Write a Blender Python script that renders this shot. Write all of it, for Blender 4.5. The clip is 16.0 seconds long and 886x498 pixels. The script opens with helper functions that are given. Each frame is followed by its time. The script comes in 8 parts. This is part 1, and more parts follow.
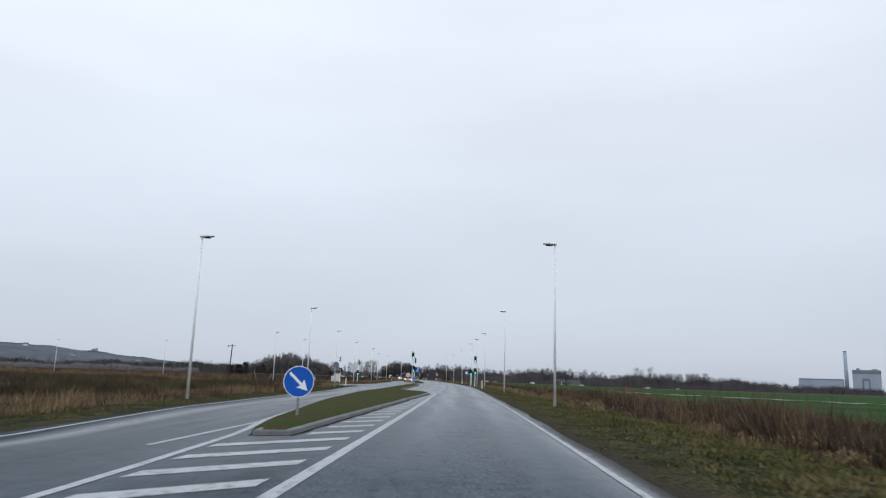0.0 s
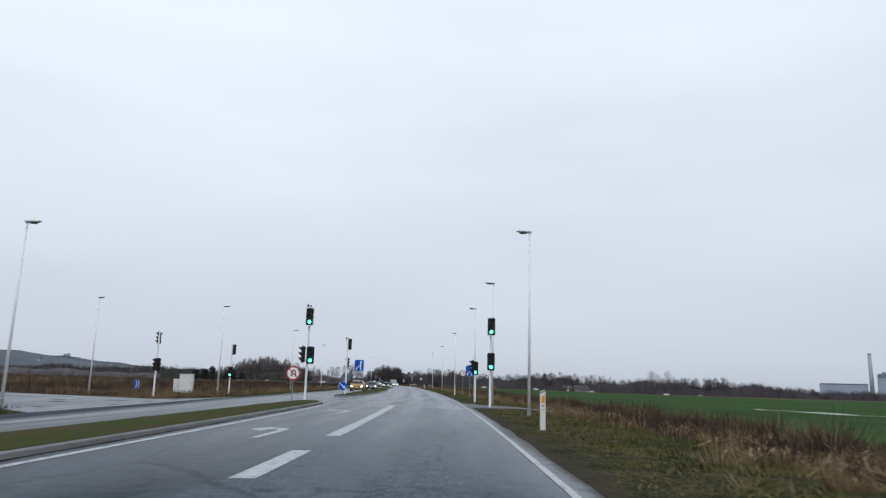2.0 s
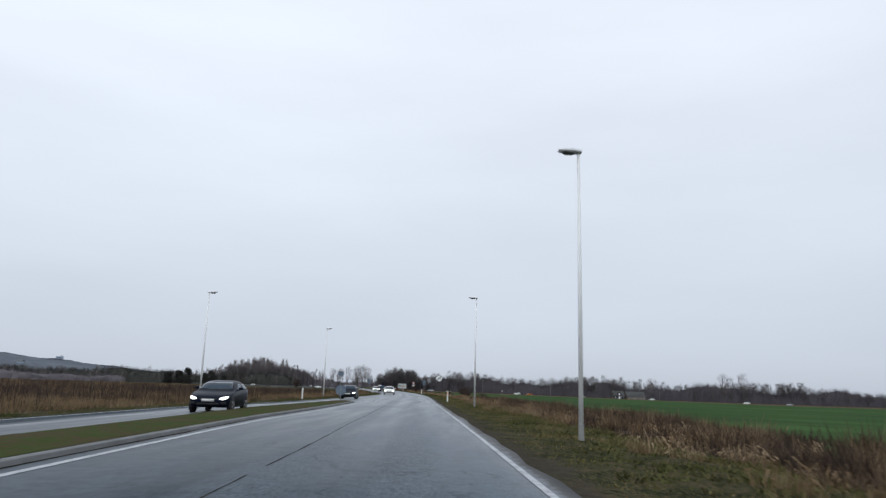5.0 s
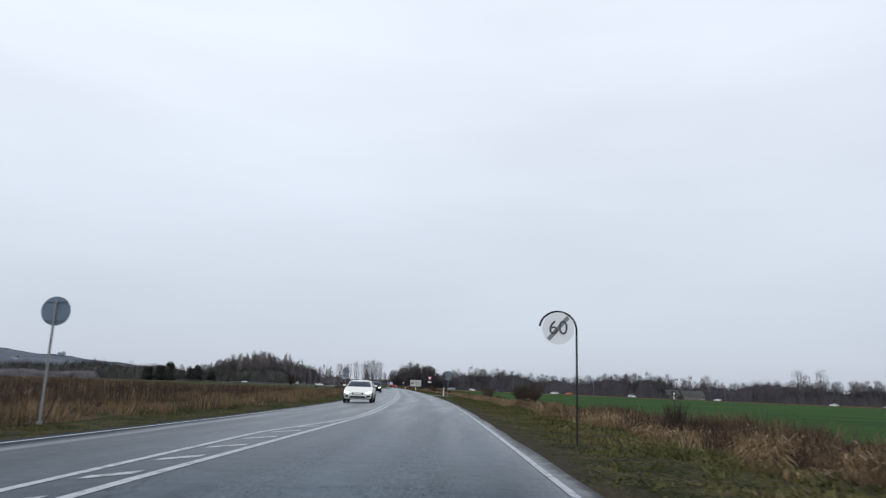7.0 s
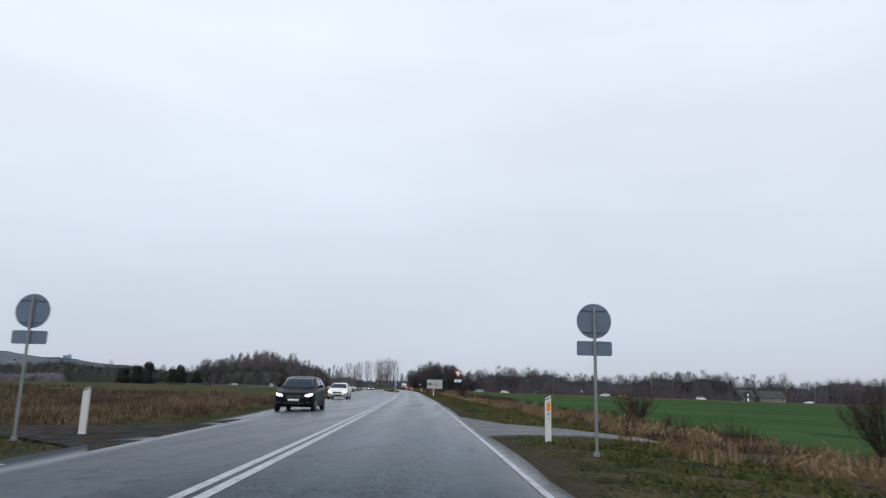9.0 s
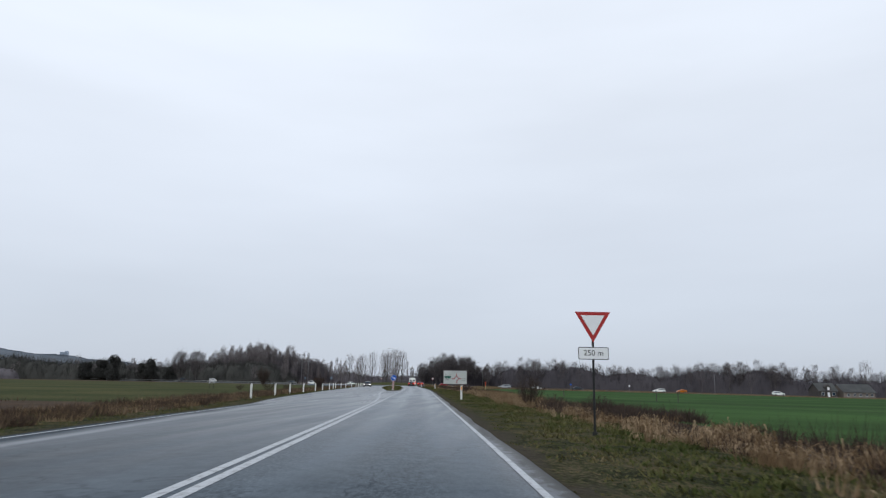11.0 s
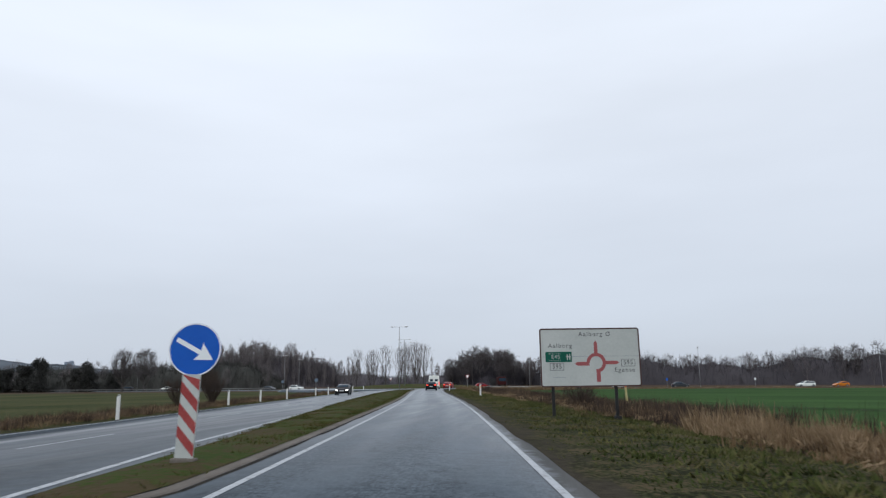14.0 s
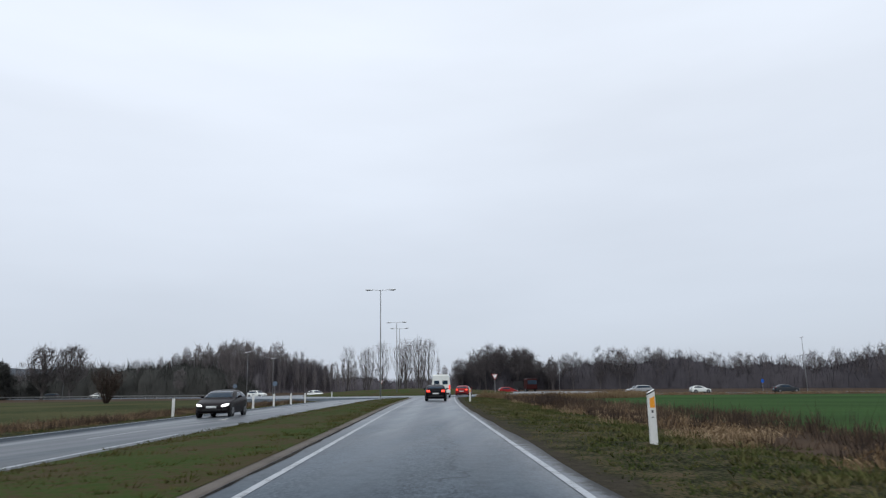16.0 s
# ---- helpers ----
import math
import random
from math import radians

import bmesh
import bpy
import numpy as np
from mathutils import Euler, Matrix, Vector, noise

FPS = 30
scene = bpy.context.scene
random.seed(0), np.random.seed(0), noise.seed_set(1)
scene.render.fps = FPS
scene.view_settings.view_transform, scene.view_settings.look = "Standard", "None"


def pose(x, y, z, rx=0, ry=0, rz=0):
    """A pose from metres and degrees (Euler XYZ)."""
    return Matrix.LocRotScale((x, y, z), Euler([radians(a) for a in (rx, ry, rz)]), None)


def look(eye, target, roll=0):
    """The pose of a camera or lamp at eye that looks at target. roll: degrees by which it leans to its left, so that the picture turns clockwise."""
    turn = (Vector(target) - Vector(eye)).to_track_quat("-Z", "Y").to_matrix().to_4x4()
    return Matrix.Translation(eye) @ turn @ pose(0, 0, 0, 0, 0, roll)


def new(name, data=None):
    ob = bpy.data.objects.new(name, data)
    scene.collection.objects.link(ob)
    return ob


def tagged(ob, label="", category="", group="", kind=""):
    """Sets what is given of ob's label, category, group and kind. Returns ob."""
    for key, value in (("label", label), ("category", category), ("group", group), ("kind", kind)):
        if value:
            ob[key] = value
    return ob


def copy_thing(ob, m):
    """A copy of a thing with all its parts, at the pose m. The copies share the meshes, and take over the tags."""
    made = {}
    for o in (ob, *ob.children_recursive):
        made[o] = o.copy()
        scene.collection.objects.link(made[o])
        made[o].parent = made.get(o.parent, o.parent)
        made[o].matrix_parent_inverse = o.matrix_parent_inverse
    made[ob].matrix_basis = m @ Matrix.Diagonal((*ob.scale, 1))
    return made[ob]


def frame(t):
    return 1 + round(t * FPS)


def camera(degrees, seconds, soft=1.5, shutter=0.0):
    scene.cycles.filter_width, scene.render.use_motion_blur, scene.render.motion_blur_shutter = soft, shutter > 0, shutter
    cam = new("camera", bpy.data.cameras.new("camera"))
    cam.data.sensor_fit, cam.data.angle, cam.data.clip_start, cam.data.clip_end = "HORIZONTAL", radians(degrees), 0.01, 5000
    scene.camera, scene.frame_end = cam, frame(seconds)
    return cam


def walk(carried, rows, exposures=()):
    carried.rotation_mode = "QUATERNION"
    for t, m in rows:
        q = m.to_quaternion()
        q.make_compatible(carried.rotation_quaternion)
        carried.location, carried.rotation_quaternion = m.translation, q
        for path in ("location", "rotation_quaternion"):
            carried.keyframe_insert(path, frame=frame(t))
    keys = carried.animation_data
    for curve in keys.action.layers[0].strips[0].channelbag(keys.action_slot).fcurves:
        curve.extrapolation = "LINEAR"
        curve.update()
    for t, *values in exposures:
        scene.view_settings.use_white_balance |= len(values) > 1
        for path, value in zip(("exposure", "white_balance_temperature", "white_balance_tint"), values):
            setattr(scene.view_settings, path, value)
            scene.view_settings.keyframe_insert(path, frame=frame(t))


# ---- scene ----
# ------------------------------------------------------------------ camera
cam = camera(65.1, 16.0, soft=1.25, shutter=0.08)
PATH = [
    (0, (-0.106, 3.342, 1.059), (-0.091, 13.174, 2.889), 1.72),
    (0.5, (0.677, 22.401, 1.065), (0.694, 32.222, 2.947), 1.69),
    (1, (1.405, 41.176, 1.057), (1.447, 50.993, 2.965), 1.51),
    (1.5, (2.062, 59.460, 1.049), (2.140, 69.278, 2.949), 1.56),
    (2, (2.655, 77.687, 1.048), (2.749, 87.502, 2.961), 1.57),
    (2.5, (2.929, 95.588, 1.041), (3.026, 105.406, 2.939), 1.62),
    (3, (2.918, 112.673, 1.073), (2.949, 122.495, 2.953), 2.09),
    (3.2, (2.869, 119.619, 1.068), (2.897, 129.435, 2.973), 1.90),
    (5.3, (0.343, 197.790, 1.060), (0.147, 207.590, 3.040), 1.72),
    (5.5, (-0.035, 205.298, 1.047), (-0.253, 215.102, 3.008), 1.76),
    (6, (-0.892, 223.862, 1.055), (-1.184, 233.665, 3.009), 2.10),
    (6.5, (-1.826, 242.438, 1.031), (-2.179, 252.236, 3.000), 2.02),
    (7, (-2.598, 259.952, 1.016), (-3.019, 269.752, 2.964), 1.79),
    (7.5, (-3.387, 277.606, 0.970), (-3.897, 287.403, 2.910), 1.98),
    (8, (-4.591, 295.009, 1.088), (-5.148, 304.794, 3.071), 1.82),
    (8.5, (-5.836, 312.133, 1.104), (-6.448, 321.919, 3.065), 1.67),
    (8.7, (-6.358, 318.820, 1.105), (-7.024, 328.602, 3.071), 1.59),
    (10.8, (-12.406, 380.209, 1.094), (-13.193, 389.997, 2.980), 0.83),
    (11, (-13.050, 386.314, 1.081), (-13.911, 396.096, 2.974), 0.94),
    (11.5, (-14.720, 401.397, 1.079), (-15.676, 411.170, 2.971), 0.49),
    (12, (-16.397, 416.034, 1.071), (-17.422, 425.802, 2.950), -0.06),
    (12.5, (-18.052, 430.368, 1.068), (-19.126, 440.133, 2.938), -0.22),
    (13, (-19.664, 444.290, 1.070), (-20.769, 454.052, 2.937), -0.47),
    (13.5, (-21.209, 457.449, 1.063), (-22.365, 467.203, 2.941), -0.43),
    (14, (-22.745, 470.202, 1.092), (-23.934, 479.949, 2.985), -0.79),
    (14.5, (-24.353, 482.982, 1.084), (-25.531, 492.734, 2.958), -0.82),
    (15, (-26.157, 495.878, 1.087), (-27.333, 505.624, 2.993), -0.88),
    (15.5, (-27.952, 508.228, 1.074), (-29.149, 517.964, 3.015), -0.91),
    (16, (-29.726, 520.860, 1.061), (-31.002, 530.584, 3.014), -0.99),

]
walk(cam, [(t, look(eye, target, roll)) for t, eye, target, roll in PATH])

# ------------------------------------------------------------------ plan of the road
# The road runs along +y; its lane centre bends gently. Places are given as
# (lat, y): metres to the right of the lane centre, metres along.
KNOT_Y0, KNOT_STEP = -28.5, 66.5
KNOTS = [-0.78, 1.29, 2.70, 1.30, -1.70, -5.29, -11.67, -19.31, -27.33, -37.02, -45.11, -53.21]


def bend(y):
    """x of the lane centre at y (numbers or arrays)."""
    y = np.asarray(y, float)
    k = np.array(KNOTS)
    n = len(k)
    s = np.clip((y - KNOT_Y0) / KNOT_STEP, 0, n - 1.001)
    i = s.astype(int)
    u = s - i
    p = [k[np.clip(i + d, 0, n - 1)] for d in (-1, 0, 1, 2)]
    v = 0.5 * (2 * p[1] + (p[2] - p[0]) * u + (2 * p[0] - 5 * p[1] + 4 * p[2] - p[3]) * u * u
               + (3 * p[1] - p[0] - 3 * p[2] + p[3]) * u ** 3)
    end = KNOT_Y0 + KNOT_STEP * (n - 1)
    return v - 0.10 * np.maximum(y - end, 0) + 0.02 * np.minimum(y - KNOT_Y0, 0)


LIE_LAT = [-600, -150, -40, -18, -14, -1.8, 1.95, 5, 8, 12, 40, 100, 170, 240, 600]
LIE_Z = [-.2, -.2, -.45, -.42, -.27, 0, -.075, -.13, -.38, -.42, -.8, -1.3, -2.1, -3.0, -4.0]


def lie(lat):
    """Height of the land at that offset."""
    return np.interp(lat, LIE_LAT, LIE_Z)


LEFT_Y = [-90, 0, 16, 27, 40, 63, 83, 104, 126, 143, 155, 176, 205, 222, 230, 240, 248, 265, 281, 292, 303, 314,
          330, 351, 363, 385, 400, 423, 432, 445, 462, 475, 489, 505, 537, 560, 584, 640]
LEFT_LAT = [-7.4, -7.6, -8.2, -9.9, -10.5, -11.0, -12.5, -13.4, -14.2, -13.6, -13.6, -12.6, -12.6, -12.4, -11.3, -9.2, -8.6,
            -7.5, -6.3, -5.7, -5.3, -5.1, -5.5, -6.1, -6.8, -7.8, -8.1, -8.4, -9.5, -10.5, -11.4, -12.2, -12.7, -13.2,
            -13.4, -13.4, -13.4, -13.4]


def left_edge(y):
    return np.interp(y, LEFT_Y, LEFT_LAT)


def at(lat, y, dz=0.0):
    return Vector((float(bend(y)) + lat, y, float(lie(lat)) + dz))


def stand(lat, y, turn=0.0, dz=0.0):
    """A pose on the land, facing back along the road, turned by some degrees."""
    p = at(lat, y, dz)
    slope = math.degrees(math.atan((float(bend(y + 1)) - float(bend(y - 1))) / 2))
    return pose(p.x, p.y, p.z, 0, 0, -slope + turn)


# ------------------------------------------------------------------ world and light: a thin winter overcast
world = bpy.data.worlds.new("overcast")
scene.world = world
world.use_nodes = True
wt = world.node_tree
wt.nodes.clear()
w_out = wt.nodes.new("ShaderNodeOutputWorld")
w_bg = wt.nodes.new("ShaderNodeBackground")
w_sky = wt.nodes.new("ShaderNodeTexSky")
w_sky.sky_type = "NISHITA"
w_sky.sun_disc = False
w_sky.sun_elevation = radians(41)
w_sky.sun_rotation = radians(186)
w_scale = wt.nodes.new("ShaderNodeMixRGB")
w_scale.blend_type = "MULTIPLY"
w_scale.inputs[0].default_value = 1.0
w_scale.inputs[2].default_value = (0.1, 0.1, 0.1, 1)
w_co = wt.nodes.new("ShaderNodeTexCoord")
w_sep = wt.nodes.new("ShaderNodeSeparateXYZ")
w_ramp = wt.nodes.new("ShaderNodeValToRGB")
els = w_ramp.color_ramp.elements
els[0].position, els[0].color = 0.0, (0.482, 0.535, 0.628, 1)
els[1].position, els[1].color = 1.0, (0.825, 0.885, 0.970, 1)
e = els.new(0.16)
e.color = (0.635, 0.69, 0.78, 1)
e = els.new(0.40)
e.color = (0.785, 0.845, 0.94, 1)
w_map = wt.nodes.new("ShaderNodeMapping")
w_map.inputs["Scale"].default_value = (1.0, 0.7, 4.2)
w_map.inputs["Rotation"].default_value = (0.10, 0.12, 0.3)
w_noise = wt.nodes.new("ShaderNodeTexNoise")
w_noise.inputs["Scale"].default_value = 1.7
w_noise.inputs["Detail"].default_value = 5.0
w_noise.inputs["Roughness"].default_value = 0.45
w_cl = wt.nodes.new("ShaderNodeMapRange")
w_cl.inputs["From Min"].default_value, w_cl.inputs["From Max"].default_value = 0.32, 0.68
w_cl.inputs["To Min"].default_value, w_cl.inputs["To Max"].default_value = 0.94, 1.05
w_mul = wt.nodes.new("ShaderNodeMixRGB")
w_mul.blend_type = "MULTIPLY"
w_mul.inputs[0].default_value = 1.0
w_mix = wt.nodes.new("ShaderNodeMixRGB")
w_mix.inputs[0].default_value = 0.93
w_side = wt.nodes.new("ShaderNodeMapRange")
w_side.inputs["From Min"].default_value, w_side.inputs["From Max"].default_value = -0.7, 0.7
w_side.inputs["To Min"].default_value, w_side.inputs["To Max"].default_value = 1.04, 0.92
w_mul2 = wt.nodes.new("ShaderNodeMixRGB")
w_mul2.blend_type = "MULTIPLY"
w_mul2.inputs[0].default_value = 1.0
for a, b in ((w_sep.outputs["X"], w_side.inputs["Value"]), (w_mul.outputs[0], w_mul2.inputs[1]), (w_side.outputs[0], w_mul2.inputs[2]),
             (w_co.outputs["Generated"], w_sep.inputs[0]), (w_sep.outputs["Z"], w_ramp.inputs[0]),
             (w_co.outputs["Generated"], w_map.inputs[0]), (w_map.outputs[0], w_noise.inputs["Vector"]),
             (w_noise.outputs[0], w_cl.inputs["Value"]), (w_ramp.outputs[0], w_mul.inputs[1]), (w_cl.outputs[0], w_mul.inputs[2]),
             (w_sky.outputs[0], w_scale.inputs[1]), (w_scale.outputs[0], w_mix.inputs[1]), (w_mul2.outputs[0], w_mix.inputs[2]),
             (w_mix.outputs[0], w_bg.inputs[0]), (w_bg.outputs[0], w_out.inputs[0])):
    wt.links.new(a, b)
w_bg.inputs[1].default_value = 1.11

sun = new("sun", bpy.data.lights.new("sun", "SUN"))
sun.data.energy, sun.data.angle, sun.data.color = 0.7, radians(40), (0.96, 0.98, 1.0)
sun.matrix_world = look((0, 0, 100), (10, 92, 20))


# ------------------------------------------------------------------ materials
def surface(name, c1, c2, scale=3.0, rough=0.8, bump=0.0, fine=40.0, metal=0.0, island=0.0, fine_mix=0.35,
            contrast=0.5, spec=0.25, clump=0.0, ramp=()):
    """A material of two or more colours mixed by coarse and fine noise, at real-world size. clump: share of the tone of each plant."""
    m = bpy.data.materials.new(name)
    m.use_nodes = True
    nt = m.node_tree
    p = nt.nodes["Principled BSDF"]
    geo = nt.nodes.new("ShaderNodeNewGeometry")
    n1 = nt.nodes.new("ShaderNodeTexNoise")
    n1.inputs["Scale"].default_value, n1.inputs["Detail"].default_value = scale, 5
    n2 = nt.nodes.new("ShaderNodeTexNoise")
    n2.inputs["Scale"].default_value, n2.inputs["Detail"].default_value = fine, 3
    for n in (n1, n2):
        nt.links.new(geo.outputs["Position"], n.inputs["Vector"])
    mix = nt.nodes.new("ShaderNodeMix")
    mix.data_type = "FLOAT"
    mix.inputs[0].default_value = fine_mix
    nt.links.new(n1.outputs[0], mix.inputs[2])
    nt.links.new(n2.outputs[0], mix.inputs[3])
    rng = nt.nodes.new("ShaderNodeMapRange")
    rng.inputs["From Min"].default_value, rng.inputs["From Max"].default_value = 0.5 - 0.25 * (1.5 - contrast), 0.5 + 0.25 * (1.5 - contrast)
    nt.links.new(mix.outputs[0], rng.inputs["Value"])
    if ramp:
        col = nt.nodes.new("ShaderNodeValToRGB")
        stops = col.color_ramp.elements
        stops[0].color, stops[1].color = (*c1, 1), (*c2, 1)
        for pos, c in ramp:
            stops.new(pos).color = (*c, 1)
    else:
        col = nt.nodes.new("ShaderNodeMixRGB")
        col.inputs[1].default_value, col.inputs[2].default_value = (*c1, 1), (*c2, 1)
    fac = rng.outputs[0]
    if clump:
        tone = nt.nodes.new("ShaderNodeAttribute")
        tone.attribute_name = "tone"
        im = nt.nodes.new("ShaderNodeMix")
        im.data_type = "FLOAT"
        im.inputs[0].default_value = clump
        nt.links.new(fac, im.inputs[2])
        nt.links.new(tone.outputs["Fac"], im.inputs[3])
        fac = im.outputs[0]
    if island:
        im = nt.nodes.new("ShaderNodeMix")
        im.data_type = "FLOAT"
        im.inputs[0].default_value = island
        nt.links.new(fac, im.inputs[2])
        nt.links.new(geo.outputs["Random Per Island"], im.inputs[3])
        fac = im.outputs[0]
    nt.links.new(fac, col.inputs[0])
    nt.links.new(col.outputs[0], p.inputs["Base Color"])
    p.inputs["Metallic"].default_value = metal
    p.inputs["Specular IOR Level"].default_value = spec
    p.inputs["Roughness"].default_value = rough
    if bump:
        b = nt.nodes.new("ShaderNodeBump")
        b.inputs["Strength"].default_value, b.inputs["Distance"].default_value = 0.6, bump
        nt.links.new(mix.outputs[0], b.inputs["Height"])
        nt.links.new(b.outputs[0], p.inputs["Normal"])
    return m


def glow(name, color, strength):
    m = bpy.data.materials.new(name)
    m.use_nodes = True
    p = m.node_tree.nodes["Principled BSDF"]
    p.inputs["Base Color"].default_value = (*color, 1)
    p.inputs["Emission Color"].default_value = (*color, 1)
    p.inputs["Emission Strength"].default_value = strength
    p.inputs["Roughness"].default_value = 0.2
    return m


def noise_node(nt, vec, scale, detail=4, rough=0.55):
    n = nt.nodes.new("ShaderNodeTexNoise")
    n.inputs["Scale"].default_value, n.inputs["Detail"].default_value, n.inputs["Roughness"].default_value = scale, detail, rough
    nt.links.new(vec, n.inputs["Vector"])
    return n.outputs[0]


def remap(nt, value, a, b, c, d):
    n = nt.nodes.new("ShaderNodeMapRange")
    for k, v in (("From Min", a), ("From Max", b), ("To Min", c), ("To Max", d)):
        n.inputs[k].default_value = v
    nt.links.new(value, n.inputs["Value"])
    return n.outputs[0]


def mathed(nt, op, a, b):
    n = nt.nodes.new("ShaderNodeMath")
    n.operation = op
    for k, v in enumerate((a, b)):
        if isinstance(v, (int, float)):
            n.inputs[k].default_value = v
        else:
            nt.links.new(v, n.inputs[k])
    return n.outputs[0]


def stretched(nt, vec, scale, turn=0.0):
    mp = nt.nodes.new("ShaderNodeMapping")
    mp.inputs["Scale"].default_value = scale
    mp.inputs["Rotation"].default_value = (0, 0, turn)
    nt.links.new(vec, mp.inputs[0])
    return mp.outputs[0]


def tinted(nt, fac, a, b):
    n = nt.nodes.new("ShaderNodeMixRGB")
    for k, v in enumerate((fac, a, b)):
        if isinstance(v, tuple):
            n.inputs[k].default_value = (*v, 1)
        elif isinstance(v, (int, float)):
            n.inputs[k].default_value = v
        else:
            nt.links.new(v, n.inputs[k])
    return n.outputs[0]


def asphalt_material():
    """Damp chipped asphalt: dark tar between coarse chips, polished wheel tracks in the right lane, smoother old surface in the left one."""
    m = bpy.data.materials.new("asphalt")
    m.use_nodes = True
    nt = m.node_tree
    p = nt.nodes["Principled BSDF"]
    pos = nt.nodes.new("ShaderNodeNewGeometry").outputs["Position"]
    lane = nt.nodes.new("ShaderNodeAttribute")
    lane.attribute_name = "lat"
    lat = mathed(nt, "ADD", lane.outputs["Fac"], remap(nt, noise_node(nt, stretched(nt, pos, (0.5, 0.03, 1)), 1.0), 0.3, 0.7, -0.18, 0.18))
    right = remap(nt, lat, -2.3, -1.7, 0.0, 1.0)
    track = mathed(nt, "ABSOLUTE", mathed(nt, "SUBTRACT", mathed(nt, "ABSOLUTE", lat, 0.0), 0.92), 0.0)
    track = mathed(nt, "MULTIPLY", remap(nt, track, 0.20, 0.62, 1.0, 0.0), right)
    grit = noise_node(nt, stretched(nt, pos, (22, 10, 12)), 1.0, 4, 0.75)
    patch = noise_node(nt, stretched(nt, pos, (1.3, 0.10, 1)), 1.0, 5, 0.6)
    broad = noise_node(nt, stretched(nt, pos, (0.22, 0.05, 1)), 1.0, 4, 0.6)
    mottle = noise_node(nt, pos, 3.2, 5, 0.7)
    coarse = mathed(nt, "MULTIPLY", mathed(nt, "ADD", mathed(nt, "MULTIPLY", right, 0.75), 0.25), mathed(nt, "SUBTRACT", 1.0, mathed(nt, "MULTIPLY", track, 0.62)))
    lift = mathed(nt, "MULTIPLY", remap(nt, grit, 0.42, 0.62, -0.5, 1.0), coarse)
    tone = mathed(nt, "ADD", mathed(nt, "MULTIPLY", lift, 0.20), remap(nt, patch, 0.30, 0.70, 0.15, 0.38))
    tone = mathed(nt, "ADD", tone, remap(nt, broad, 0.3, 0.7, -0.10, 0.14))
    tone = mathed(nt, "ADD", tone, remap(nt, mottle, 0.3, 0.7, -0.10, 0.10))
    tone = mathed(nt, "ADD", tone, mathed(nt, "MULTIPLY", track, 0.06))
    tone = mathed(nt, "ADD", tone, remap(nt, lat, -5.6, -4.2, -0.13, 0.0))
    tone = mathed(nt, "ADD", tone, mathed(nt, "MULTIPLY", right, 0.10))
    base = tinted(nt, tone, (0.044, 0.051, 0.058), (0.205, 0.240, 0.275))
    # mud carried onto the outer shoulder
    dirt = mathed(nt, "ADD", lat, remap(nt, mottle, 0.3, 0.7, -0.16, 0.16))
    dirt = remap(nt, dirt, 1.68, 1.84, 0.0, 0.85)
    base = tinted(nt, dirt, base, (0.046, 0.043, 0.038))
    # thin wandering cracks
    cr = nt.nodes.new("ShaderNodeTexVoronoi")
    cr.feature = "DISTANCE_TO_EDGE"
    cr.inputs["Scale"].default_value = 1.0
    wob = nt.nodes.new("ShaderNodeTexNoise")
    wob.inputs["Scale"].default_value, wob.inputs["Detail"].default_value = 0.9, 6
    nt.links.new(pos, wob.inputs["Vector"])
    shake = nt.nodes.new("ShaderNodeMixRGB")
    shake.blend_type = "ADD"
    shake.inputs[0].default_value = 1.2
    nt.links.new(pos, shake.inputs[1])
    nt.links.new(wob.outputs["Color"], shake.inputs[2])
    nt.links.new(stretched(nt, shake.outputs[0], (0.17, 0.035, 1)), cr.inputs["Vector"])
    crack = remap(nt, cr.outputs["Distance"], 0.001, 0.006, 0.30, 0.0)
    nt.links.new(tinted(nt, crack, base, (0.006, 0.007, 0.008)), p.inputs["Base Color"])
    # a damp film: dull from above, glossy at a low angle
    lw = nt.nodes.new("ShaderNodeLayerWeight")
    lw.inputs["Blend"].default_value = 0.5
    low = lw.outputs["Facing"]
    wet = mathed(nt, "ADD", remap(nt, patch, 0.3, 0.7, -0.10, 0.10), mathed(nt, "MULTIPLY", coarse, 0.12))
    nt.links.new(mathed(nt, "ADD", wet, remap(nt, low, 0.86, 0.98, 0.74, 0.30)), p.inputs["Roughness"])
    nt.links.new(mathed(nt, "MULTIPLY", remap(nt, low, 0.86, 0.985, 0.0, 0.44), mathed(nt, "SUBTRACT", remap(nt, lat, -5.0, -2.2, 0.50, 1.0), dirt)), p.inputs["Specular IOR Level"])
    b = nt.nodes.new("ShaderNodeBump")
    b.inputs["Strength"].default_value, b.inputs["Distance"].default_value = 0.3, 0.010
    nt.links.new(mathed(nt, "MULTIPLY", grit, coarse), b.inputs["Height"])
    nt.links.new(b.outputs[0], p.inputs["Normal"])
    return m


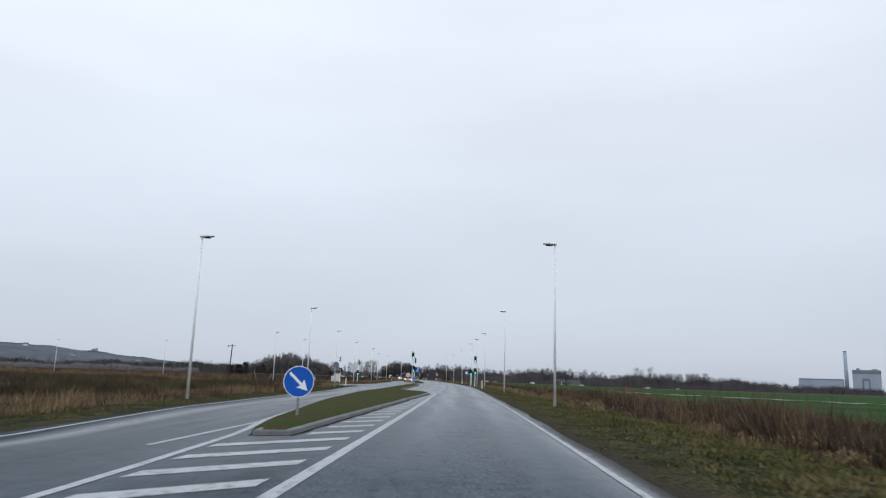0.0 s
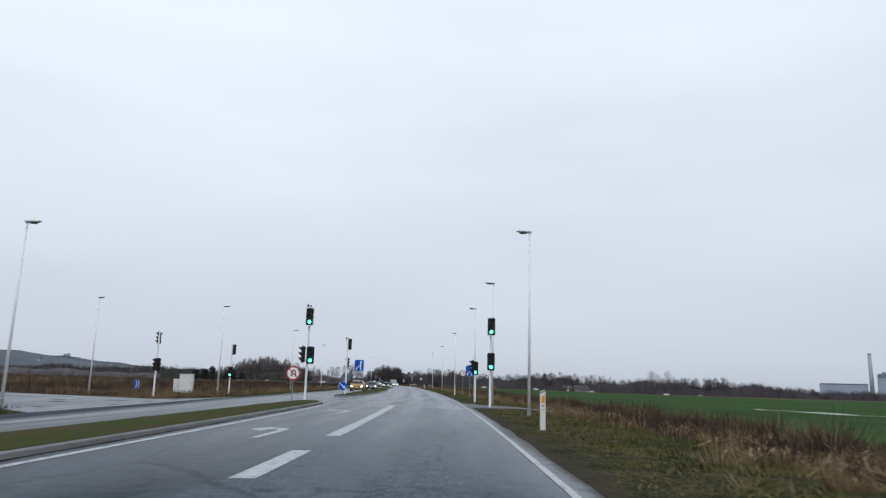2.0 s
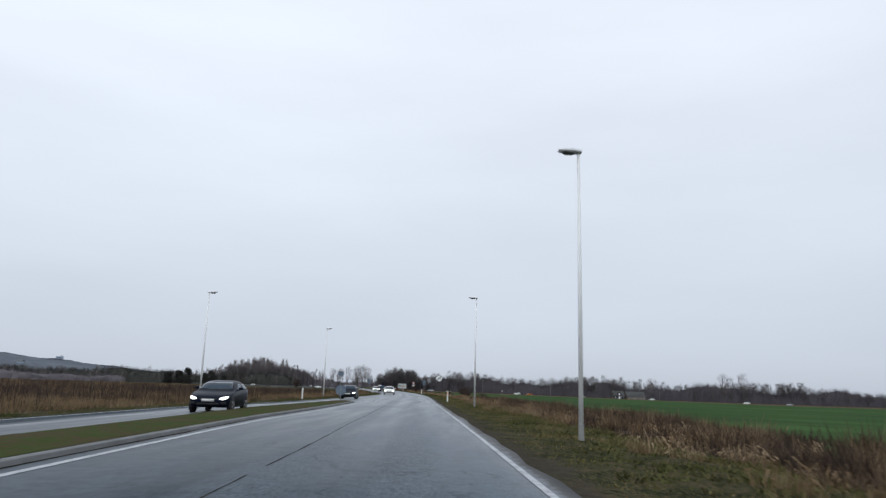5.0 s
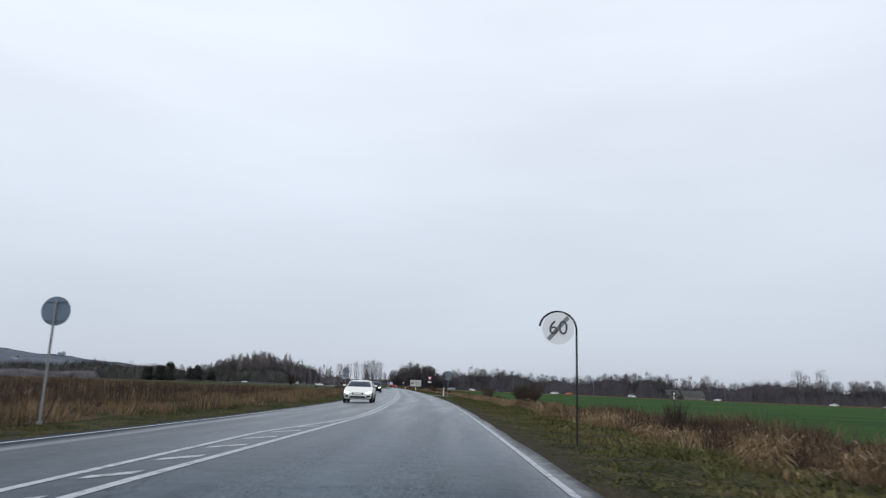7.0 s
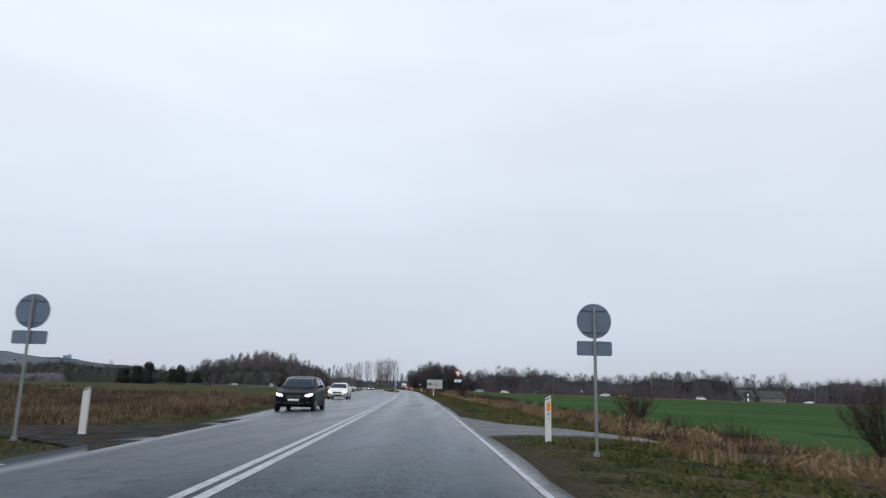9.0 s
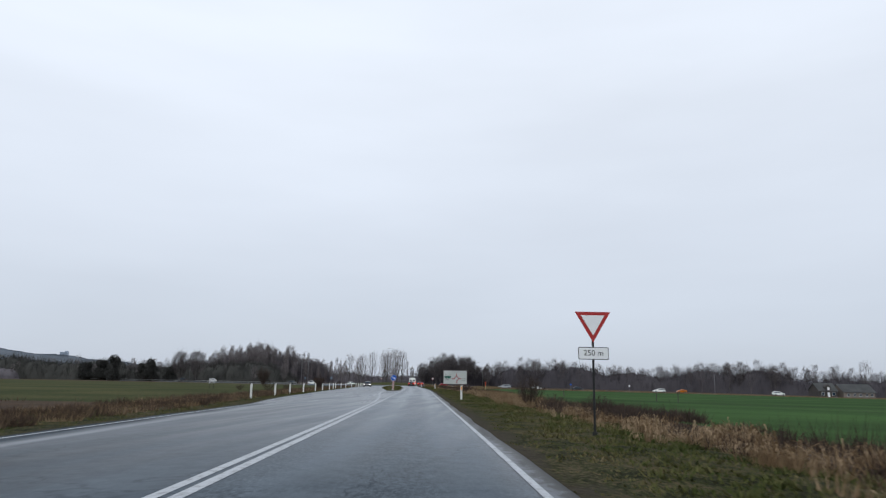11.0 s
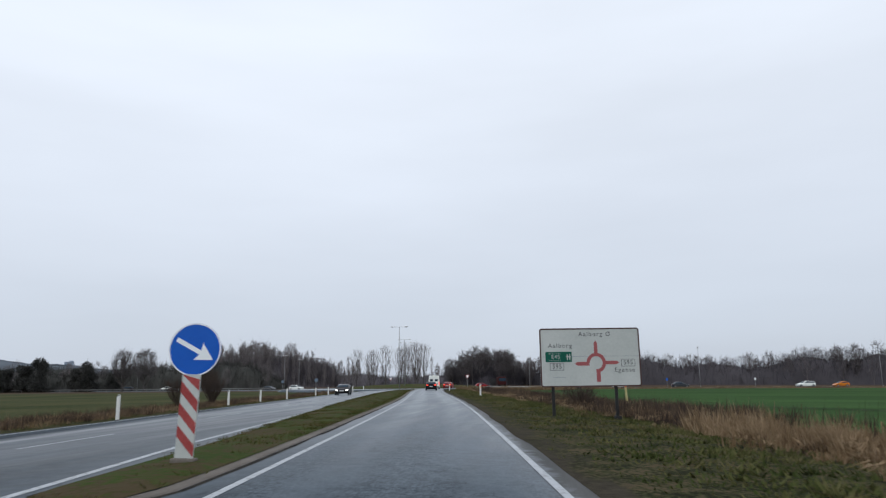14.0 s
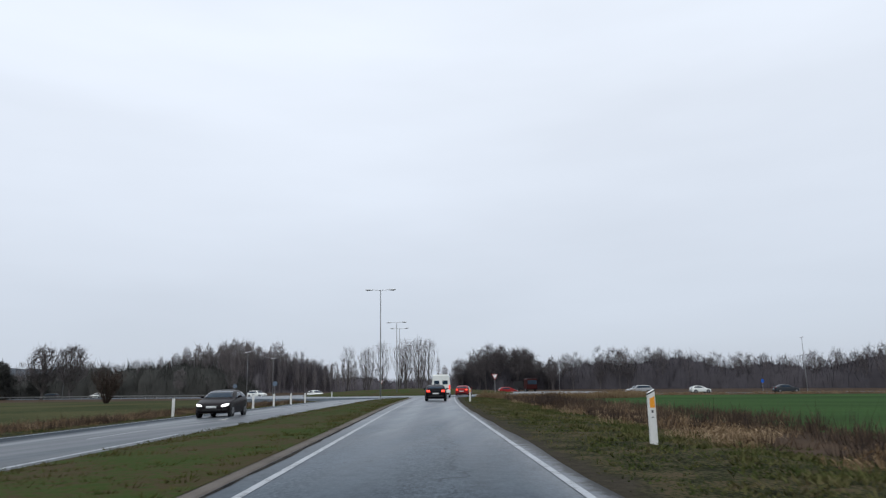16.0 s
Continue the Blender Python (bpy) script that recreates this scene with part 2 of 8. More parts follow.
def worn_paint(name, color):
    """Road paint through which the tar shows where it is worn."""
    m = surface(name, color, tuple(c * 0.72 for c in color), 1.3, 0.5, 0.002, 60, fine_mix=0.5)
    nt = m.node_tree
    p = nt.nodes["Principled BSDF"]
    old = p.inputs["Base Color"].links[0].from_socket
    geo = nt.nodes.new("ShaderNodeNewGeometry")
    n = nt.nodes.new("ShaderNodeTexNoise")
    n.inputs["Scale"].default_value, n.inputs["Detail"].default_value, n.inputs["Roughness"].default_value = 7.0, 8, 0.7
    nt.links.new(geo.outputs["Position"], n.inputs["Vector"])
    r = nt.nodes.new("ShaderNodeMapRange")
    r.inputs["From Min"].default_value, r.inputs["From Max"].default_value = 0.51, 0.63
    nt.links.new(n.outputs[0], r.inputs["Value"])
    mix = nt.nodes.new("ShaderNodeMixRGB")
    mix.inputs[2].default_value = (0.16, 0.165, 0.17, 1)
    nt.links.new(r.outputs[0], mix.inputs[0])
    nt.links.new(old, mix.inputs[1])
    nt.links.new(mix.outputs[0], p.inputs["Base Color"])
    return m


M_ASPHALT = asphalt_material()
M_PAINT = worn_paint("road_paint", (0.48, 0.505, 0.53))
M_KERB = surface("kerb_concrete", (0.12, 0.125, 0.125), (0.22, 0.225, 0.225), 0.9, 0.75, 0.004, 24, contrast=0.8)
M_KERB_MUDDY = surface("muddy_kerb", (0.105, 0.092, 0.080), (0.185, 0.163, 0.145), 0.9, 0.85, 0.004, 20, contrast=0.9, spec=0.05)
M_PATH = surface("path_concrete", (0.11, 0.115, 0.12), (0.18, 0.185, 0.19), 0.8, 0.85, 0.004, 20, spec=0.1, contrast=0.9)
M_SOIL = surface("verge_soil", (0.014, 0.014, 0.008), (0.080, 0.060, 0.036), 1.3, 1.0, 0.06, 13, spec=0.03, contrast=1.2, fine_mix=0.62,
                 ramp=((0.35, (0.026, 0.032, 0.012)), (0.62, (0.046, 0.047, 0.021))))
M_MUD = surface("edge_mud", (0.009, 0.0085, 0.008), (0.046, 0.040, 0.033), 2.2, 0.9, 0.03, 11, spec=0.05, contrast=1.1)


def muddy_edge(m):
    """Bare dark mud in a ragged strip along the asphalt, by the distance from it."""
    nt = m.node_tree
    p = nt.nodes["Principled BSDF"]
    old = p.inputs["Base Color"].links[0].from_socket
    pos = nt.nodes.new("ShaderNodeNewGeometry").outputs["Position"]
    far = nt.nodes.new("ShaderNodeAttribute")
    far.attribute_name = "edge"
    d = mathed(nt, "ADD", far.outputs["Fac"], remap(nt, noise_node(nt, stretched(nt, pos, (1.6, 0.45, 1)), 1.0, 5, 0.7), 0.3, 0.7, -0.55, 0.55))
    bare = remap(nt, d, 0.15, 0.75, 1.0, 0.0)
    mud = tinted(nt, noise_node(nt, pos, 5.0, 5, 0.7), (0.010, 0.0095, 0.007), (0.078, 0.066, 0.048))
    nt.links.new(tinted(nt, bare, old, mud), p.inputs["Base Color"])


muddy_edge(M_SOIL)
M_ROUGH = surface("rough_ground", (0.036, 0.025, 0.018), (0.085, 0.056, 0.036), 0.25, 0.95, 0.05, 5, spec=0.05)
M_FIELD = surface("winter_crop", (0.017, 0.044, 0.012), (0.052, 0.106, 0.030), 0.05, 1.0, 0.03, 3.5, fine_mix=0.4, spec=0.03)


def streaked(m, stretch, lo, hi):
    """Long soft streaks over a surface, as drills and wheels leave them in a crop."""
    nt = m.node_tree
    p = nt.nodes["Principled BSDF"]
    old = p.inputs["Base Color"].links[0].from_socket
    geo = nt.nodes.new("ShaderNodeNewGeometry")
    mp = nt.nodes.new("ShaderNodeMapping")
    mp.inputs["Scale"].default_value = stretch
    mp.inputs["Rotation"].default_value = (0, 0, radians(-14))
    nz = nt.nodes.new("ShaderNodeTexNoise")
    nz.inputs["Scale"].default_value, nz.inputs["Detail"].default_value, nz.inputs["Roughness"].default_value = 1.0, 5, 0.6
    mr = nt.nodes.new("ShaderNodeMapRange")
    mr.inputs["From Min"].default_value, mr.inputs["From Max"].default_value = 0.36, 0.62
    mr.inputs["To Min"].default_value, mr.inputs["To Max"].default_value = lo, hi
    mul = nt.nodes.new("ShaderNodeMixRGB")
    mul.blend_type = "MULTIPLY"
    mul.inputs[0].default_value = 1.0
    for s, t in ((geo.outputs["Position"], mp.inputs[0]), (mp.outputs[0], nz.inputs["Vector"]), (nz.outputs[0], mr.inputs["Value"]),
                 (old, mul.inputs[1]), (mr.outputs[0], mul.inputs[2]), (mul.outputs[0], p.inputs["Base Color"])):
        nt.links.new(s, t)


streaked(M_FIELD, (0.012, 0.10, 1.0), 0.72, 1.10)
M_TURF = surface("island_turf", (0.064, 0.049, 0.027), (0.036, 0.056, 0.013), 0.55, 0.95, 0.04, 7, contrast=1.25, spec=0.03, fine_mix=0.5, ramp=((0.34, (0.052, 0.044, 0.020)), (0.62, (0.050, 0.058, 0.018))))
M_PASTURE = surface("rough_pasture", (0.028, 0.038, 0.014), (0.072, 0.070, 0.030), 0.06, 1.0, 0.05, 2.5, contrast=1.0, spec=0.03)
M_GRASS = surface("verge_grass", (0.020, 0.032, 0.010), (0.200, 0.155, 0.092), 0.55, 0.9, 0, 4, island=0.2, spec=0.05, contrast=1.1, clump=0.5,
                  ramp=((0.30, (0.046, 0.060, 0.018)), (0.52, (0.088, 0.090, 0.033)), (0.74, (0.116, 0.098, 0.048))))
M_DRYGRASS = surface("dry_verge_grass", (0.028, 0.036, 0.012), (0.23, 0.178, 0.105), 0.55, 0.9, 0, 4, island=0.2, spec=0.05, contrast=1.1, clump=0.5,
                     ramp=((0.30, (0.064, 0.069, 0.024)), (0.52, (0.112, 0.106, 0.042)), (0.74, (0.142, 0.116, 0.058))))
M_ISLAND_GRASS = surface("island_grass", (0.036, 0.050, 0.012), (0.150, 0.100, 0.056), 0.5, 0.85, 0, 4, island=0.2, spec=0.05, contrast=1.0, clump=0.3,
                         ramp=((0.5, (0.068, 0.070, 0.021)),))
M_WEED = surface("brown_weed", (0.028, 0.022, 0.018), (0.36, 0.255, 0.160), 0.35, 0.9, 0, 3, island=0.2, contrast=1.1, spec=0.05, clump=0.5,
                 ramp=((0.46, (0.068, 0.048, 0.036)), (0.70, (0.142, 0.100, 0.066))))
M_STRAW = surface("straw_grass", (0.055, 0.038, 0.023), (0.44, 0.33, 0.21), 0.9, 0.85, 0, 4, island=0.25, spec=0.05, contrast=0.9, clump=0.5,
                  ramp=((0.4, (0.175, 0.115, 0.064)),))
M_REED = surface("tan_reed", (0.060, 0.042, 0.026), (0.36, 0.27, 0.17), 0.5, 0.85, 0, 2, island=0.25, contrast=0.9, spec=0.08, clump=0.5,
                 ramp=((0.45, (0.165, 0.112, 0.062)),))
M_BRAMBLE = surface("bramble_leaf", (0.020, 0.024, 0.013), (0.115, 0.105, 0.060), 0.5, 0.9, 0, 3, island=0.3, contrast=1.0, spec=0.05, clump=0.4)
M_STALK = surface("dark_stalk", (0.022, 0.016, 0.013), (0.060, 0.040, 0.030), 0.6, 0.9, 0, 5, island=0.5)
M_BUSH = surface("bush_twigs", (0.026, 0.020, 0.018), (0.085, 0.058, 0.044), 0.6, 0.9, 0, 5, island=0.5)
M_BARK = surface("winter_bark", (0.060, 0.056, 0.054), (0.110, 0.100, 0.093), 1.5, 0.9, 0.01, 12, spec=0.1)
# next two colours are paled to carry the haze over the far woods
M_HAZY_TWIG = surface("hazy_bare_twigs", (0.115, 0.104, 0.110), (0.225, 0.200, 0.194), 0.06, 0.9, 0, 1, island=0.4, spec=0.03)
M_HAZY_SCRUB = surface("hazy_far_scrub", (0.080, 0.076, 0.090), (0.160, 0.146, 0.152), 0.05, 0.95, 0, 0.6, island=0.5, spec=0.03)
M_DARKTWIG = surface("dark_twigs", (0.066, 0.060, 0.064), (0.150, 0.134, 0.130), 0.06, 0.9, 0, 1, island=0.4, spec=0.03)
M_BELT = surface("belt_scrub", (0.040, 0.039, 0.048), (0.088, 0.080, 0.085), 0.05, 0.95, 0, 0.6, island=0.4, spec=0.03)
M_EVER = surface("dark_hedge", (0.034, 0.037, 0.036), (0.084, 0.082, 0.074), 0.1, 0.9, 0, 1, island=0.5, spec=0.03)
# the hill's blue-grey has the distance haze painted into its base colour
M_HAZY_HILL = surface("hazy_hill_wood", (0.082, 0.096, 0.114), (0.132, 0.150, 0.172), 0.012, 0.95, 0, 0.09, spec=0.03, contrast=0.9, fine_mix=0.5)
M_STEEL = surface("galvanised_steel", (0.80, 0.81, 0.81), (0.90, 0.91, 0.90), 1.5, 0.45, 0, 25)
# a darker grey than the street lamps' steel, for the tall masts
M_MAST = surface("dark_grey_mast", (0.20, 0.205, 0.21), (0.30, 0.305, 0.31), 1.5, 0.6, 0, 25)
M_SLEEVE = surface("pole_foot", (0.20, 0.205, 0.20), (0.30, 0.30, 0.29), 3, 0.8, 0, 25)
M_LAMP = surface("lamp_shell", (0.7, 0.71, 0.72), (0.8, 0.81, 0.82), 4, 0.45, 0, 30)
M_LAMPGLASS = surface("lamp_glass", (0.07, 0.075, 0.08), (0.11, 0.115, 0.12), 6, 0.15, 0, 30)
M_POST = surface("sign_post_steel", (0.20, 0.21, 0.21), (0.30, 0.31, 0.31), 3, 0.55, 0, 30, metal=0.4)
M_DARKPOST = surface("dark_post", (0.010, 0.010, 0.011), (0.026, 0.026, 0.026), 3, 0.6, 0, 30)
M_SIGNBACK = surface("sign_back", (0.115, 0.155, 0.205), (0.165, 0.215, 0.275), 2, 0.55, 0, 20)
M_WHITE = surface("white_enamel", (0.78, 0.80, 0.80), (0.87, 0.88, 0.88), 1.5, 0.4, 0, 30)
M_BOARD = surface("weathered_board", (0.43, 0.455, 0.435), (0.53, 0.55, 0.525), 0.8, 0.5, 0, 12, contrast=0.8)
M_BLUE = surface("blue_sign_sheet", (0.003, 0.080, 0.42), (0.006, 0.105, 0.50), 2, 0.4, 0, 30)
M_DULLRED = surface("dull_red_sheet", (0.26, 0.035, 0.035), (0.38, 0.075, 0.07), 2.5, 0.5, 0, 30, contrast=0.9)
M_RED = surface("red_sign_sheet", (0.36, 0.025, 0.025), (0.46, 0.045, 0.04), 2, 0.45, 0, 30)
M_PALERED = surface("faded_red_sheet", (0.30, 0.075, 0.08), (0.36, 0.11, 0.11), 2, 0.5, 0, 30)
M_GREEN = surface("green_sign_sheet", (0.0, 0.075, 0.050), (0.003, 0.10, 0.066), 2, 0.45, 0, 30)
M_BLACK = surface("black_enamel", (0.012, 0.012, 0.013), (0.028, 0.028, 0.03), 3, 0.5, 0, 30)
M_GREYTXT = surface("grey_lettering", (0.06, 0.06, 0.065), (0.10, 0.10, 0.105), 3, 0.5, 0, 30)
M_ORANGE = surface("amber_reflector", (0.75, 0.28, 0.02), (0.85, 0.36, 0.04), 6, 0.3, 0, 40)
M_PLASTIC = surface("white_plastic", (0.60, 0.60, 0.57), (0.74, 0.74, 0.71), 3, 0.55, 0, 20)
M_GREENLAMP = glow("green_light", (0.10, 1.0, 0.62), 3.2)
M_DARKLENS = surface("dark_lens", (0.02, 0.02, 0.02), (0.04, 0.03, 0.03), 5, 0.2, 0, 30)
M_HEAD = glow("headlight_on", (1.0, 0.97, 0.92), 4.0)
M_TAIL = glow("tail_light_on", (1.0, 0.06, 0.03), 1.2)
M_LENS = surface("clear_lamp", (0.45, 0.46, 0.47), (0.6, 0.6, 0.62), 6, 0.15, 0, 40)
M_REDLENS = surface("red_lamp", (0.22, 0.01, 0.01), (0.32, 0.02, 0.015), 6, 0.2, 0, 40)
M_TYRE = surface("tyre_rubber", (0.015, 0.015, 0.016), (0.03, 0.03, 0.03), 6, 0.8, 0, 40)
M_RIM = surface("alloy_rim", (0.16, 0.165, 0.17), (0.26, 0.265, 0.27), 8, 0.4, 0, 40, metal=0.5)
M_GLASS = surface("car_glass", (0.010, 0.024, 0.042), (0.016, 0.036, 0.058), 2, 0.04, 0, 20, spec=0.3)
M_TRIM = surface("black_trim", (0.015, 0.015, 0.016), (0.03, 0.03, 0.03), 6, 0.55, 0, 40)
M_PLATE = surface("plate_white", (0.62, 0.62, 0.60), (0.72, 0.72, 0.70), 6, 0.45, 0, 40)


def car_paint(name, c):
    m = surface(name, tuple(v * 0.93 for v in c), c, 1.5, 0.30, 0, 30, spec=0.06)
    m.node_tree.nodes["Principled BSDF"].inputs["Coat Weight"].default_value = 0.02
    return m


P_NAVY = car_paint("paint_navy", (0.004, 0.007, 0.017))
P_BLACK = car_paint("paint_black", (0.007, 0.0075, 0.009))
P_WHITE = car_paint("paint_white", (0.80, 0.81, 0.76))
P_BROWN = car_paint("paint_brown", (0.020, 0.016, 0.017))
P_GOLD = car_paint("paint_gold", (0.38, 0.24, 0.07))
P_RED = car_paint("paint_red", (0.30, 0.025, 0.025))
P_SILVER = car_paint("paint_silver", (0.36, 0.37, 0.38))
P_GREY = car_paint("paint_grey", (0.05, 0.055, 0.06))
P_ORANGE = car_paint("paint_orange", (0.55, 0.17, 0.02))


# ------------------------------------------------------------------ mesh helpers
def finish(name, bm, material, smooth=False):
    me = bpy.data.meshes.new(name)
    bmesh.ops.recalc_face_normals(bm, faces=bm.faces)
    bm.to_mesh(me)
    bm.free()
    for m in (material if isinstance(material, (list, tuple)) else [material]):
        me.materials.append(m)
    if smooth:
        for p in me.polygons:
            p.use_smooth = True
    return me


def part(name, bm, material, parent, label="", smooth=False):
    ob = new(name, finish(name, bm, material, smooth))
    ob.parent = parent
    if label:
        tagged(ob, label)
    return ob


def thing(name, m, label, category, group="", kind=""):
    ob = new(name)
    ob.empty_display_size = 0.2
    ob.matrix_basis = m
    return tagged(ob, label, category, group, kind)


def from_arrays(name, verts, faces, material, mats=None, smooth=False):
    """A mesh from numpy arrays; faces: (n, 3) or (n, 4)."""
    me = bpy.data.meshes.new(name)
    v = np.asarray(verts, np.float32)
    f = np.asarray(faces, np.int32)
    k = f.shape[1]
    me.vertices.add(len(v))
    me.vertices.foreach_set("co", v.ravel())
    me.loops.add(f.size)
    me.loops.foreach_set("vertex_index", f.ravel())
    me.polygons.add(len(f))
    me.polygons.foreach_set("loop_start", np.arange(0, f.size, k, dtype=np.int32))
    for m in (material if isinstance(material, (list, tuple)) else [material]):
        me.materials.append(m)
    if mats is not None:
        me.polygons.foreach_set("material_index", np.asarray(mats, np.int32))
    me.update(calc_edges=True)
    me.validate()
    if smooth:
        me.polygons.foreach_set("use_smooth", np.ones(len(f), bool))
    return me


def box(bm, x0, x1, y0, y1, z0, z1, bevel=0.0):
    vs = bmesh.ops.create_cube(bm, size=1.0)["verts"]
    for v in vs:
        v.co = Vector((x0 + (v.co.x + 0.5) * (x1 - x0), y0 + (v.co.y + 0.5) * (y1 - y0), z0 + (v.co.z + 0.5) * (z1 - z0)))
    if bevel:
        es = {e for v in vs for e in v.link_edges}
        bmesh.ops.bevel(bm, geom=list(es), offset=bevel, segments=2, affect="EDGES", profile=0.5)


def rod(bm, a, b, r0, r1=None, n=12):
    """A tapered round bar from a to b."""
    r1 = r0 if r1 is None else r1
    a, b = Vector(a), Vector(b)
    d = (b - a).normalized()
    side = d.orthogonal().normalized()
    up = d.cross(side)
    rings = []
    for p, r in ((a, r0), (b, r1)):
        rings.append([bm.verts.new(p + r * (math.cos(t) * side + math.sin(t) * up)) for t in (2 * math.pi * k / n for k in range(n))])
    for k in range(n):
        bm.faces.new((rings[0][k], rings[0][(k + 1) % n], rings[1][(k + 1) % n], rings[1][k]))
    bm.faces.new(rings[0])
    bm.faces.new(rings[1])


def disc(bm, c, r, thick=0.012, n=40, y_back=0.0):
    """An upright round plate facing -y."""
    rod(bm, (c[0], c[1] + y_back, c[2]), (c[0], c[1] + y_back + thick, c[2]), r, r, n)


def plate(bm, pts, y0, y1):
    """An upright plate facing -y with the outline pts in (x, z)."""
    f = [bm.verts.new((x, y0, z)) for x, z in pts]
    b = [bm.verts.new((x, y1, z)) for x, z in pts]
    n = len(pts)
    bm.faces.new(f)
    bm.faces.new(b[::-1])
    for k in range(n):
        bm.faces.new((f[k], f[(k + 1) % n], b[(k + 1) % n], b[k]))


def ring_plate(bm, c, r0, r1, y0, y1, n=40, a0=0.0, a1=2 * math.pi):
    """An upright flat ring (or a stretch of it) facing -y."""
    full = abs(a1 - a0 - 2 * math.pi) < 1e-6
    m = n if full else n + 1
    vs = []
    for k in range(m):
        t = a0 + (a1 - a0) * k / n
        vs.append([bm.verts.new((c[0] + r * math.cos(t), y, c[1] + r * math.sin(t))) for r in (r0, r1) for y in (y0, y1)])
    for k in range(n):
        a, b = vs[k], vs[(k + 1) % m]
        bm.faces.new((a[0], b[0], b[2], a[2]))
        bm.faces.new((a[1], a[3], b[3], b[1]))
        bm.faces.new((a[2], b[2], b[3], a[3]))
        bm.faces.new((a[0], a[1], b[1], b[0]))


def round_rect(w, h, r, n=5, cx=0.0, cz=0.0):
    pts = []
    for sx, sz, a in ((1, 1, 0), (-1, 1, 90), (-1, -1, 180), (1, -1, 270)):
        for k in range(n + 1):
            t = radians(a + 90 * k / n)
            pts.append((cx + sx * (w / 2 - r) + r * math.cos(t), cz + sz * (h / 2 - r) + r * math.sin(t)))
    return pts


def lettering(name, text, size, x, z, y, material, parent, spacing=1.0):
    """Flat letters on an upright plate facing -y, in the built-in font."""
    cu = bpy.data.curves.new(name, "FONT")
    cu.body, cu.size, cu.extrude = text, size, 0.001
    cu.align_x, cu.align_y, cu.space_character = "CENTER", "CENTER", spacing
    tmp = new("tmp", cu)
    bpy.context.view_layer.update()
    me = bpy.data.meshes.new_from_object(tmp.evaluated_get(bpy.context.evaluated_depsgraph_get()))
    bpy.data.objects.remove(tmp)
    bpy.data.curves.remove(cu)
    me.materials.clear()
    me.materials.append(material)
    me.transform(Matrix.Translation((x, y, z)) @ Euler((radians(90), 0, 0)).to_matrix().to_4x4())
    ob = new(name, me)
    ob.parent = parent
    return ob


# ------------------------------------------------------------------ ground: one sheet to the horizon
def rows_y():
    near = np.concatenate([np.arange(-90, 0, 3.0), np.arange(0, 660, 0.8)])
    far = np.array([672, 690, 715, 750, 800, 870, 960, 1100, 1300, 1600, 2000, 2600, 3400, 4500])
    back = np.array([-2500, -1200, -600, -300, -160, -110])
    return np.concatenate([back, near, far])


SIDE_ROAD = [(-10.5, 88), (-12.6, 95), (-13.6, 102), (-18, 107.5), (-26, 113.5), (-60, 134), (-150, 186), (-156, 199),
             (-60, 148), (-32, 132), (-19, 126), (-15.6, 127.5), (-14.0, 134), (-10.5, 138)]
PATH_RIGHT = [(1.9, 113.8), (1.9, 121.8), (3.2, 119.6), (5.0, 118.8), (7, 118.4), (7, 115.9), (5.0, 115.4), (3.0, 114.8)]
ENTRY_RIGHT = [(1.9, 346.8), (1.9, 358.5), (3.2, 354.0), (5.0, 352.4), (7.5, 352), (7.5, 349.4), (5.0, 348.6), (3.2, 348.2)]
ENTRY_LEFT = [(-5.4, 340), (-6.4, 341.2), (-8.5, 343.2), (-14, 344.6), (-14, 348), (-8.5, 348.2), (-6.4, 350), (-5.8, 353)]
HUB = (-6.0, 634.0)
LEFT_ARM = [(-26, 640), (-40, 664), (-70, 682), (-130, 700), (-220, 716), (-420, 735)]
RIGHT_ARM = [(18, 640), (40, 652), (70, 657), (120, 655), (200, 648), (330, 636), (520, 620)]


def inside(poly, lat, y):
    lat, y = np.asarray(lat, float), np.asarray(y, float)
    hit = np.zeros(lat.shape, bool)
    for (x0, y0), (x1, y1) in zip(poly, poly[1:] + poly[:1]):
        cross = (y0 > y) != (y1 > y)
        xs = x0 + (y - y0) / ((y1 - y0) or 1e-9) * (x1 - x0)
        hit ^= cross & (lat < xs)
    return hit


def near_line(line, lat, y, far):
    lat, y = np.asarray(lat, float), np.asarray(y, float)
    best = np.full(lat.shape, 1e9)
    for (x0, y0), (x1, y1) in zip(line, line[1:]):
        d = np.array([x1 - x0, y1 - y0], float)
        t = np.clip(((lat - x0) * d[0] + (y - y0) * d[1]) / (d @ d), 0, 1)
        best = np.minimum(best, np.hypot(lat - x0 - t * d[0], y - y0 - t * d[1]))
    return best < far


def open_land(lat, y):
    """True where neither road, island nor path lies."""
    ok = ~((lat < 2.0) & (lat > left_edge(y)) & (y < 640))
    for poly in (SIDE_ROAD, PATH_RIGHT, ENTRY_RIGHT, ENTRY_LEFT):
        ok &= ~inside(poly, lat, y)
    ok &= np.hypot(lat - HUB[0], y - HUB[1]) > 31
    ok &= ~near_line(LEFT_ARM, lat, y, 5.0) & ~near_line(RIGHT_ARM, lat, y, 5.0)
    return ok


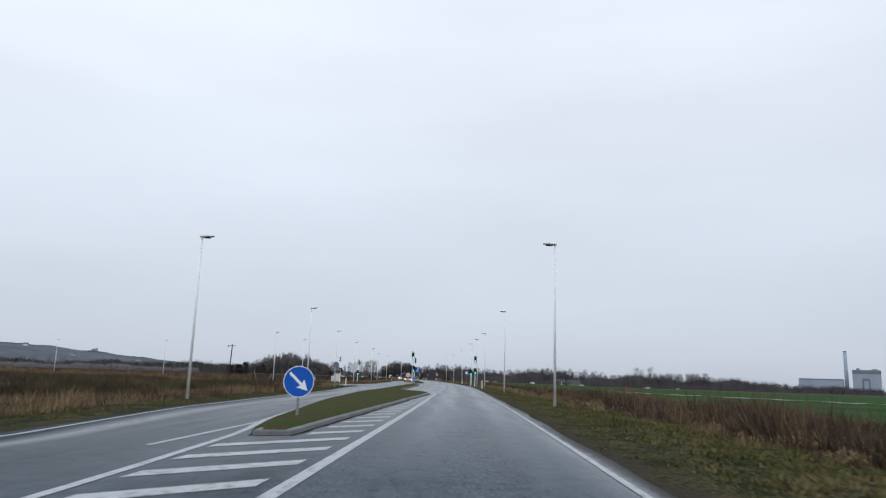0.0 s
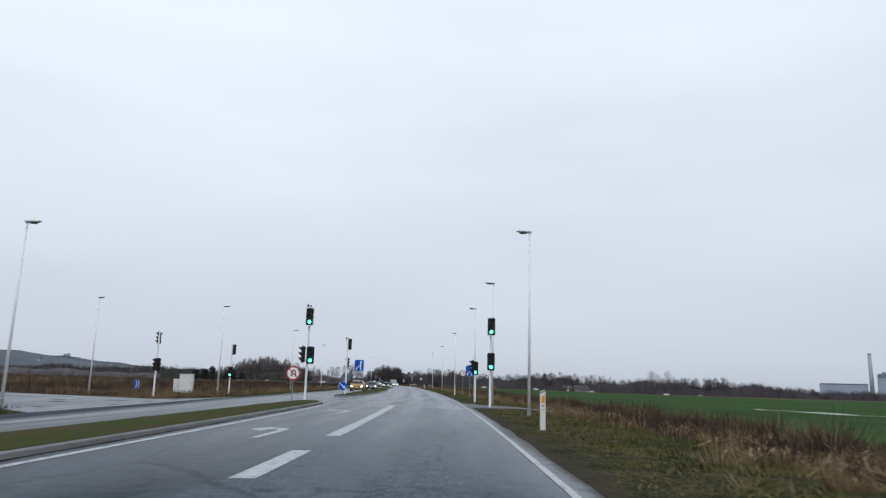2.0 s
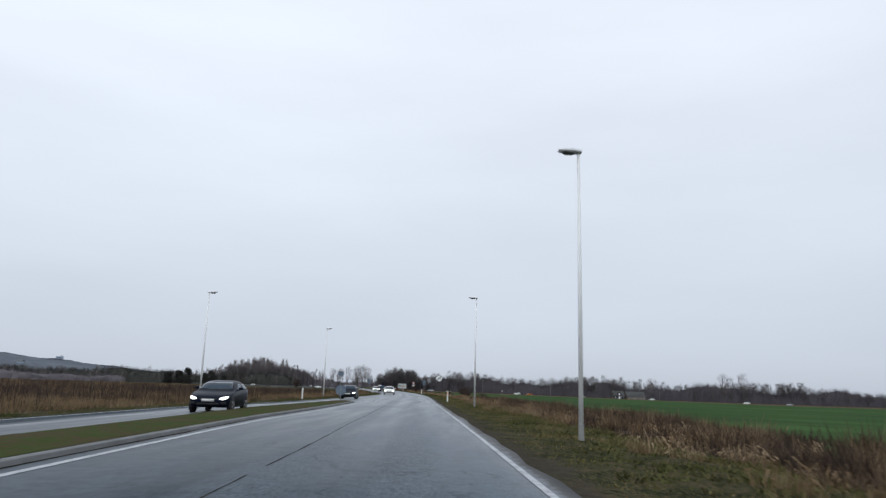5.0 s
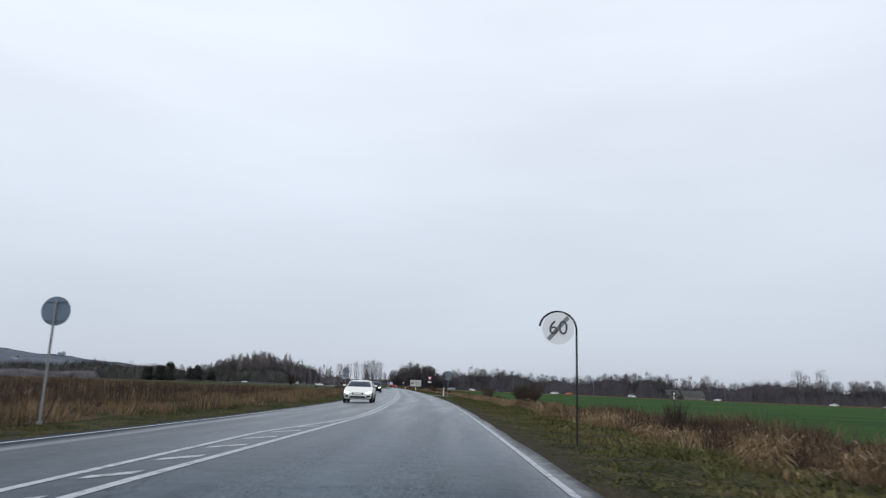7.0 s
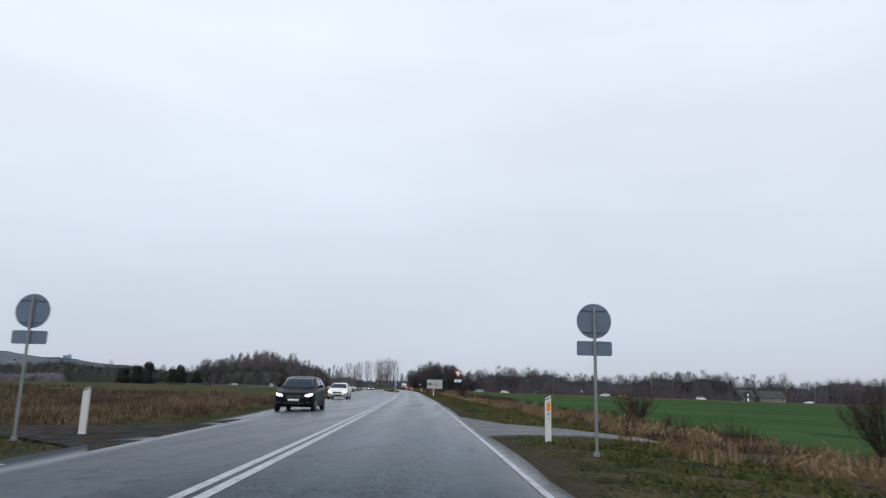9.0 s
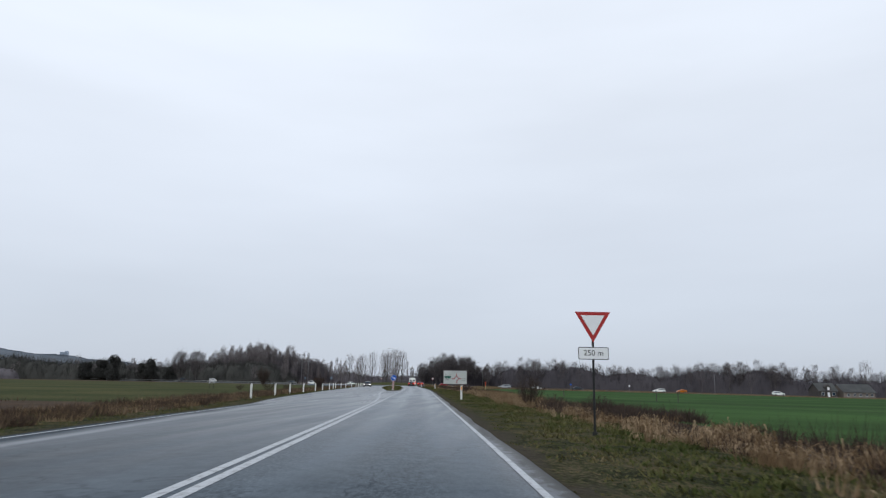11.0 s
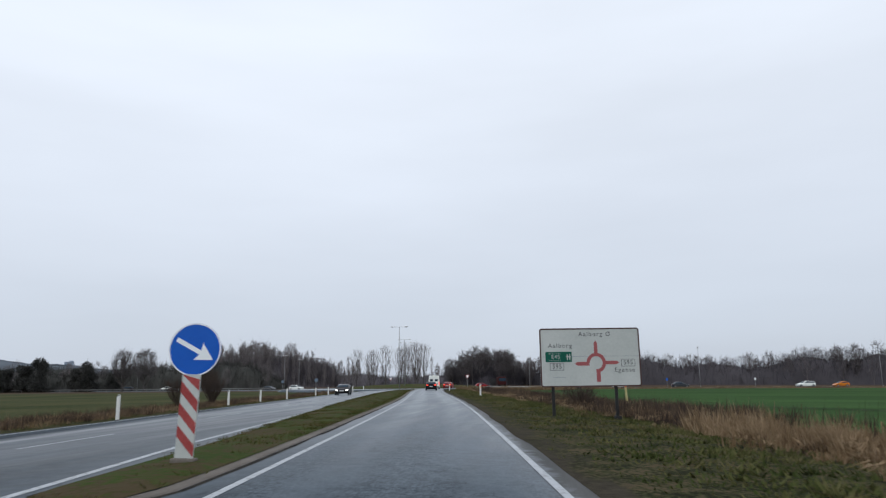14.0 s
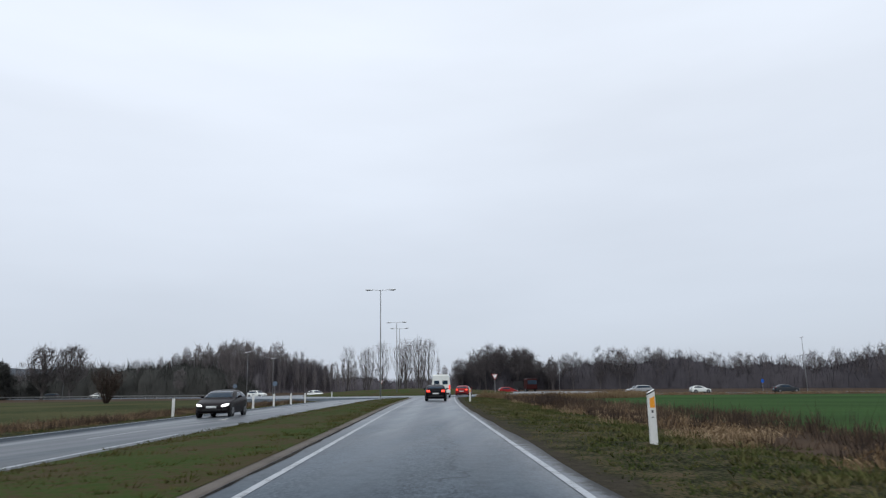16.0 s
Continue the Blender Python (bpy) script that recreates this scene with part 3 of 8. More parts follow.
def build_ground():
    ys = rows_y()
    right = [1.8, 2.0, 2.35, 2.8, 3.2, 3.6, 4.0, 4.5, 5.0, 5.5, 6.1, 6.7, 7.4, 8.1, 8.8, 9.5, 10.6, 11.8, 16, 24, 40, 65, 100, 135, 170, 240, 400, 700, 1300, 2500, 5000]
    left = [0.3, 0.0, -0.35, -0.8, -1.2, -1.6, -2.0, -2.4, -2.8, -3.5, -4.2, -5.2, -6.5, -8, -10, -16, -24, -36, -55, -90, -140, -200, -300, -450, -750, -1300, -2500, -5000]
    cols = left[::-1] + right
    n = len(cols)
    lat = np.zeros((len(ys), n))
    for j, c in enumerate(cols):
        lat[:, j] = left_edge(ys) + c if j < len(left) else c
    yy = np.repeat(ys[:, None], n, 1)
    z = lie(lat) - 0.05
    rng = np.random.default_rng(3)
    ruffle = ((lat > 2.9) & (lat < 14)) | ((lat < left_edge(yy) - 1.0) & (lat > left_edge(yy) - 30))
    soft = np.clip(np.minimum(np.abs(lat - 2.0) + 9 * (lat < 2.0), 9 * (lat > left_edge(yy)) + np.abs(left_edge(yy) - lat)) / 2.5, 0, 1)
    lumps = 0.03 * np.sin(yy * 2.9 + 3 * np.sin(lat * 1.3)) * np.sin(lat * 3.7 + 2 * np.sin(yy * 0.7)) + 0.025 * np.sin(yy * 0.83 + lat * 1.9)
    z += ruffle * soft * (rng.normal(0, 0.022, z.shape) + 0.5 * lumps)
    road_mid = (lat > left_edge(yy) + 0.1) & (lat < 1.9)
    z -= road_mid * 0.05
    x = bend(yy) + lat
    verts = np.stack([x, yy, z], -1).reshape(-1, 3)
    r, c = np.meshgrid(np.arange(len(ys) - 1), np.arange(n - 1), indexing="ij")
    a = (r * n + c).ravel()
    faces = np.stack([a, a + 1, a + n + 1, a + n], 1)
    cl = np.array([(cols[j] + cols[j + 1]) / 2 for j in range(n - 1)])
    mats = np.zeros((len(ys) - 1, n - 1), int)
    ym = (ys[:-1] + ys[1:]) / 2
    for j in range(n - 1):
        if j >= len(left):
            mats[:, j] = 1 if cl[j] < 2.1 else 0 if cl[j] < 7.4 else 2 if cl[j] < 11.8 else 3
            if cl[j] > 11.8:
                arm = np.interp(cl[j], [q[0] for q in RIGHT_ARM], [q[1] for q in RIGHT_ARM]) if cl[j] < 520 else 610
                mats[:, j] = np.where(ym < min(arm - 9, 641), 3, 2)
        elif j < len(left) - 1:
            d = -cl[j]
            wild = np.where((ym < 430) | (ym > 640) | (d > 150), 2, 4)
            mats[:, j] = 1 if d < 0.4 else 0 if d < 3.5 else 2 if d < 8 else wild
            if d > 260:
                mats[:, j] = 2
    me = from_arrays("ground", verts, faces, [M_SOIL, M_MUD, M_ROUGH, M_FIELD, M_PASTURE], mats.ravel(), smooth=True)
    away = np.where(lat > -1.8, lat - 2.0, left_edge(yy) - 0.3 - lat)
    me.attributes.new("edge", "FLOAT", "POINT").data.foreach_set("value", away.astype(np.float32).ravel())
    tagged(new("ground", me), "flat winter farmland with grass verges, brown weeds and green crop", "ground", kind="structure")


build_ground()


# ------------------------------------------------------------------ road
road = thing("road", Matrix(), "worn grey damp asphalt road with white markings", "road", kind="structure")


def build_carriageway():
    ys = np.arange(-90, 612, 2.0)
    rng = np.random.default_rng(7)
    cols = 9
    lats = np.zeros((len(ys), cols))
    le = left_edge(ys) - 0.30 + rng.normal(0, 0.035, len(ys))
    re = 2.0 + rng.normal(0, 0.035, len(ys))
    for j, t in enumerate((0, 0.25, 0.5, 0.75, 1.0)):
        lats[:, j] = le + t * (-1.8 - le)
    for j, t in enumerate((0.25, 0.5, 0.75, 1.0)):
        lats[:, 5 + j] = -1.8 + t * (re + 1.8)
    yy = np.repeat(ys[:, None], cols, 1)
    z = lie(lats)
    top = np.stack([bend(yy) + lats, yy, z], -1)
    skirt_l = top[:, :1] + np.array([0, 0, -0.08])
    skirt_r = top[:, -1:] + np.array([0, 0, -0.08])
    v = np.concatenate([skirt_l, top, skirt_r], 1)
    n = cols + 2
    r, c = np.meshgrid(np.arange(len(ys) - 1), np.arange(n - 1), indexing="ij")
    a = (r * n + c).ravel()
    ob = new("carriageway", from_arrays("carriageway", v.reshape(-1, 3), np.stack([a, a + 1, a + n + 1, a + n], 1), M_ASPHALT))
    ob.data.attributes.new("lat", "FLOAT", "POINT").data.foreach_set("value", (v[:, :, 0] - bend(v[:, :, 1])).astype(np.float32).ravel())
    ob.parent = road


build_carriageway()


def fill_patch(name, poly, material, parent, dz, step=3.0):
    """A paved patch with the outline poly in (lat, y), draped on the land."""
    bm = bmesh.new()
    bm.faces.new([bm.verts.new((a, b, 0)) for a, b in poly])
    for axis in (0, 1):
        lo, hi = min(p[axis] for p in poly), max(p[axis] for p in poly)
        k = lo + step
        while k < hi:
            no = (1, 0, 0) if axis == 0 else (0, 1, 0)
            bmesh.ops.bisect_plane(bm, geom=bm.verts[:] + bm.edges[:] + bm.faces[:], plane_co=(k * (axis == 0), k * (axis == 1), 0), plane_no=no)
            k += step
    ext = bmesh.ops.extrude_face_region(bm, geom=bm.faces[:])
    low = [g for g in ext["geom"] if isinstance(g, bmesh.types.BMVert)]
    low_set = set(low)
    for v in bm.verts:
        p = at(v.co.x, v.co.y, dz if v not in low_set else dz - 0.12)
        v.co = p
    return part(name, bm, material, parent)


fill_patch("side_road", SIDE_ROAD, M_ASPHALT, road, -0.012, 6.0)
field_path = thing("footpath", Matrix(), "pale concrete footpath joining the road", "path", kind="structure")
fill_patch("path_slab", PATH_RIGHT, M_PATH, field_path, 0.0)
field_entry = thing("field_entrance", Matrix(), "pale gravel field entrance beside the road", "path", kind="structure")
fill_patch("entrance_right", ENTRY_RIGHT, M_PATH, field_entry, 0.0)
fill_patch("entrance_left", ENTRY_LEFT, M_MUD, field_entry, 0.0)


def sweep_road(name, line, half, parent, dz):
    """A road of that half width along a line in (lat, y)."""
    pts = []
    for (x0, y0), (x1, y1) in zip(line, line[1:]):
        k = max(1, int(math.hypot(x1 - x0, y1 - y0) / 8))
        pts += [(x0 + (x1 - x0) * i / k, y0 + (y1 - y0) * i / k) for i in range(k)]
    pts.append(line[-1])
    p = np.array(pts)
    d = np.gradient(p, axis=0)
    d /= np.linalg.norm(d, axis=1)[:, None]
    nrm = np.stack([d[:, 1], -d[:, 0]], 1)
    v = []
    for i in range(len(p)):
        zc = float(lie(p[i, 0])) + dz
        for s, drop in ((-half - 0.6, -0.5), (-half, 0), (half, 0), (half + 0.6, -0.5)):
            q = p[i] + s * nrm[i]
            v.append((float(bend(q[1])) + q[0], q[1], zc + drop))
    a = np.concatenate([np.arange(len(p) - 1) * 4 + k for k in range(3)])
    ob = new(name, from_arrays(name, v, np.stack([a, a + 1, a + 5, a + 4], 1), M_ASPHALT))
    ob.parent = parent
    return ob


roundabout = thing("roundabout", Matrix(), "grey asphalt roundabout with a grassy middle and two crossing roads", "roundabout", kind="structure")


def build_roundabout():
    bm = bmesh.new()
    rings = []
    for r, dz in ((17.0, 0.03), (24.0, 0.06), (31.0, 0.03), (31.4, -0.4)):
        ring = []
        for k in range(64):
            t = 2 * math.pi * k / 64
            la, y = HUB[0] + r * math.cos(t), HUB[1] + r * math.sin(t)
            ring.append(bm.verts.new((float(bend(y)) + la, y, float(lie(HUB[0])) * 0.5 + dz)))
        rings.append(ring)
    for a, b in zip(rings, rings[1:]):
        for k in range(64):
            bm.faces.new((a[k], a[(k + 1) % 64], b[(k + 1) % 64], b[k]))
    part("ring_road", bm, M_ASPHALT, roundabout)
    bm = bmesh.new()
    prev = None
    for r, dz in ((17.2, 0.02), (17.0, 0.16), (15.0, 0.35), (9.0, 0.8), (0.5, 1.0)):
        ring = []
        for k in range(48):
            t = 2 * math.pi * k / 48
            la, y = HUB[0] + r * math.cos(t), HUB[1] + r * math.sin(t)
            ring.append(bm.verts.new((float(bend(y)) + la, y, float(lie(HUB[0])) * 0.5 + dz)))
        if prev:
            for k in range(48):
                bm.faces.new((prev[k], prev[(k + 1) % 48], ring[(k + 1) % 48], ring[k]))
        prev = ring
    bm.faces.new(prev)
    part("grass_mound", bm, M_TURF, roundabout, "low mound of rough grass")


build_roundabout()
sweep_road("left_arm", LEFT_ARM, 4.0, roundabout, 0.10)
sweep_road("right_arm", RIGHT_ARM, 4.0, roundabout, 0.10)


# ------------------------------------------------------------------ markings
def mark_line(name, pts, width, dash=None, parent=road, step=1.5):
    """Painted line along points (lat, y). dash: None for one line, else (on, off)."""
    ys = np.array([p[1] for p in pts], float)
    ls = np.array([p[0] for p in pts], float)

    def ribbon(y0, y1):
        n = max(2, int((y1 - y0) / step) + 1)
        y = np.linspace(y0, y1, n)
        c = np.interp(y, ys, ls)
        g = np.gradient(c, y)
        half = width / 2 * np.sqrt(1 + g * g)
        v = []
        for s in (-1, 1):
            la = c + s * half
            v.append(np.stack([bend(y) + la, y, lie(la) + 0.006], -1))
        v = np.stack(v, 1).reshape(-1, 3)
        a = np.arange(n - 1) * 2
        ob = new(name, from_arrays(name, v, np.stack([a, a + 1, a + 3, a + 2], 1), M_PAINT))
        ob.parent = parent

    if dash is None:
        ribbon(ys[0], ys[-1])
    else:
        y = ys[0]
        while y < ys[-1] - 0.05:
            ribbon(y, min(y + dash[0], ys[-1]))
            y += sum(dash)


def mark_quad(name, corners, parent=road):
    bm = bmesh.new()
    bm.faces.new([bm.verts.new(at(a, b, 0.006)) for a, b in corners])
    part(name, bm, M_PAINT, parent)


mark_line("edge_line", [(1.67, -80), (1.67, 606)], 0.105)
mark_line("edge_line", [(left_edge(y) + 0.08, y) for y in range(-80, 89, 4)], 0.12)
mark_line("edge_line", [(left_edge(y) + 0.08, y) for y in range(140, 341, 3)], 0.12)
mark_line("edge_line", [(left_edge(y) + 0.08, y) for y in range(352, 606, 3)], 0.12)
mark_line("lane_line", [(-1.9, -80), (-1.9, 48), (-1.93, 51.7), (-2.21, 54), (-2.87, 57.2), (-4.32, 62.9), (-4.81, 67), (-5.06, 75),
                        (-5.06, 104.6), (-5.2, 111.1), (-5.19, 114)], 0.17, step=0.7)
mark_line("hatch_border", [(-3.7, -80), (-3.75, 5), (-3.87, 9.5), (-4.02, 11.9), (-4.4, 16.8), (-5.1, 21), (-6.1, 31.5), (-6.6, 36.6), (-7.5, 54),
                           (-7.65, 60), (-7.75, 75)], 0.14)
HATCH_LEFT = [(-3.75, -20), (-3.8, 9.5), (-4.0, 11.9), (-4.3, 15.6), (-3.3, 16.2), (-3.23, 20.7), (-3.0, 28.9), (-2.8, 36.7), (-2.35, 47.9)]
for k in range(24):
    y = 3.5 + 1.72 * k
    b = float(np.interp(y - 0.8, [p[1] for p in HATCH_LEFT], [p[0] for p in HATCH_LEFT])) + 0.07
    if b < -2.35:
        w = -2.02 - b
        w -= 0.30
        mark_quad("hatch_bar", [(-2.18, y - 0.12), (-2.18, y + 0.40), (b + 0.14, y + 0.40 - 0.75 * w), (b + 0.14, y - 0.12 - 0.75 * w)])
for a, b in ((56.9, 60.3), (63.9, 67.3), (70.8, 74.3), (78.0, 81.4), (85.5, 88.7), (91.7, 111.0)):
    mark_line("lane_dash", [(-1.88, a), (-1.88, b)], 0.30)
mark_quad("stop_line", [(-4.45, 111.1), (-1.8, 111.1), (-1.8, 111.6), (-4.45, 111.6)])
mark_quad("stop_line", [(-1.8, 111.1), (1.6, 111.1), (1.6, 111.6), (-1.8, 111.6)])
mark_quad("stop_line", [(-5.0, 114.3), (-3.6, 113.9), (-3.6, 114.1), (-5.0, 114.55)])


mark_quad("paint_speck", [(1.86, 438.9), (2.04, 438.9), (2.04, 439.25), (1.86, 439.25)])
mark_quad("paint_speck", [(-0.14, 505.5), (0.1, 505.5), (0.1, 505.75), (-0.14, 505.75)])


def turn_arrow(y):
    """A painted arrow that bends to the left."""
    bm = bmesh.new()
    ol = [(-3.36, 0), (-3.20, 0), (-3.13, 2.35), (-3.20, 3.0), (-3.42, 3.2), (-3.62, 3.15), (-3.62, 3.75), (-4.05, 2.85), (-3.62, 2.05), (-3.62, 2.7),
          (-3.42, 2.75), (-3.32, 2.35)]
    bm.faces.new([bm.verts.new(at(a, y + b * 0.92, 0.006)) for a, b in ol])
    part("turn_arrow", bm, M_PAINT, road)


for y in (67.2, 78.6, 91.2, 102.2):
    turn_arrow(y)
mark_line("guide_dash", [(-10.65, 96), (-10.5, 124.5), (-10.1, 130.6), (-9.65, 135.2)], 0.12, (0.62, 0.62))
mark_line("give_way_dash", [(-7.2, 118.5), (-7.15, 133)], 0.22, (0.70, 0.78), step=0.3)
mark_line("guide_dash", [(-5.99, 123.28), (-5.3, 124.05), (-4.7, 124.9), (-4.15, 126.1)], 0.10, (0.36, 0.42), step=0.1)
mark_line("guide_dash", [(-4.76, 121.2), (-4.63, 123.9)], 0.09, (1.0, 0.85))
mark_line("guide_line", [(-9.81, 136.1), (-9.1, 140.9), (-8.6, 146.8)], 0.12)
mark_line("guide_dash", [(-4.1, 126.4), (-3.46, 128.7), (-3.07, 130), (-2.34, 133), (-2.0, 136), (-1.75, 139)], 0.13, (0.62, 0.62))
mark_line("guide_dash", [(-1.7, 142), (-1.5, 146), (-1.4, 156)], 0.13, (2.6, 3.0))
mark_line("guide_dash", [(-4.9, 127.5), (-4.33, 133)], 0.12, (1.8, 0.9))
mark_line("lane_line", [(-4.67, 135.2), (-4.39, 142.6), (-4.19, 153.1), (-4.3, 178), (-4.85, 204), (-4.85, 210), (-4.5, 215.4), (-4.3, 220.6),
                        (-4.06, 231), (-3.76, 236), (-3.70, 243), (-3.50, 249), (-2.98, 267), (-2.5, 276), (-2.05, 284), (-1.95, 290),
                        (-1.93, 430)], 0.15)
mark_line("lane_line", [(-1.93, 430), (-1.97, 460), (-1.97, 540), (-2.0, 590)], 0.11)
mark_line("hatch_border", [(-4.85, 240.5), (-4.5, 249), (-3.8, 266.4), (-3.5, 274.9), (-2.6, 279.8), (-2.26, 283.4), (-2.2, 288), (-2.17, 420), (-2.24, 426), (-2.4, 431),
                           (-2.8, 440), (-3.46, 451.1), (-4.1, 464.2), (-4.3, 477), (-4.9, 484), (-5.25, 494), (-6.0, 512), (-7.0, 531), (-7.25, 540)], 0.14)
for y0, n, s, lft in ((243, 20, 1.9, lambda y: np.interp(y, [240, 249, 266, 275, 284], [-4.7, -4.4, -3.7, -3.4, -2.5])),
                      (433.2, 22, 2.06, lambda y: np.interp(y, [431, 440, 451, 464, 477], [-2.35, -2.75, -3.4, -4.0, -4.2]))):
    for k in range(n):
        y = y0 + s * k
        r = float(np.interp(y, [243, 249, 267, 276, 284, 430, 480], [-3.85, -3.65, -3.12, -2.65, -2.2, -2.08, -2.1]))
        b = float(lft(y)) + 0.12
        if r - b > 0.30:
            if y < 300:
                mark_quad("hatch_bar", [(r - 0.05, y + 0.1), (r - 0.05, y + 0.42), (b, y + 0.30 - 0.9 * (r - b)), (b, y - 0.02 - 0.9 * (r - b))])
                continue
            r, b = r - 0.12, b + 0.14
            mark_quad("hatch_bar", [(r, y + 0.10), (r - 0.05, y + 0.42), (b, y + 0.26 - 0.42 * (r - b)), (b + 0.12, y - 0.26 - 0.42 * (r - b))])
for la, a, b in ((-6.49, 440.5, 444), (-7.4, 456.3, 459.6), (-8.1, 470.5, 474.3), (-8.6, 484, 488.3), (-9.0, 497, 502), (-9.2, 511, 515), (-9.4, 525, 529),
                 (-9.5, 539, 543), (-9.6, 553, 557), (-9.6, 567, 571), (-4.99, 14.3, 20.2), (-10.5, 216.2, 219), (-10.1, 221.5, 224), (-9.3, 227.5, 230),
                 (-10.6, 204, 207), (-10.5, 210, 213), (-5.9, 425, 428.5)):
    mark_line("lane_dash", [(la, a), (la, b)], 0.12)


# ------------------------------------------------------------------ traffic islands
def traffic_island(rim_r, rim_l, label, kerb=0.16, high=0.095, stone=M_KERB, sunk=False):
    """sunk: the kerb has gone under the turf on the far lane's side."""
    isl = thing("traffic_island", Matrix(), label, "traffic island", "traffic islands", "structure")

    def dense(rim, step=0.8):
        ys = np.array([p[1] for p in rim], float)
        y = np.concatenate([np.linspace(a, b, max(2, int((b - a) / step) + 1))[:-1] for a, b in zip(ys, ys[1:])] + [[ys[-1]]])
        return [(float(np.interp(v, ys, [p[0] for p in rim])), float(v)) for v in y]

    rr, ll = dense(rim_r), dense(rim_l)
    loop = rr + ll[::-1]
    p = np.array(loop)
    keep = [0]
    for i in range(1, len(p)):
        if np.hypot(*(p[i] - p[keep[-1]])) > 0.08:
            keep.append(i)
    p = p[keep]
    d = np.roll(p, -1, 0) - np.roll(p, 1, 0)
    d /= np.linalg.norm(d, axis=1)[:, None] + 1e-9
    inw = np.stack([-d[:, 1], d[:, 0]], 1)
    n = len(p)
    bm = bmesh.new()
    rings = []
    for off, z in ((0, -0.03), (0.02, high - 0.02), (0.05, high), (kerb, high), (kerb, high - 0.06)):
        q = p + inw * off
        rings.append([bm.verts.new(at(a, b, z)) for a, b in q])
    for r0, r1 in zip(rings, rings[1:]):
        for k in range(n):
            bm.faces.new((r0[k], r0[(k + 1) % n], r1[(k + 1) % n], r1[k]))
    part("kerb", bm, stone, isl, "weathered concrete kerb")
    # narrow dark ring on the road just outside the kerb
    bm = bmesh.new()
    rings = []
    wob = np.random.default_rng(n).normal(0, 0.035, n)[:, None]
    for q in (p - inw * (0.09 + 0.6 * wob), p + inw * 0.01):
        rings.append([bm.verts.new(at(a, b, 0.004)) for a, b in q])
    for k in range(n):
        bm.faces.new((rings[0][k], rings[0][(k + 1) % n], rings[1][(k + 1) % n], rings[1][k]))
    part("gutter", bm, M_MUD, isl, "narrow dark strip along the kerb")
    # turf: strips between the two rims
    y0, y1 = max(rr[0][1], ll[0][1]) + 0.05, min(rr[-1][1], ll[-1][1]) - 0.05
    y = np.arange(y0, y1, 0.8)
    a = np.interp(y, [q[1] for q in ll], [q[0] for q in ll]) + (-0.03 if sunk else kerb - 0.02)
    b = np.interp(y, [q[1] for q in rr], [q[0] for q in rr]) - kerb + 0.02
    rng = np.random.default_rng(int(y0))
    cols = 7
    near_end = np.clip(np.minimum(y - y[0], y[-1] - y) / 1.5, 0, 1)
    v = []
    for j in range(cols):
        t = j / (cols - 1)
        la = a + (b - a) * t
        z = lie(la) + high + (0.008 if sunk else -0.01) + 0.05 * math.sin(math.pi * t) * near_end + rng.normal(0, 0.015, len(y)) * (0 < j < cols - 1) * near_end - 0.06 * (near_end == 0)
        v.append(np.stack([bend(y) + la, y, z], -1))
    v = np.stack(v, 1).reshape(-1, 3)
    r, c = np.meshgrid(np.arange(len(y) - 1), np.arange(cols - 1), indexing="ij")
    i = (r * cols + c).ravel()
    turf = new("turf", from_arrays("turf", v, np.stack([i, i + 1, i + cols + 1, i + cols], 1), M_TURF, smooth=True))
    turf.parent = isl
    return y, a, b


ISLANDS = [
    traffic_island([(-3.3, 16.2), (-3.23, 20.7), (-3.0, 28.9), (-2.85, 33), (-2.79, 36.7), (-2.34, 47.9), (-2.3, 50.5), (-2.48, 53), (-3.01, 56.1),
                    (-4.0, 60), (-4.9, 63.2), (-5.4, 66.4), (-5.48, 74.7), (-5.5, 90), (-5.52, 105.3), (-5.58, 113.5), (-5.9, 115.8), (-6.5, 117.6)],
                   [(-4.0, 16.2), (-4.7, 20.5), (-5.9, 31.5), (-6.38, 36.6), (-7.3, 53), (-7.45, 60), (-7.5, 71), (-7.8, 90), (-7.7, 108.6),
                    (-7.5, 115), (-7.0, 117.6)], "long narrow grassy traffic island with pale kerb", sunk=True),
    traffic_island([(-6.4, 133.9), (-5.9, 135.8), (-5.41, 140.2), (-4.9, 150), (-4.75, 178), (-5.2, 200), (-5.27, 207), (-5.25, 211), (-4.75, 222),
                    (-4.4, 234), (-4.4, 238), (-4.6, 239.3)],
                   [(-7.2, 133.9), (-7.6, 135.5), (-7.6, 150), (-7.5, 180), (-7.74, 211), (-7.9, 220.7), (-6.4, 233.7), (-5.6, 237.5), (-5.0, 239.3)],
                   "grassy traffic island with low kerb between the carriageways", sunk=True),
    traffic_island([(-3.2, 476.3), (-2.75, 476.6), (-2.48, 477.6), (-2.45, 479.5), (-2.45, 483), (-2.5, 497), (-2.38, 528), (-2.5, 546), (-2.8, 575), (-3.0, 597)],
                   [(-3.7, 476.3), (-4.05, 477.5), (-4.18, 480.4), (-4.3, 484), (-5.0, 494), (-5.85, 508), (-6.25, 516), (-6.55, 528), (-6.6, 540), (-6.7, 551), (-6.7, 584), (-6.2, 597)],
                   "broad grassy traffic island before the roundabout", 0.26, 0.016, M_KERB_MUDDY, True),
]


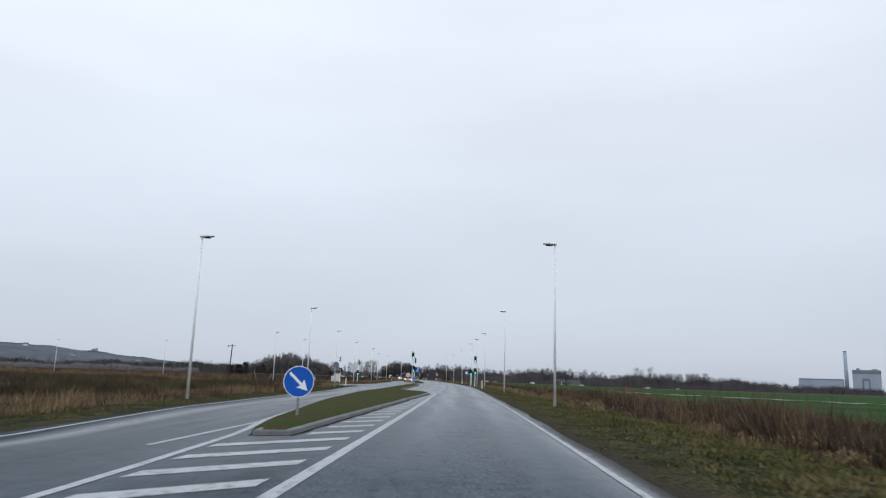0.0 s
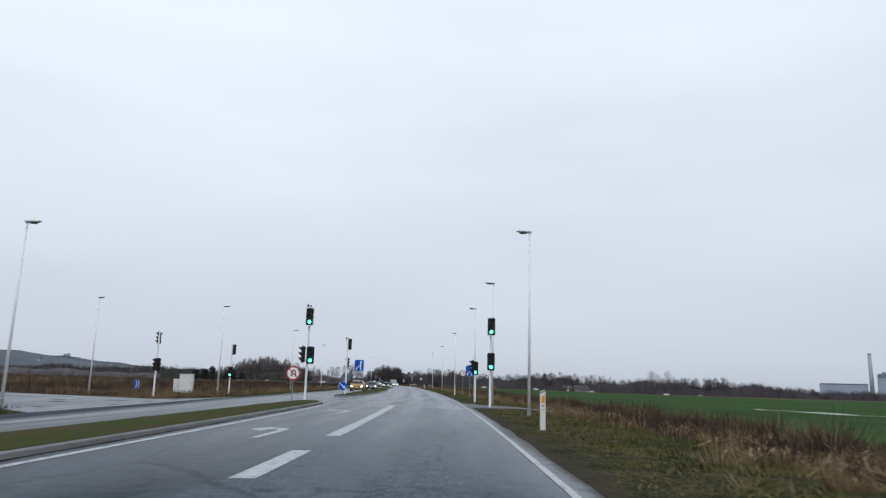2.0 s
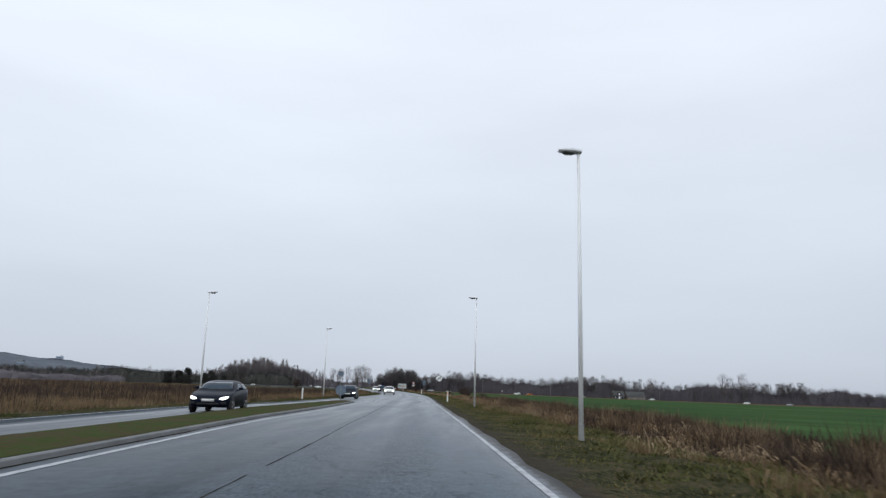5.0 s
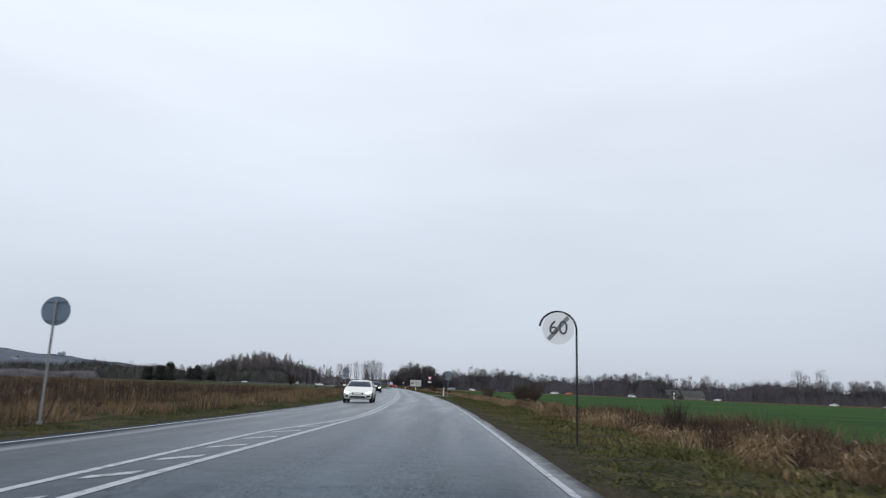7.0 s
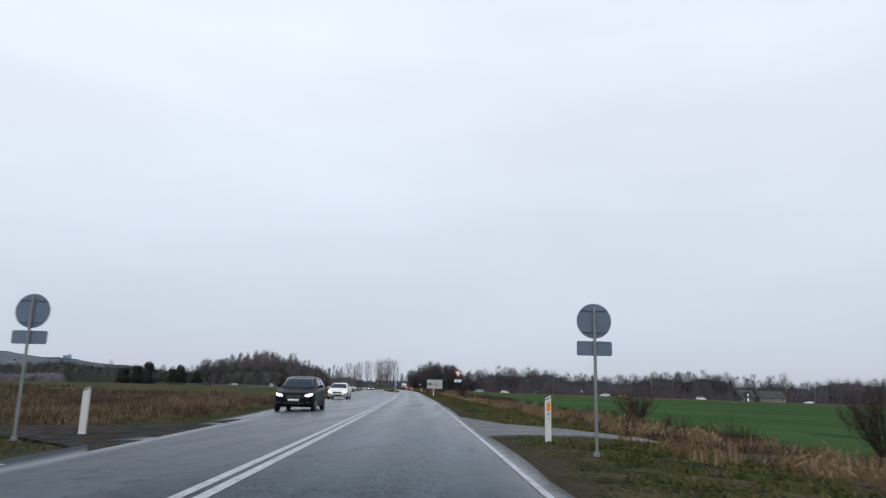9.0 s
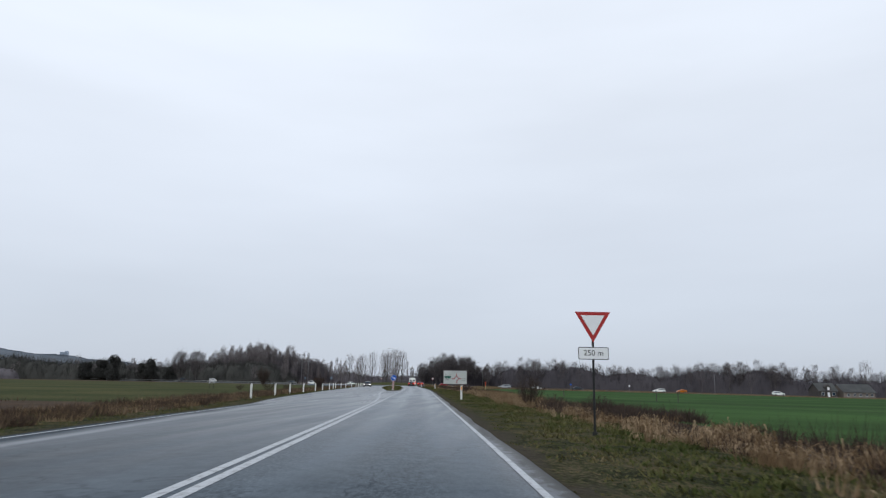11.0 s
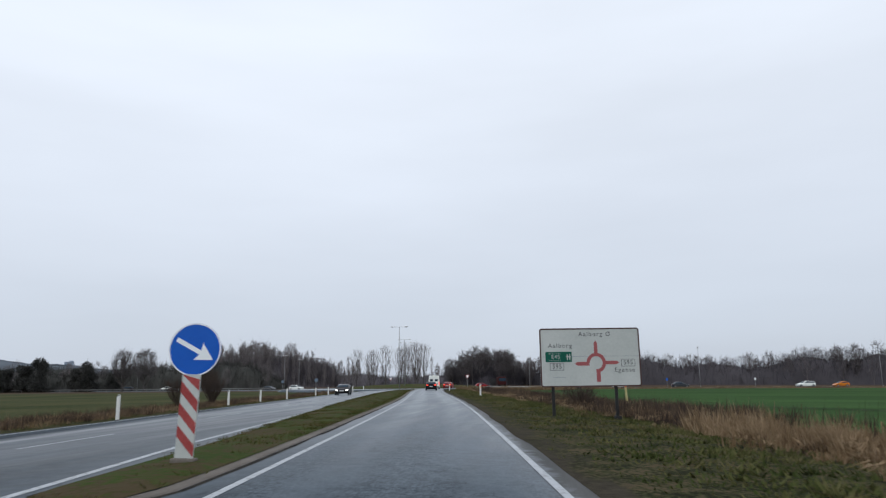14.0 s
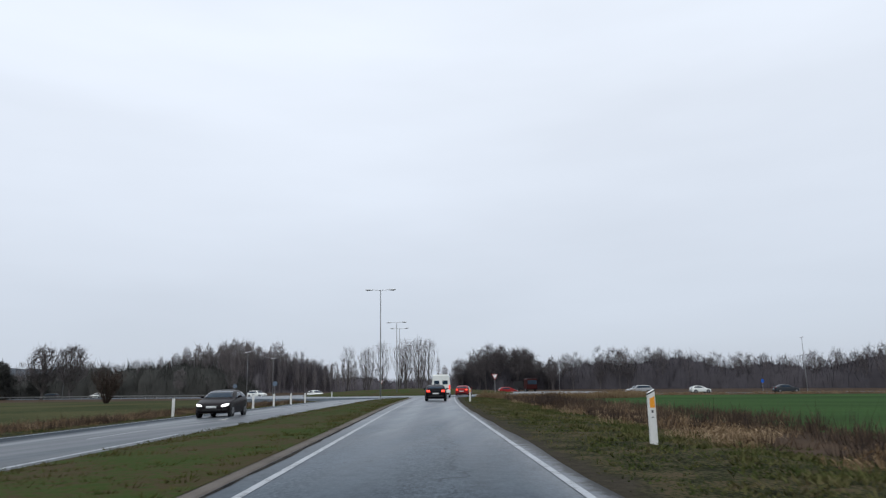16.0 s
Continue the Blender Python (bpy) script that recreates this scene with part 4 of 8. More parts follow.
# tar joints between the lanes
for pts in ([(-1.85, 196), (-1.82, 213), (-1.76, 224), (-1.7, 240)], [(-1.6, 140), (-1.75, 165), (-1.85, 195)]):
    bm = bmesh.new()
    prev = None
    n = int((pts[-1][1] - pts[0][1]) / 0.7)
    for k in range(n + 1):
        yv = pts[0][1] + (pts[-1][1] - pts[0][1]) * k / n
        c = float(np.interp(yv, [q[1] for q in pts], [q[0] for q in pts])) + 0.02 * math.sin(k * 0.31) + 0.006 * math.sin(k * 2.3)
        e = [bm.verts.new(at(c + s * (0.012 + 0.006 * math.sin(k * 1.7)), yv, 0.004)) for s in (-1, 1)]
        if prev:
            bm.faces.new((prev[0], e[0], e[1], prev[1]))
        prev = e
    part("tar_joint", bm, M_MUD, road, "dark tar joint")

# wheel tracks of a tractor in the crop
def tramline(line):
    for off in (-0.9, 0.9):
        pts = []
        for (x0, y0), (x1, y1) in zip(line, line[1:]):
            k = max(1, int(math.hypot(x1 - x0, y1 - y0) / 2.5))
            pts += [(x0 + (x1 - x0) * i / k, y0 + (y1 - y0) * i / k) for i in range(k)]
        bm = bmesh.new()
        prev = None
        for i, (a, b) in enumerate(pts):
            w = 0.22 + 0.05 * math.sin(i * 1.9)
            e = [bm.verts.new(at(a + off * 0.3 + s * w * 0.3, b + off + s * w, -0.025)) for s in (-1, 1)]
            if prev:
                bm.faces.new((prev[0], e[0], e[1], prev[1]))
            prev = e
        part("rut", bm, M_MUD, tracks)


tracks = thing("wheel_tracks", Matrix(), "dark muddy tractor ruts across the green crop", "wheel tracks", kind="structure")
tramline([(17, 517), (21, 512.8), (30, 493), (46, 455), (70, 400)])
tramline([(17.2, 480), (22, 480.5), (32, 468), (52, 430)])
tramline([(18, 362), (23.5, 352.5), (32, 341.5), (52, 316), (80, 280)])
tramline([(18.6, 314.6), (22, 320), (34, 305), (56, 270)])
tramline([(19, 250), (26, 236), (44, 205), (70, 160)])


# ------------------------------------------------------------------ grass and weeds
def blades(rng, lat, y, count, high, spread, wide, lean=0.4, base=0.0):
    """Tufts at (lat, y): each of count thin blades, as arrays of triangles."""
    n = len(lat)
    if n == 0:
        return np.zeros((0, 3)), np.zeros((0, 3), int), np.zeros(0)
    la = np.repeat(lat, count) + rng.normal(0, 1, n * count) * spread
    yy = np.repeat(y, count) + rng.normal(0, 1, n * count) * spread
    hh = np.repeat(high, count) * rng.uniform(0.45, 1.1, n * count)
    ang = rng.uniform(0, 2 * np.pi, n * count)
    tilt = rng.uniform(0, lean, n * count)
    z0 = lie(la) - 0.06 + base
    x0 = bend(yy) + la
    face = rng.uniform(0, np.pi, n * count)
    w = wide * rng.uniform(0.6, 1.4, n * count) / 2
    dx, dy = np.cos(face) * w, np.sin(face) * w
    tx, ty = np.cos(ang) * tilt * hh, np.sin(ang) * tilt * hh
    a = np.stack([x0 - dx, yy - dy, z0], -1)
    b = np.stack([x0 + dx, yy + dy, z0], -1)
    c = np.stack([x0 + tx, yy + ty, z0 + hh], -1)
    v = np.stack([a, b, c], 1).reshape(-1, 3)
    return v, np.arange(len(v)).reshape(-1, 3), np.repeat(0.55 * rng.uniform(0, 1, n) + 0.45 * patchy(lat, y, 9, 77), 3 * count)


def stuff(name, chunks, material, label, category):
    v = np.concatenate([c[0] for c in chunks])
    k, off = [], 0
    for c in chunks:
        k.append(c[1] + off)
        off += len(c[0])
    me = from_arrays(name, v, np.concatenate(k), material)
    me.attributes.new("tone", "FLOAT", "POINT").data.foreach_set("value", np.concatenate([c[2] for c in chunks]).astype(np.float32))
    return tagged(new(name, me), label, category, kind="stuff")


def patchy(la, y, size, seed):
    """Smooth random field from 0 to 1."""
    r = np.random.default_rng(seed)
    v = np.zeros(len(la))
    for k in range(6):
        a, p, s = r.uniform(0, 2 * np.pi), r.uniform(0, 2 * np.pi), size * r.uniform(0.6, 1.7)
        v += np.sin((la * np.cos(a) + y * np.sin(a)) / s * 2 * np.pi + p)
    return 1 / (1 + np.exp(-v))


def scatter(rng, n, lat0, lat1, y0, y1, ok=True):
    la, y = rng.uniform(lat0, lat1, n), rng.uniform(y0, y1, n)
    if ok:
        keep = open_land(la, y)
        la, y = la[keep], y[keep]
    return la, y


def tussocks(rng, lat, y, count, high, radius, wide, splay=0.8, base=0.0):
    """Clumps at (lat, y): blades that stand in the middle and lean outwards at the rim."""
    n = len(lat)
    if n == 0:
        return np.zeros((0, 3)), np.zeros((0, 3), int), np.zeros(0)
    m = n * count
    rad = np.repeat(radius * np.ones(n), count)
    q = np.sqrt(rng.uniform(0, 1, m))
    ang = rng.uniform(0, 2 * np.pi, m)
    la = np.repeat(lat, count) + np.cos(ang) * q * rad
    yy = np.repeat(y, count) + np.sin(ang) * q * rad
    hh = np.repeat(high * np.ones(n), count) * (1.05 - 0.55 * q) * rng.uniform(0.55, 1.15, m)
    comb_a = np.repeat(rng.uniform(0, 2 * np.pi, n), count)
    comb = np.repeat(rng.uniform(0, 0.5, n) * splay, count)
    out = q * splay * rng.uniform(0.4, 1.3, m)
    tx = (np.cos(ang) * out + np.cos(comb_a) * comb + rng.normal(0, 0.15, m)) * hh
    ty = (np.sin(ang) * out + np.sin(comb_a) * comb + rng.normal(0, 0.15, m)) * hh
    face = rng.uniform(0, np.pi, m)
    w = wide * rng.uniform(0.6, 1.4, m) / 2
    x0, z0 = bend(yy) + la, lie(la) - 0.07 + base
    a = np.stack([x0 - np.cos(face) * w, yy - np.sin(face) * w, z0], -1)
    b = np.stack([x0 + np.cos(face) * w, yy + np.sin(face) * w, z0], -1)
    c = np.stack([x0 + tx, yy + ty, z0 + hh], -1)
    v = np.stack([a, b, c], 1).reshape(-1, 3)
    return v, np.arange(len(v)).reshape(-1, 3), np.repeat(0.55 * rng.uniform(0, 1, n) + 0.45 * patchy(lat, y, 9, 77), 3 * count)


def drooping(rng, lat, y, count, high, radius, wide):
    """Clumps of long grass at (lat, y): blades that rise to a knee and hang over."""
    n = len(lat)
    m = n * count
    q, ang = np.sqrt(rng.uniform(0, 1, m)), rng.uniform(0, 2 * np.pi, m)
    rad = np.repeat(radius * np.ones(n), count)
    comb = np.repeat(rng.uniform(0, 2 * np.pi, n), count)
    la, yy = np.repeat(lat, count) + np.cos(ang) * q * rad, np.repeat(y, count) + np.sin(ang) * q * rad
    hh = np.repeat(high * np.ones(n), count) * (1.05 - 0.5 * q) * rng.uniform(0.5, 1.15, m)
    dx, dy = np.cos(ang) * q + 0.5 * np.cos(comb) + rng.normal(0, 0.3, m), np.sin(ang) * q + 0.5 * np.sin(comb) + rng.normal(0, 0.3, m)
    face = rng.uniform(0, np.pi, m)
    w = wide * rng.uniform(0.6, 1.4, m) / 2
    side = np.stack([np.cos(face) * w, np.sin(face) * w, 0 * w], -1)
    foot = np.stack([bend(yy) + la, yy, lie(la) - 0.07], -1)
    knee = foot + np.stack([dx * hh * 0.35, dy * hh * 0.35, hh], -1)
    tip = knee + np.stack([dx * hh * 0.6, dy * hh * 0.6, -hh * rng.uniform(0.0, 0.6, m)], -1)
    v = np.stack([foot - side, foot + side, knee, knee - side * 0.9, knee + side * 0.9, tip], 1).reshape(-1, 3)
    return v, np.arange(len(v)).reshape(-1, 3), np.repeat(0.6 * rng.uniform(0, 1, n) + 0.4 * patchy(lat, y, 6, 78), 6 * count)


rng = np.random.default_rng(11)
# right verge: short mossy grass with low tufts, bare at the muddy road edge
la, y = scatter(rng, 52000, 2.3, 8.0, 2, 630)
keep = rng.uniform(0, 1, len(la)) < np.clip((la - 2.4) / 0.7, 0.06, 1) * (0.45 + 0.55 * patchy(la, y, 3, 1))
la, y = la[keep], y[keep]
lb, yb = scatter(rng, 7000, 3.2, 8.0, 2, 630)
keep = (patchy(lb, yb, 2.4, 3) > 0.45) & (rng.uniform(0, 1, len(lb)) < np.clip((lb - 3.0) / 2.5, 0.15, 1))
lb, yb = lb[keep], yb[keep]
for mat, y0, y1, lab in ((M_DRYGRASS, 0, 300, "short olive and straw-coloured winter grass along the verge"), (M_GRASS, 300, 640, "short mossy green and brown winter grass along the verge")):
    i, j = (y >= y0) & (y < y1), (yb >= y0) & (yb < y1)
    low = (0.06 + 0.08 * patchy(la[i], y[i], 1.6, 2)) * np.clip((la[i] - 1.6) / 3, 0.5, 1)
    stuff("verge_grass", [blades(rng, la[i], y[i], 8, low, 0.15, 0.046, 1.7),
                          tussocks(rng, lb[j], yb[j], 18, 0.10 + 0.20 * patchy(lb[j], yb[j], 1.7, 4), 0.14 + 0.18 * rng.uniform(0, 1, j.sum()), 0.036, 1.5)], mat, lab, "grass")
# left verge
d = rng.uniform(0.25, 5.0, 11000)
y = rng.uniform(5, 620, 11000)
la = left_edge(y) - d
keep = open_land(la, y) & (rng.uniform(0, 1, len(y)) < np.clip(d / 1.0, 0.2, 1))
la, y, d = la[keep], y[keep], d[keep]
stuff("verge_grass", [tussocks(rng, la, y, 12, (0.08 + 0.14 * patchy(la, y, 4, 5)) * np.clip(d / 1.5, 0.4, 1), 0.22, 0.030, 1.0)], M_GRASS,
      "short dull green and brown grass beside the far lane", "grass")
# islands
chunks = []
for iy, ia, ib in ISLANDS:
    n = int((iy[-1] - iy[0]) * 27)
    y = rng.uniform(iy[0], iy[-1], n)
    t = rng.uniform(0, 1, n)
    bare = (y > 470) & (y < 487) & (rng.uniform(0, 1, n) < np.interp(y, [480, 487], [0.9, 0.2]))
    y, t = y[~bare], t[~bare]
    la = np.interp(y, iy, ia) + 0.04 + t * (np.interp(y, iy, ib) - np.interp(y, iy, ia) - 0.08)
    chunks.append(tussocks(rng, la, y, 16, 0.05 + 0.06 * patchy(la, y, 2.2, 6), 0.17, 0.020, 1.3, 0.11))
stuff("island_grass", chunks, M_ISLAND_GRASS, "short worn grass on the traffic islands", "grass")
# right rough strip: brown weeds, straw clumps, dark stalks
la, y = scatter(rng, 12000, 6.6, 12.8, 2, 612)
keep = rng.uniform(0, 1, len(la)) < np.clip(1.9 * patchy(la, y, 4, 8) - 0.5, 0.03, 1) * np.clip((la - 6.3) / 1.6, 0.12, 1) * np.interp(y, [0, 290, 330], [1, 1, 0.9])
la, y = la[keep], y[keep]
stuff("weeds", [tussocks(rng, la, y, 18, (0.36 + 0.42 * patchy(la, y, 5, 9)) * np.interp(y, [0, 60, 110, 130, 180, 280, 320], [1.2, 1.2, 0.8, 0.8, 1.15, 1.1, 0.7]) * np.clip((la - 5.6) / 3, 0.4, 1), 0.30 + 0.25 * rng.uniform(0, 1, len(la)), 0.042, 0.95)], M_WEED,
      "reddish brown dead weeds along the field edge", "weeds")
la, y = scatter(rng, 7000, 8.4, 14.2, 2, 312)
keep = rng.uniform(0, 1, len(la)) < np.clip(1.8 * patchy(la, y, 7, 41) - 0.35, 0.06, 1) * np.interp(y, [0, 75, 95, 140, 190, 290, 312], [1, 1, 0.3, 0.3, 1, 1, 0.3])
la, y = la[keep], y[keep]
pale = rng.uniform(0, 1, len(la)) < 0.10 + 0.30 * patchy(la, y, 9, 43)
tall = (0.45 + 0.66 * patchy(la, y, 4, 42)) * np.interp(y, [0, 50, 90, 150, 200], [1.7, 1.7, 1.45, 1.1, 1.2])
stuff("weeds", [tussocks(rng, la[~pale], y[~pale], 30, tall[~pale] * 0.9, 0.45, 0.046, 0.8)], M_WEED, "tall reddish brown weeds before the field", "weeds")
stuff("dead_grass", [tussocks(rng, la[pale], y[pale], 30, tall[pale] * 0.9, 0.35, 0.034, 0.8)], M_REED, "tall tan dead grass among the weeds", "grass")
la, y = scatter(rng, 2600, 5.8, 10.6, 200, 612)
keep = (patchy(la, y, 4, 81) > 0.52) & (rng.uniform(0, 1, len(la)) < np.interp(la, [6.2, 8.0, 9.6, 10.6], [0.04, 0.9, 0.9, 0.2]) * np.interp(y, [200, 290, 320, 412, 424, 434, 480, 496, 528, 534, 546, 554], [0.3, 0.5, 1, 0.9, 0.2, 0.3, 0.8, 0.2, 0.3, 0.8, 0.8, 0.0]))
la, y = la[keep], y[keep]
stuff("straw_clumps", [drooping(rng, la, y, 72, (0.44 + 0.36 * patchy(la, y, 3, 82)) * np.interp(y, [300, 340, 480, 500], [1, 0.85, 0.85, 0.62]), 0.26 + 0.32 * rng.uniform(0, 1, len(la)), 0.036)], M_STRAW,
      "large bleached tussocks drooping over the verge", "grass")
la, y = scatter(rng, 620, 7.7, 9.9, 434, 494)
keep = rng.uniform(0, 1, len(la)) < 0.35 + 0.65 * patchy(la, y, 3, 85)
la, y = la[keep], y[keep]
stuff("straw_clumps", [tussocks(rng, la, y, 46, 0.62 + 0.38 * patchy(la, y, 3, 86), 0.32, 0.034, 0.55)], M_STRAW, "row of bleached tall grass at the edge of the crop", "grass")
la, y = scatter(rng, 380, 7.8, 13.0, 419, 434)
stuff("weeds", [tussocks(rng, la, y, 40, 0.35 + 0.55 * patchy(la, y, 5, 87), 0.5, 0.034, 0.8)], M_BUSH, "dark dead weeds round the bare bush", "weeds")
la, y = scatter(rng, 800, 4.6, 9.5, 2, 300)
keep = (patchy(la, y, 5, 83) > 0.5) & (rng.uniform(0, 1, len(la)) < np.interp(la, [4.2, 6.5, 8.5, 9.5], [0.08, 0.7, 0.8, 0.3]))
la, y = la[keep], y[keep]
stuff("straw_clumps", [drooping(rng, la, y, 56, 0.30 + 0.32 * patchy(la, y, 3, 84), 0.24 + 0.28 * rng.uniform(0, 1, len(la)), 0.034)], M_REED,
      "tan grass tussocks in the rough verge", "grass")
la, y = scatter(rng, 7000, 5.6, 11.0, 2, 612)
keep = (patchy(la, y, 5, 14) > np.interp(y, [0, 240, 290, 482, 496, 528, 535, 546, 554], [0.78, 0.74, 0.50, 0.52, 0.85, 0.85, 0.5, 0.5, 0.9])) & (rng.uniform(0, 1, len(la)) < np.interp(la, [5.6, 7.4, 9, 11], [0.05, 0.5, 0.5, 0.2]))
la, y = la[keep], y[keep]
stuff("straw_clumps", [drooping(rng, la, y, 28, (0.30 + 0.34 * patchy(la, y, 4, 15)) * np.interp(y, [480, 500], [1, 0.75]), 0.20 + 0.2 * rng.uniform(0, 1, len(la)), 0.034)], M_STRAW,
      "bleached straw-coloured grass clumps", "grass")
la, y = scatter(rng, 4200, 7.2, 12.6, 2, 605)
keep = patchy(la, y, 12, 18) > 0.4
la, y = la[keep], y[keep]
stuff("dock_stalks", [tussocks(rng, la, y, 12, 0.65 + 0.55 * patchy(la, y, 4, 19), 0.22, 0.022, 0.3)], M_STALK, "dark dead dock stalks", "weeds")
la, y = scatter(rng, 2000, 7.4, 15.0, 494, 612)
keep = rng.uniform(0, 1, len(la)) < np.interp(y, [494, 500, 530, 536, 546, 552], [0.3, 1, 1, 0.3, 0.3, 1]) * (0.3 + 0.7 * patchy(la, y, 6, 72))
la, y = la[keep], y[keep]
stuff("dock_stalks", [tussocks(rng, la, y, 18, 0.40 + 0.48 * patchy(la, y, 5, 71), 0.34, 0.036, 0.6)], M_WEED, "dense brown dock stalks before the crossing road", "weeds")
# left wasteland: tan reeds and brown weeds out to the trees
for n, near, far, y1, k, hh, w in ((13000, 3.0, 18, 392, 18, 0.75, 0.036), (8400, 16, 60, 430, 15, 1.1, 0.065), (6500, 55, 210, 470, 12, 1.45, 0.17)):
    d = rng.uniform(near, far, n)
    y = rng.uniform(2, y1, n)
    la = left_edge(y) - d
    keep = open_land(la, y) & (rng.uniform(0, 1, n) < 0.35 + 0.65 * patchy(la, y, 12, 21)) & (rng.uniform(0, 1, n) < np.clip((d - 2.2) / 2, 0.2, 1))
    la, y, d = la[keep], y[keep], d[keep]
    tall = hh * (0.45 + 0.75 * patchy(la, y, 9, 23))
    want = 0.10 + 0.40 * patchy(la, y, 30, 25) + np.interp(y, [0, 150, 190, 255, 275, 360], [-0.2, -0.1, 0.15, 0.15, -0.15, -0.1]) + np.interp(d, [4, 7, 12, 20], [0.45, 0.35, -0.10, -0.20])
    tan = rng.uniform(0, 1, len(la)) < np.clip(want, 0.05, 0.95)
    wide = (0.35 + 0.3 * rng.uniform(0, 1, len(la))) * (w / 0.03) ** 0.6
    stuff("reeds", [tussocks(rng, la[tan], y[tan], k + 6, tall[tan], wide[tan], w, 0.4)], M_REED, "tall tan dead reeds and grasses", "reeds")
    stuff("weeds", [tussocks(rng, la[~tan], y[~tan], k, tall[~tan] * 0.9, wide[~tan] * 1.2, w, 0.5)], M_WEED, "brown dead weeds on waste land", "weeds")
    if near < 10:
        moss = (rng.uniform(0, 1, len(la)) < 0.9 * patchy(la, y, 7, 26)) & (d < 13)
        stuff("verge_grass", [tussocks(rng, la[moss] + 0.4, y[moss] + 0.3, 16, 0.22 + 0.3 * patchy(la[moss], y[moss], 5, 27), 0.5, 0.04, 0.9)], M_BRAMBLE,
              "dull green low growth among the dead weeds", "grass")
# reeds along the near side of the side road
q = rng.uniform(0, 1, 900)
la, y = -27 - 125 * q + rng.normal(0, 1.2, 900), 111.5 + 72.5 * q + rng.normal(0, 1.2, 900)
keep = open_land(la, y)
stuff("reeds", [tussocks(rng, la[keep], y[keep], 16, 0.8 + 0.7 * patchy(la[keep], y[keep], 9, 24), 0.7, 0.09, 0.4)], M_REED, "tan reeds along the side road", "reeds")
# brambles on the waste land before the junction
la, y = scatter(rng, 520, -52, -19, 30, 104)
keep = (patchy(la, y, 14, 51) > 0.45) & (la < left_edge(y) - 8)
la, y = la[keep], y[keep]
green = patchy(la, y, 8, 53) > 0.5
for pick, mat, lab in ((~green, M_WEED, "dense brown brambles on the waste land"), (green, M_BRAMBLE, "dense dull green brambles on the waste land")):
    stuff("brambles", [tussocks(rng, la[pick], y[pick], 200, 0.7 + 0.7 * patchy(la[pick], y[pick], 10, 52), 0.9 + 0.6 * rng.uniform(0, 1, pick.sum()), 0.045, 0.9)], mat, lab, "brambles")
la, y = scatter(rng, 2600, -48, -14, 150, 345)
keep = la < left_edge(y) - 5
stuff("bulrush_stalks", [blades(rng, la[keep], y[keep], 4, np.full(keep.sum(), 1.35), 0.2, 0.04, 0.15)], M_STALK, "dark upright bulrush stalks", "reeds")
# left edge of the crop, second half
d = rng.uniform(2.2, 8, 7500)
y = rng.uniform(352, 625, 7500)
la = left_edge(y) - d
keep = open_land(la, y) & (rng.uniform(0, 1, len(y)) < 0.25 + 0.75 * patchy(la, y, 8, 31))
la, y = la[keep], y[keep]
half = rng.uniform(0, 1, len(la)) < 0.6
stuff("weeds", [tussocks(rng, la[half], y[half], 28, 0.28 + 0.4 * patchy(la[half], y[half], 6, 33), 0.35, 0.03, 0.6)], M_WEED, "brown weeds at the field edge", "weeds")
stuff("straw_clumps", [tussocks(rng, la[~half], y[~half], 24, 0.22 + 0.3 * patchy(la[~half], y[~half], 6, 34), 0.3, 0.026, 0.7)], M_REED,
      "pale dead grass at the field edge", "grass")
# rank grass round the outside of the roundabout, field side
ang = rng.uniform(radians(-72), radians(2), 1500)
rad = rng.uniform(31.3, 37.0, 1500)
la, y = HUB[0] + rad * np.cos(ang), HUB[1] + rad * np.sin(ang)
keep = ~near_line(RIGHT_ARM, la, y, 5.2) & (la > 4.5)
stuff("straw_grass", [tussocks(rng, la[keep], y[keep], 22, 0.80 + 0.35 * patchy(la[keep], y[keep], 5, 62), 0.5, 0.05, 0.6)], M_REED, "rank dead grass round the roundabout", "grass")
# pale grass along the crossing road
q = rng.uniform(0, 1, 5200)
la = 14 + 322 * q ** 1.4
y = np.interp(la, [p[0] for p in RIGHT_ARM], [p[1] for p in RIGHT_ARM]) + np.where(rng.uniform(0, 1, len(la)) < 0.6, -1, 1) * rng.uniform(5.2, 9, len(la))
keep = open_land(la, y)
stuff("straw_grass", [tussocks(rng, la[keep], y[keep], 12, 0.35 + 0.2 * patchy(la[keep], y[keep], 9, 61), 0.8, 0.12, 0.6)], M_REED, "pale dead grass along the crossing road", "grass")


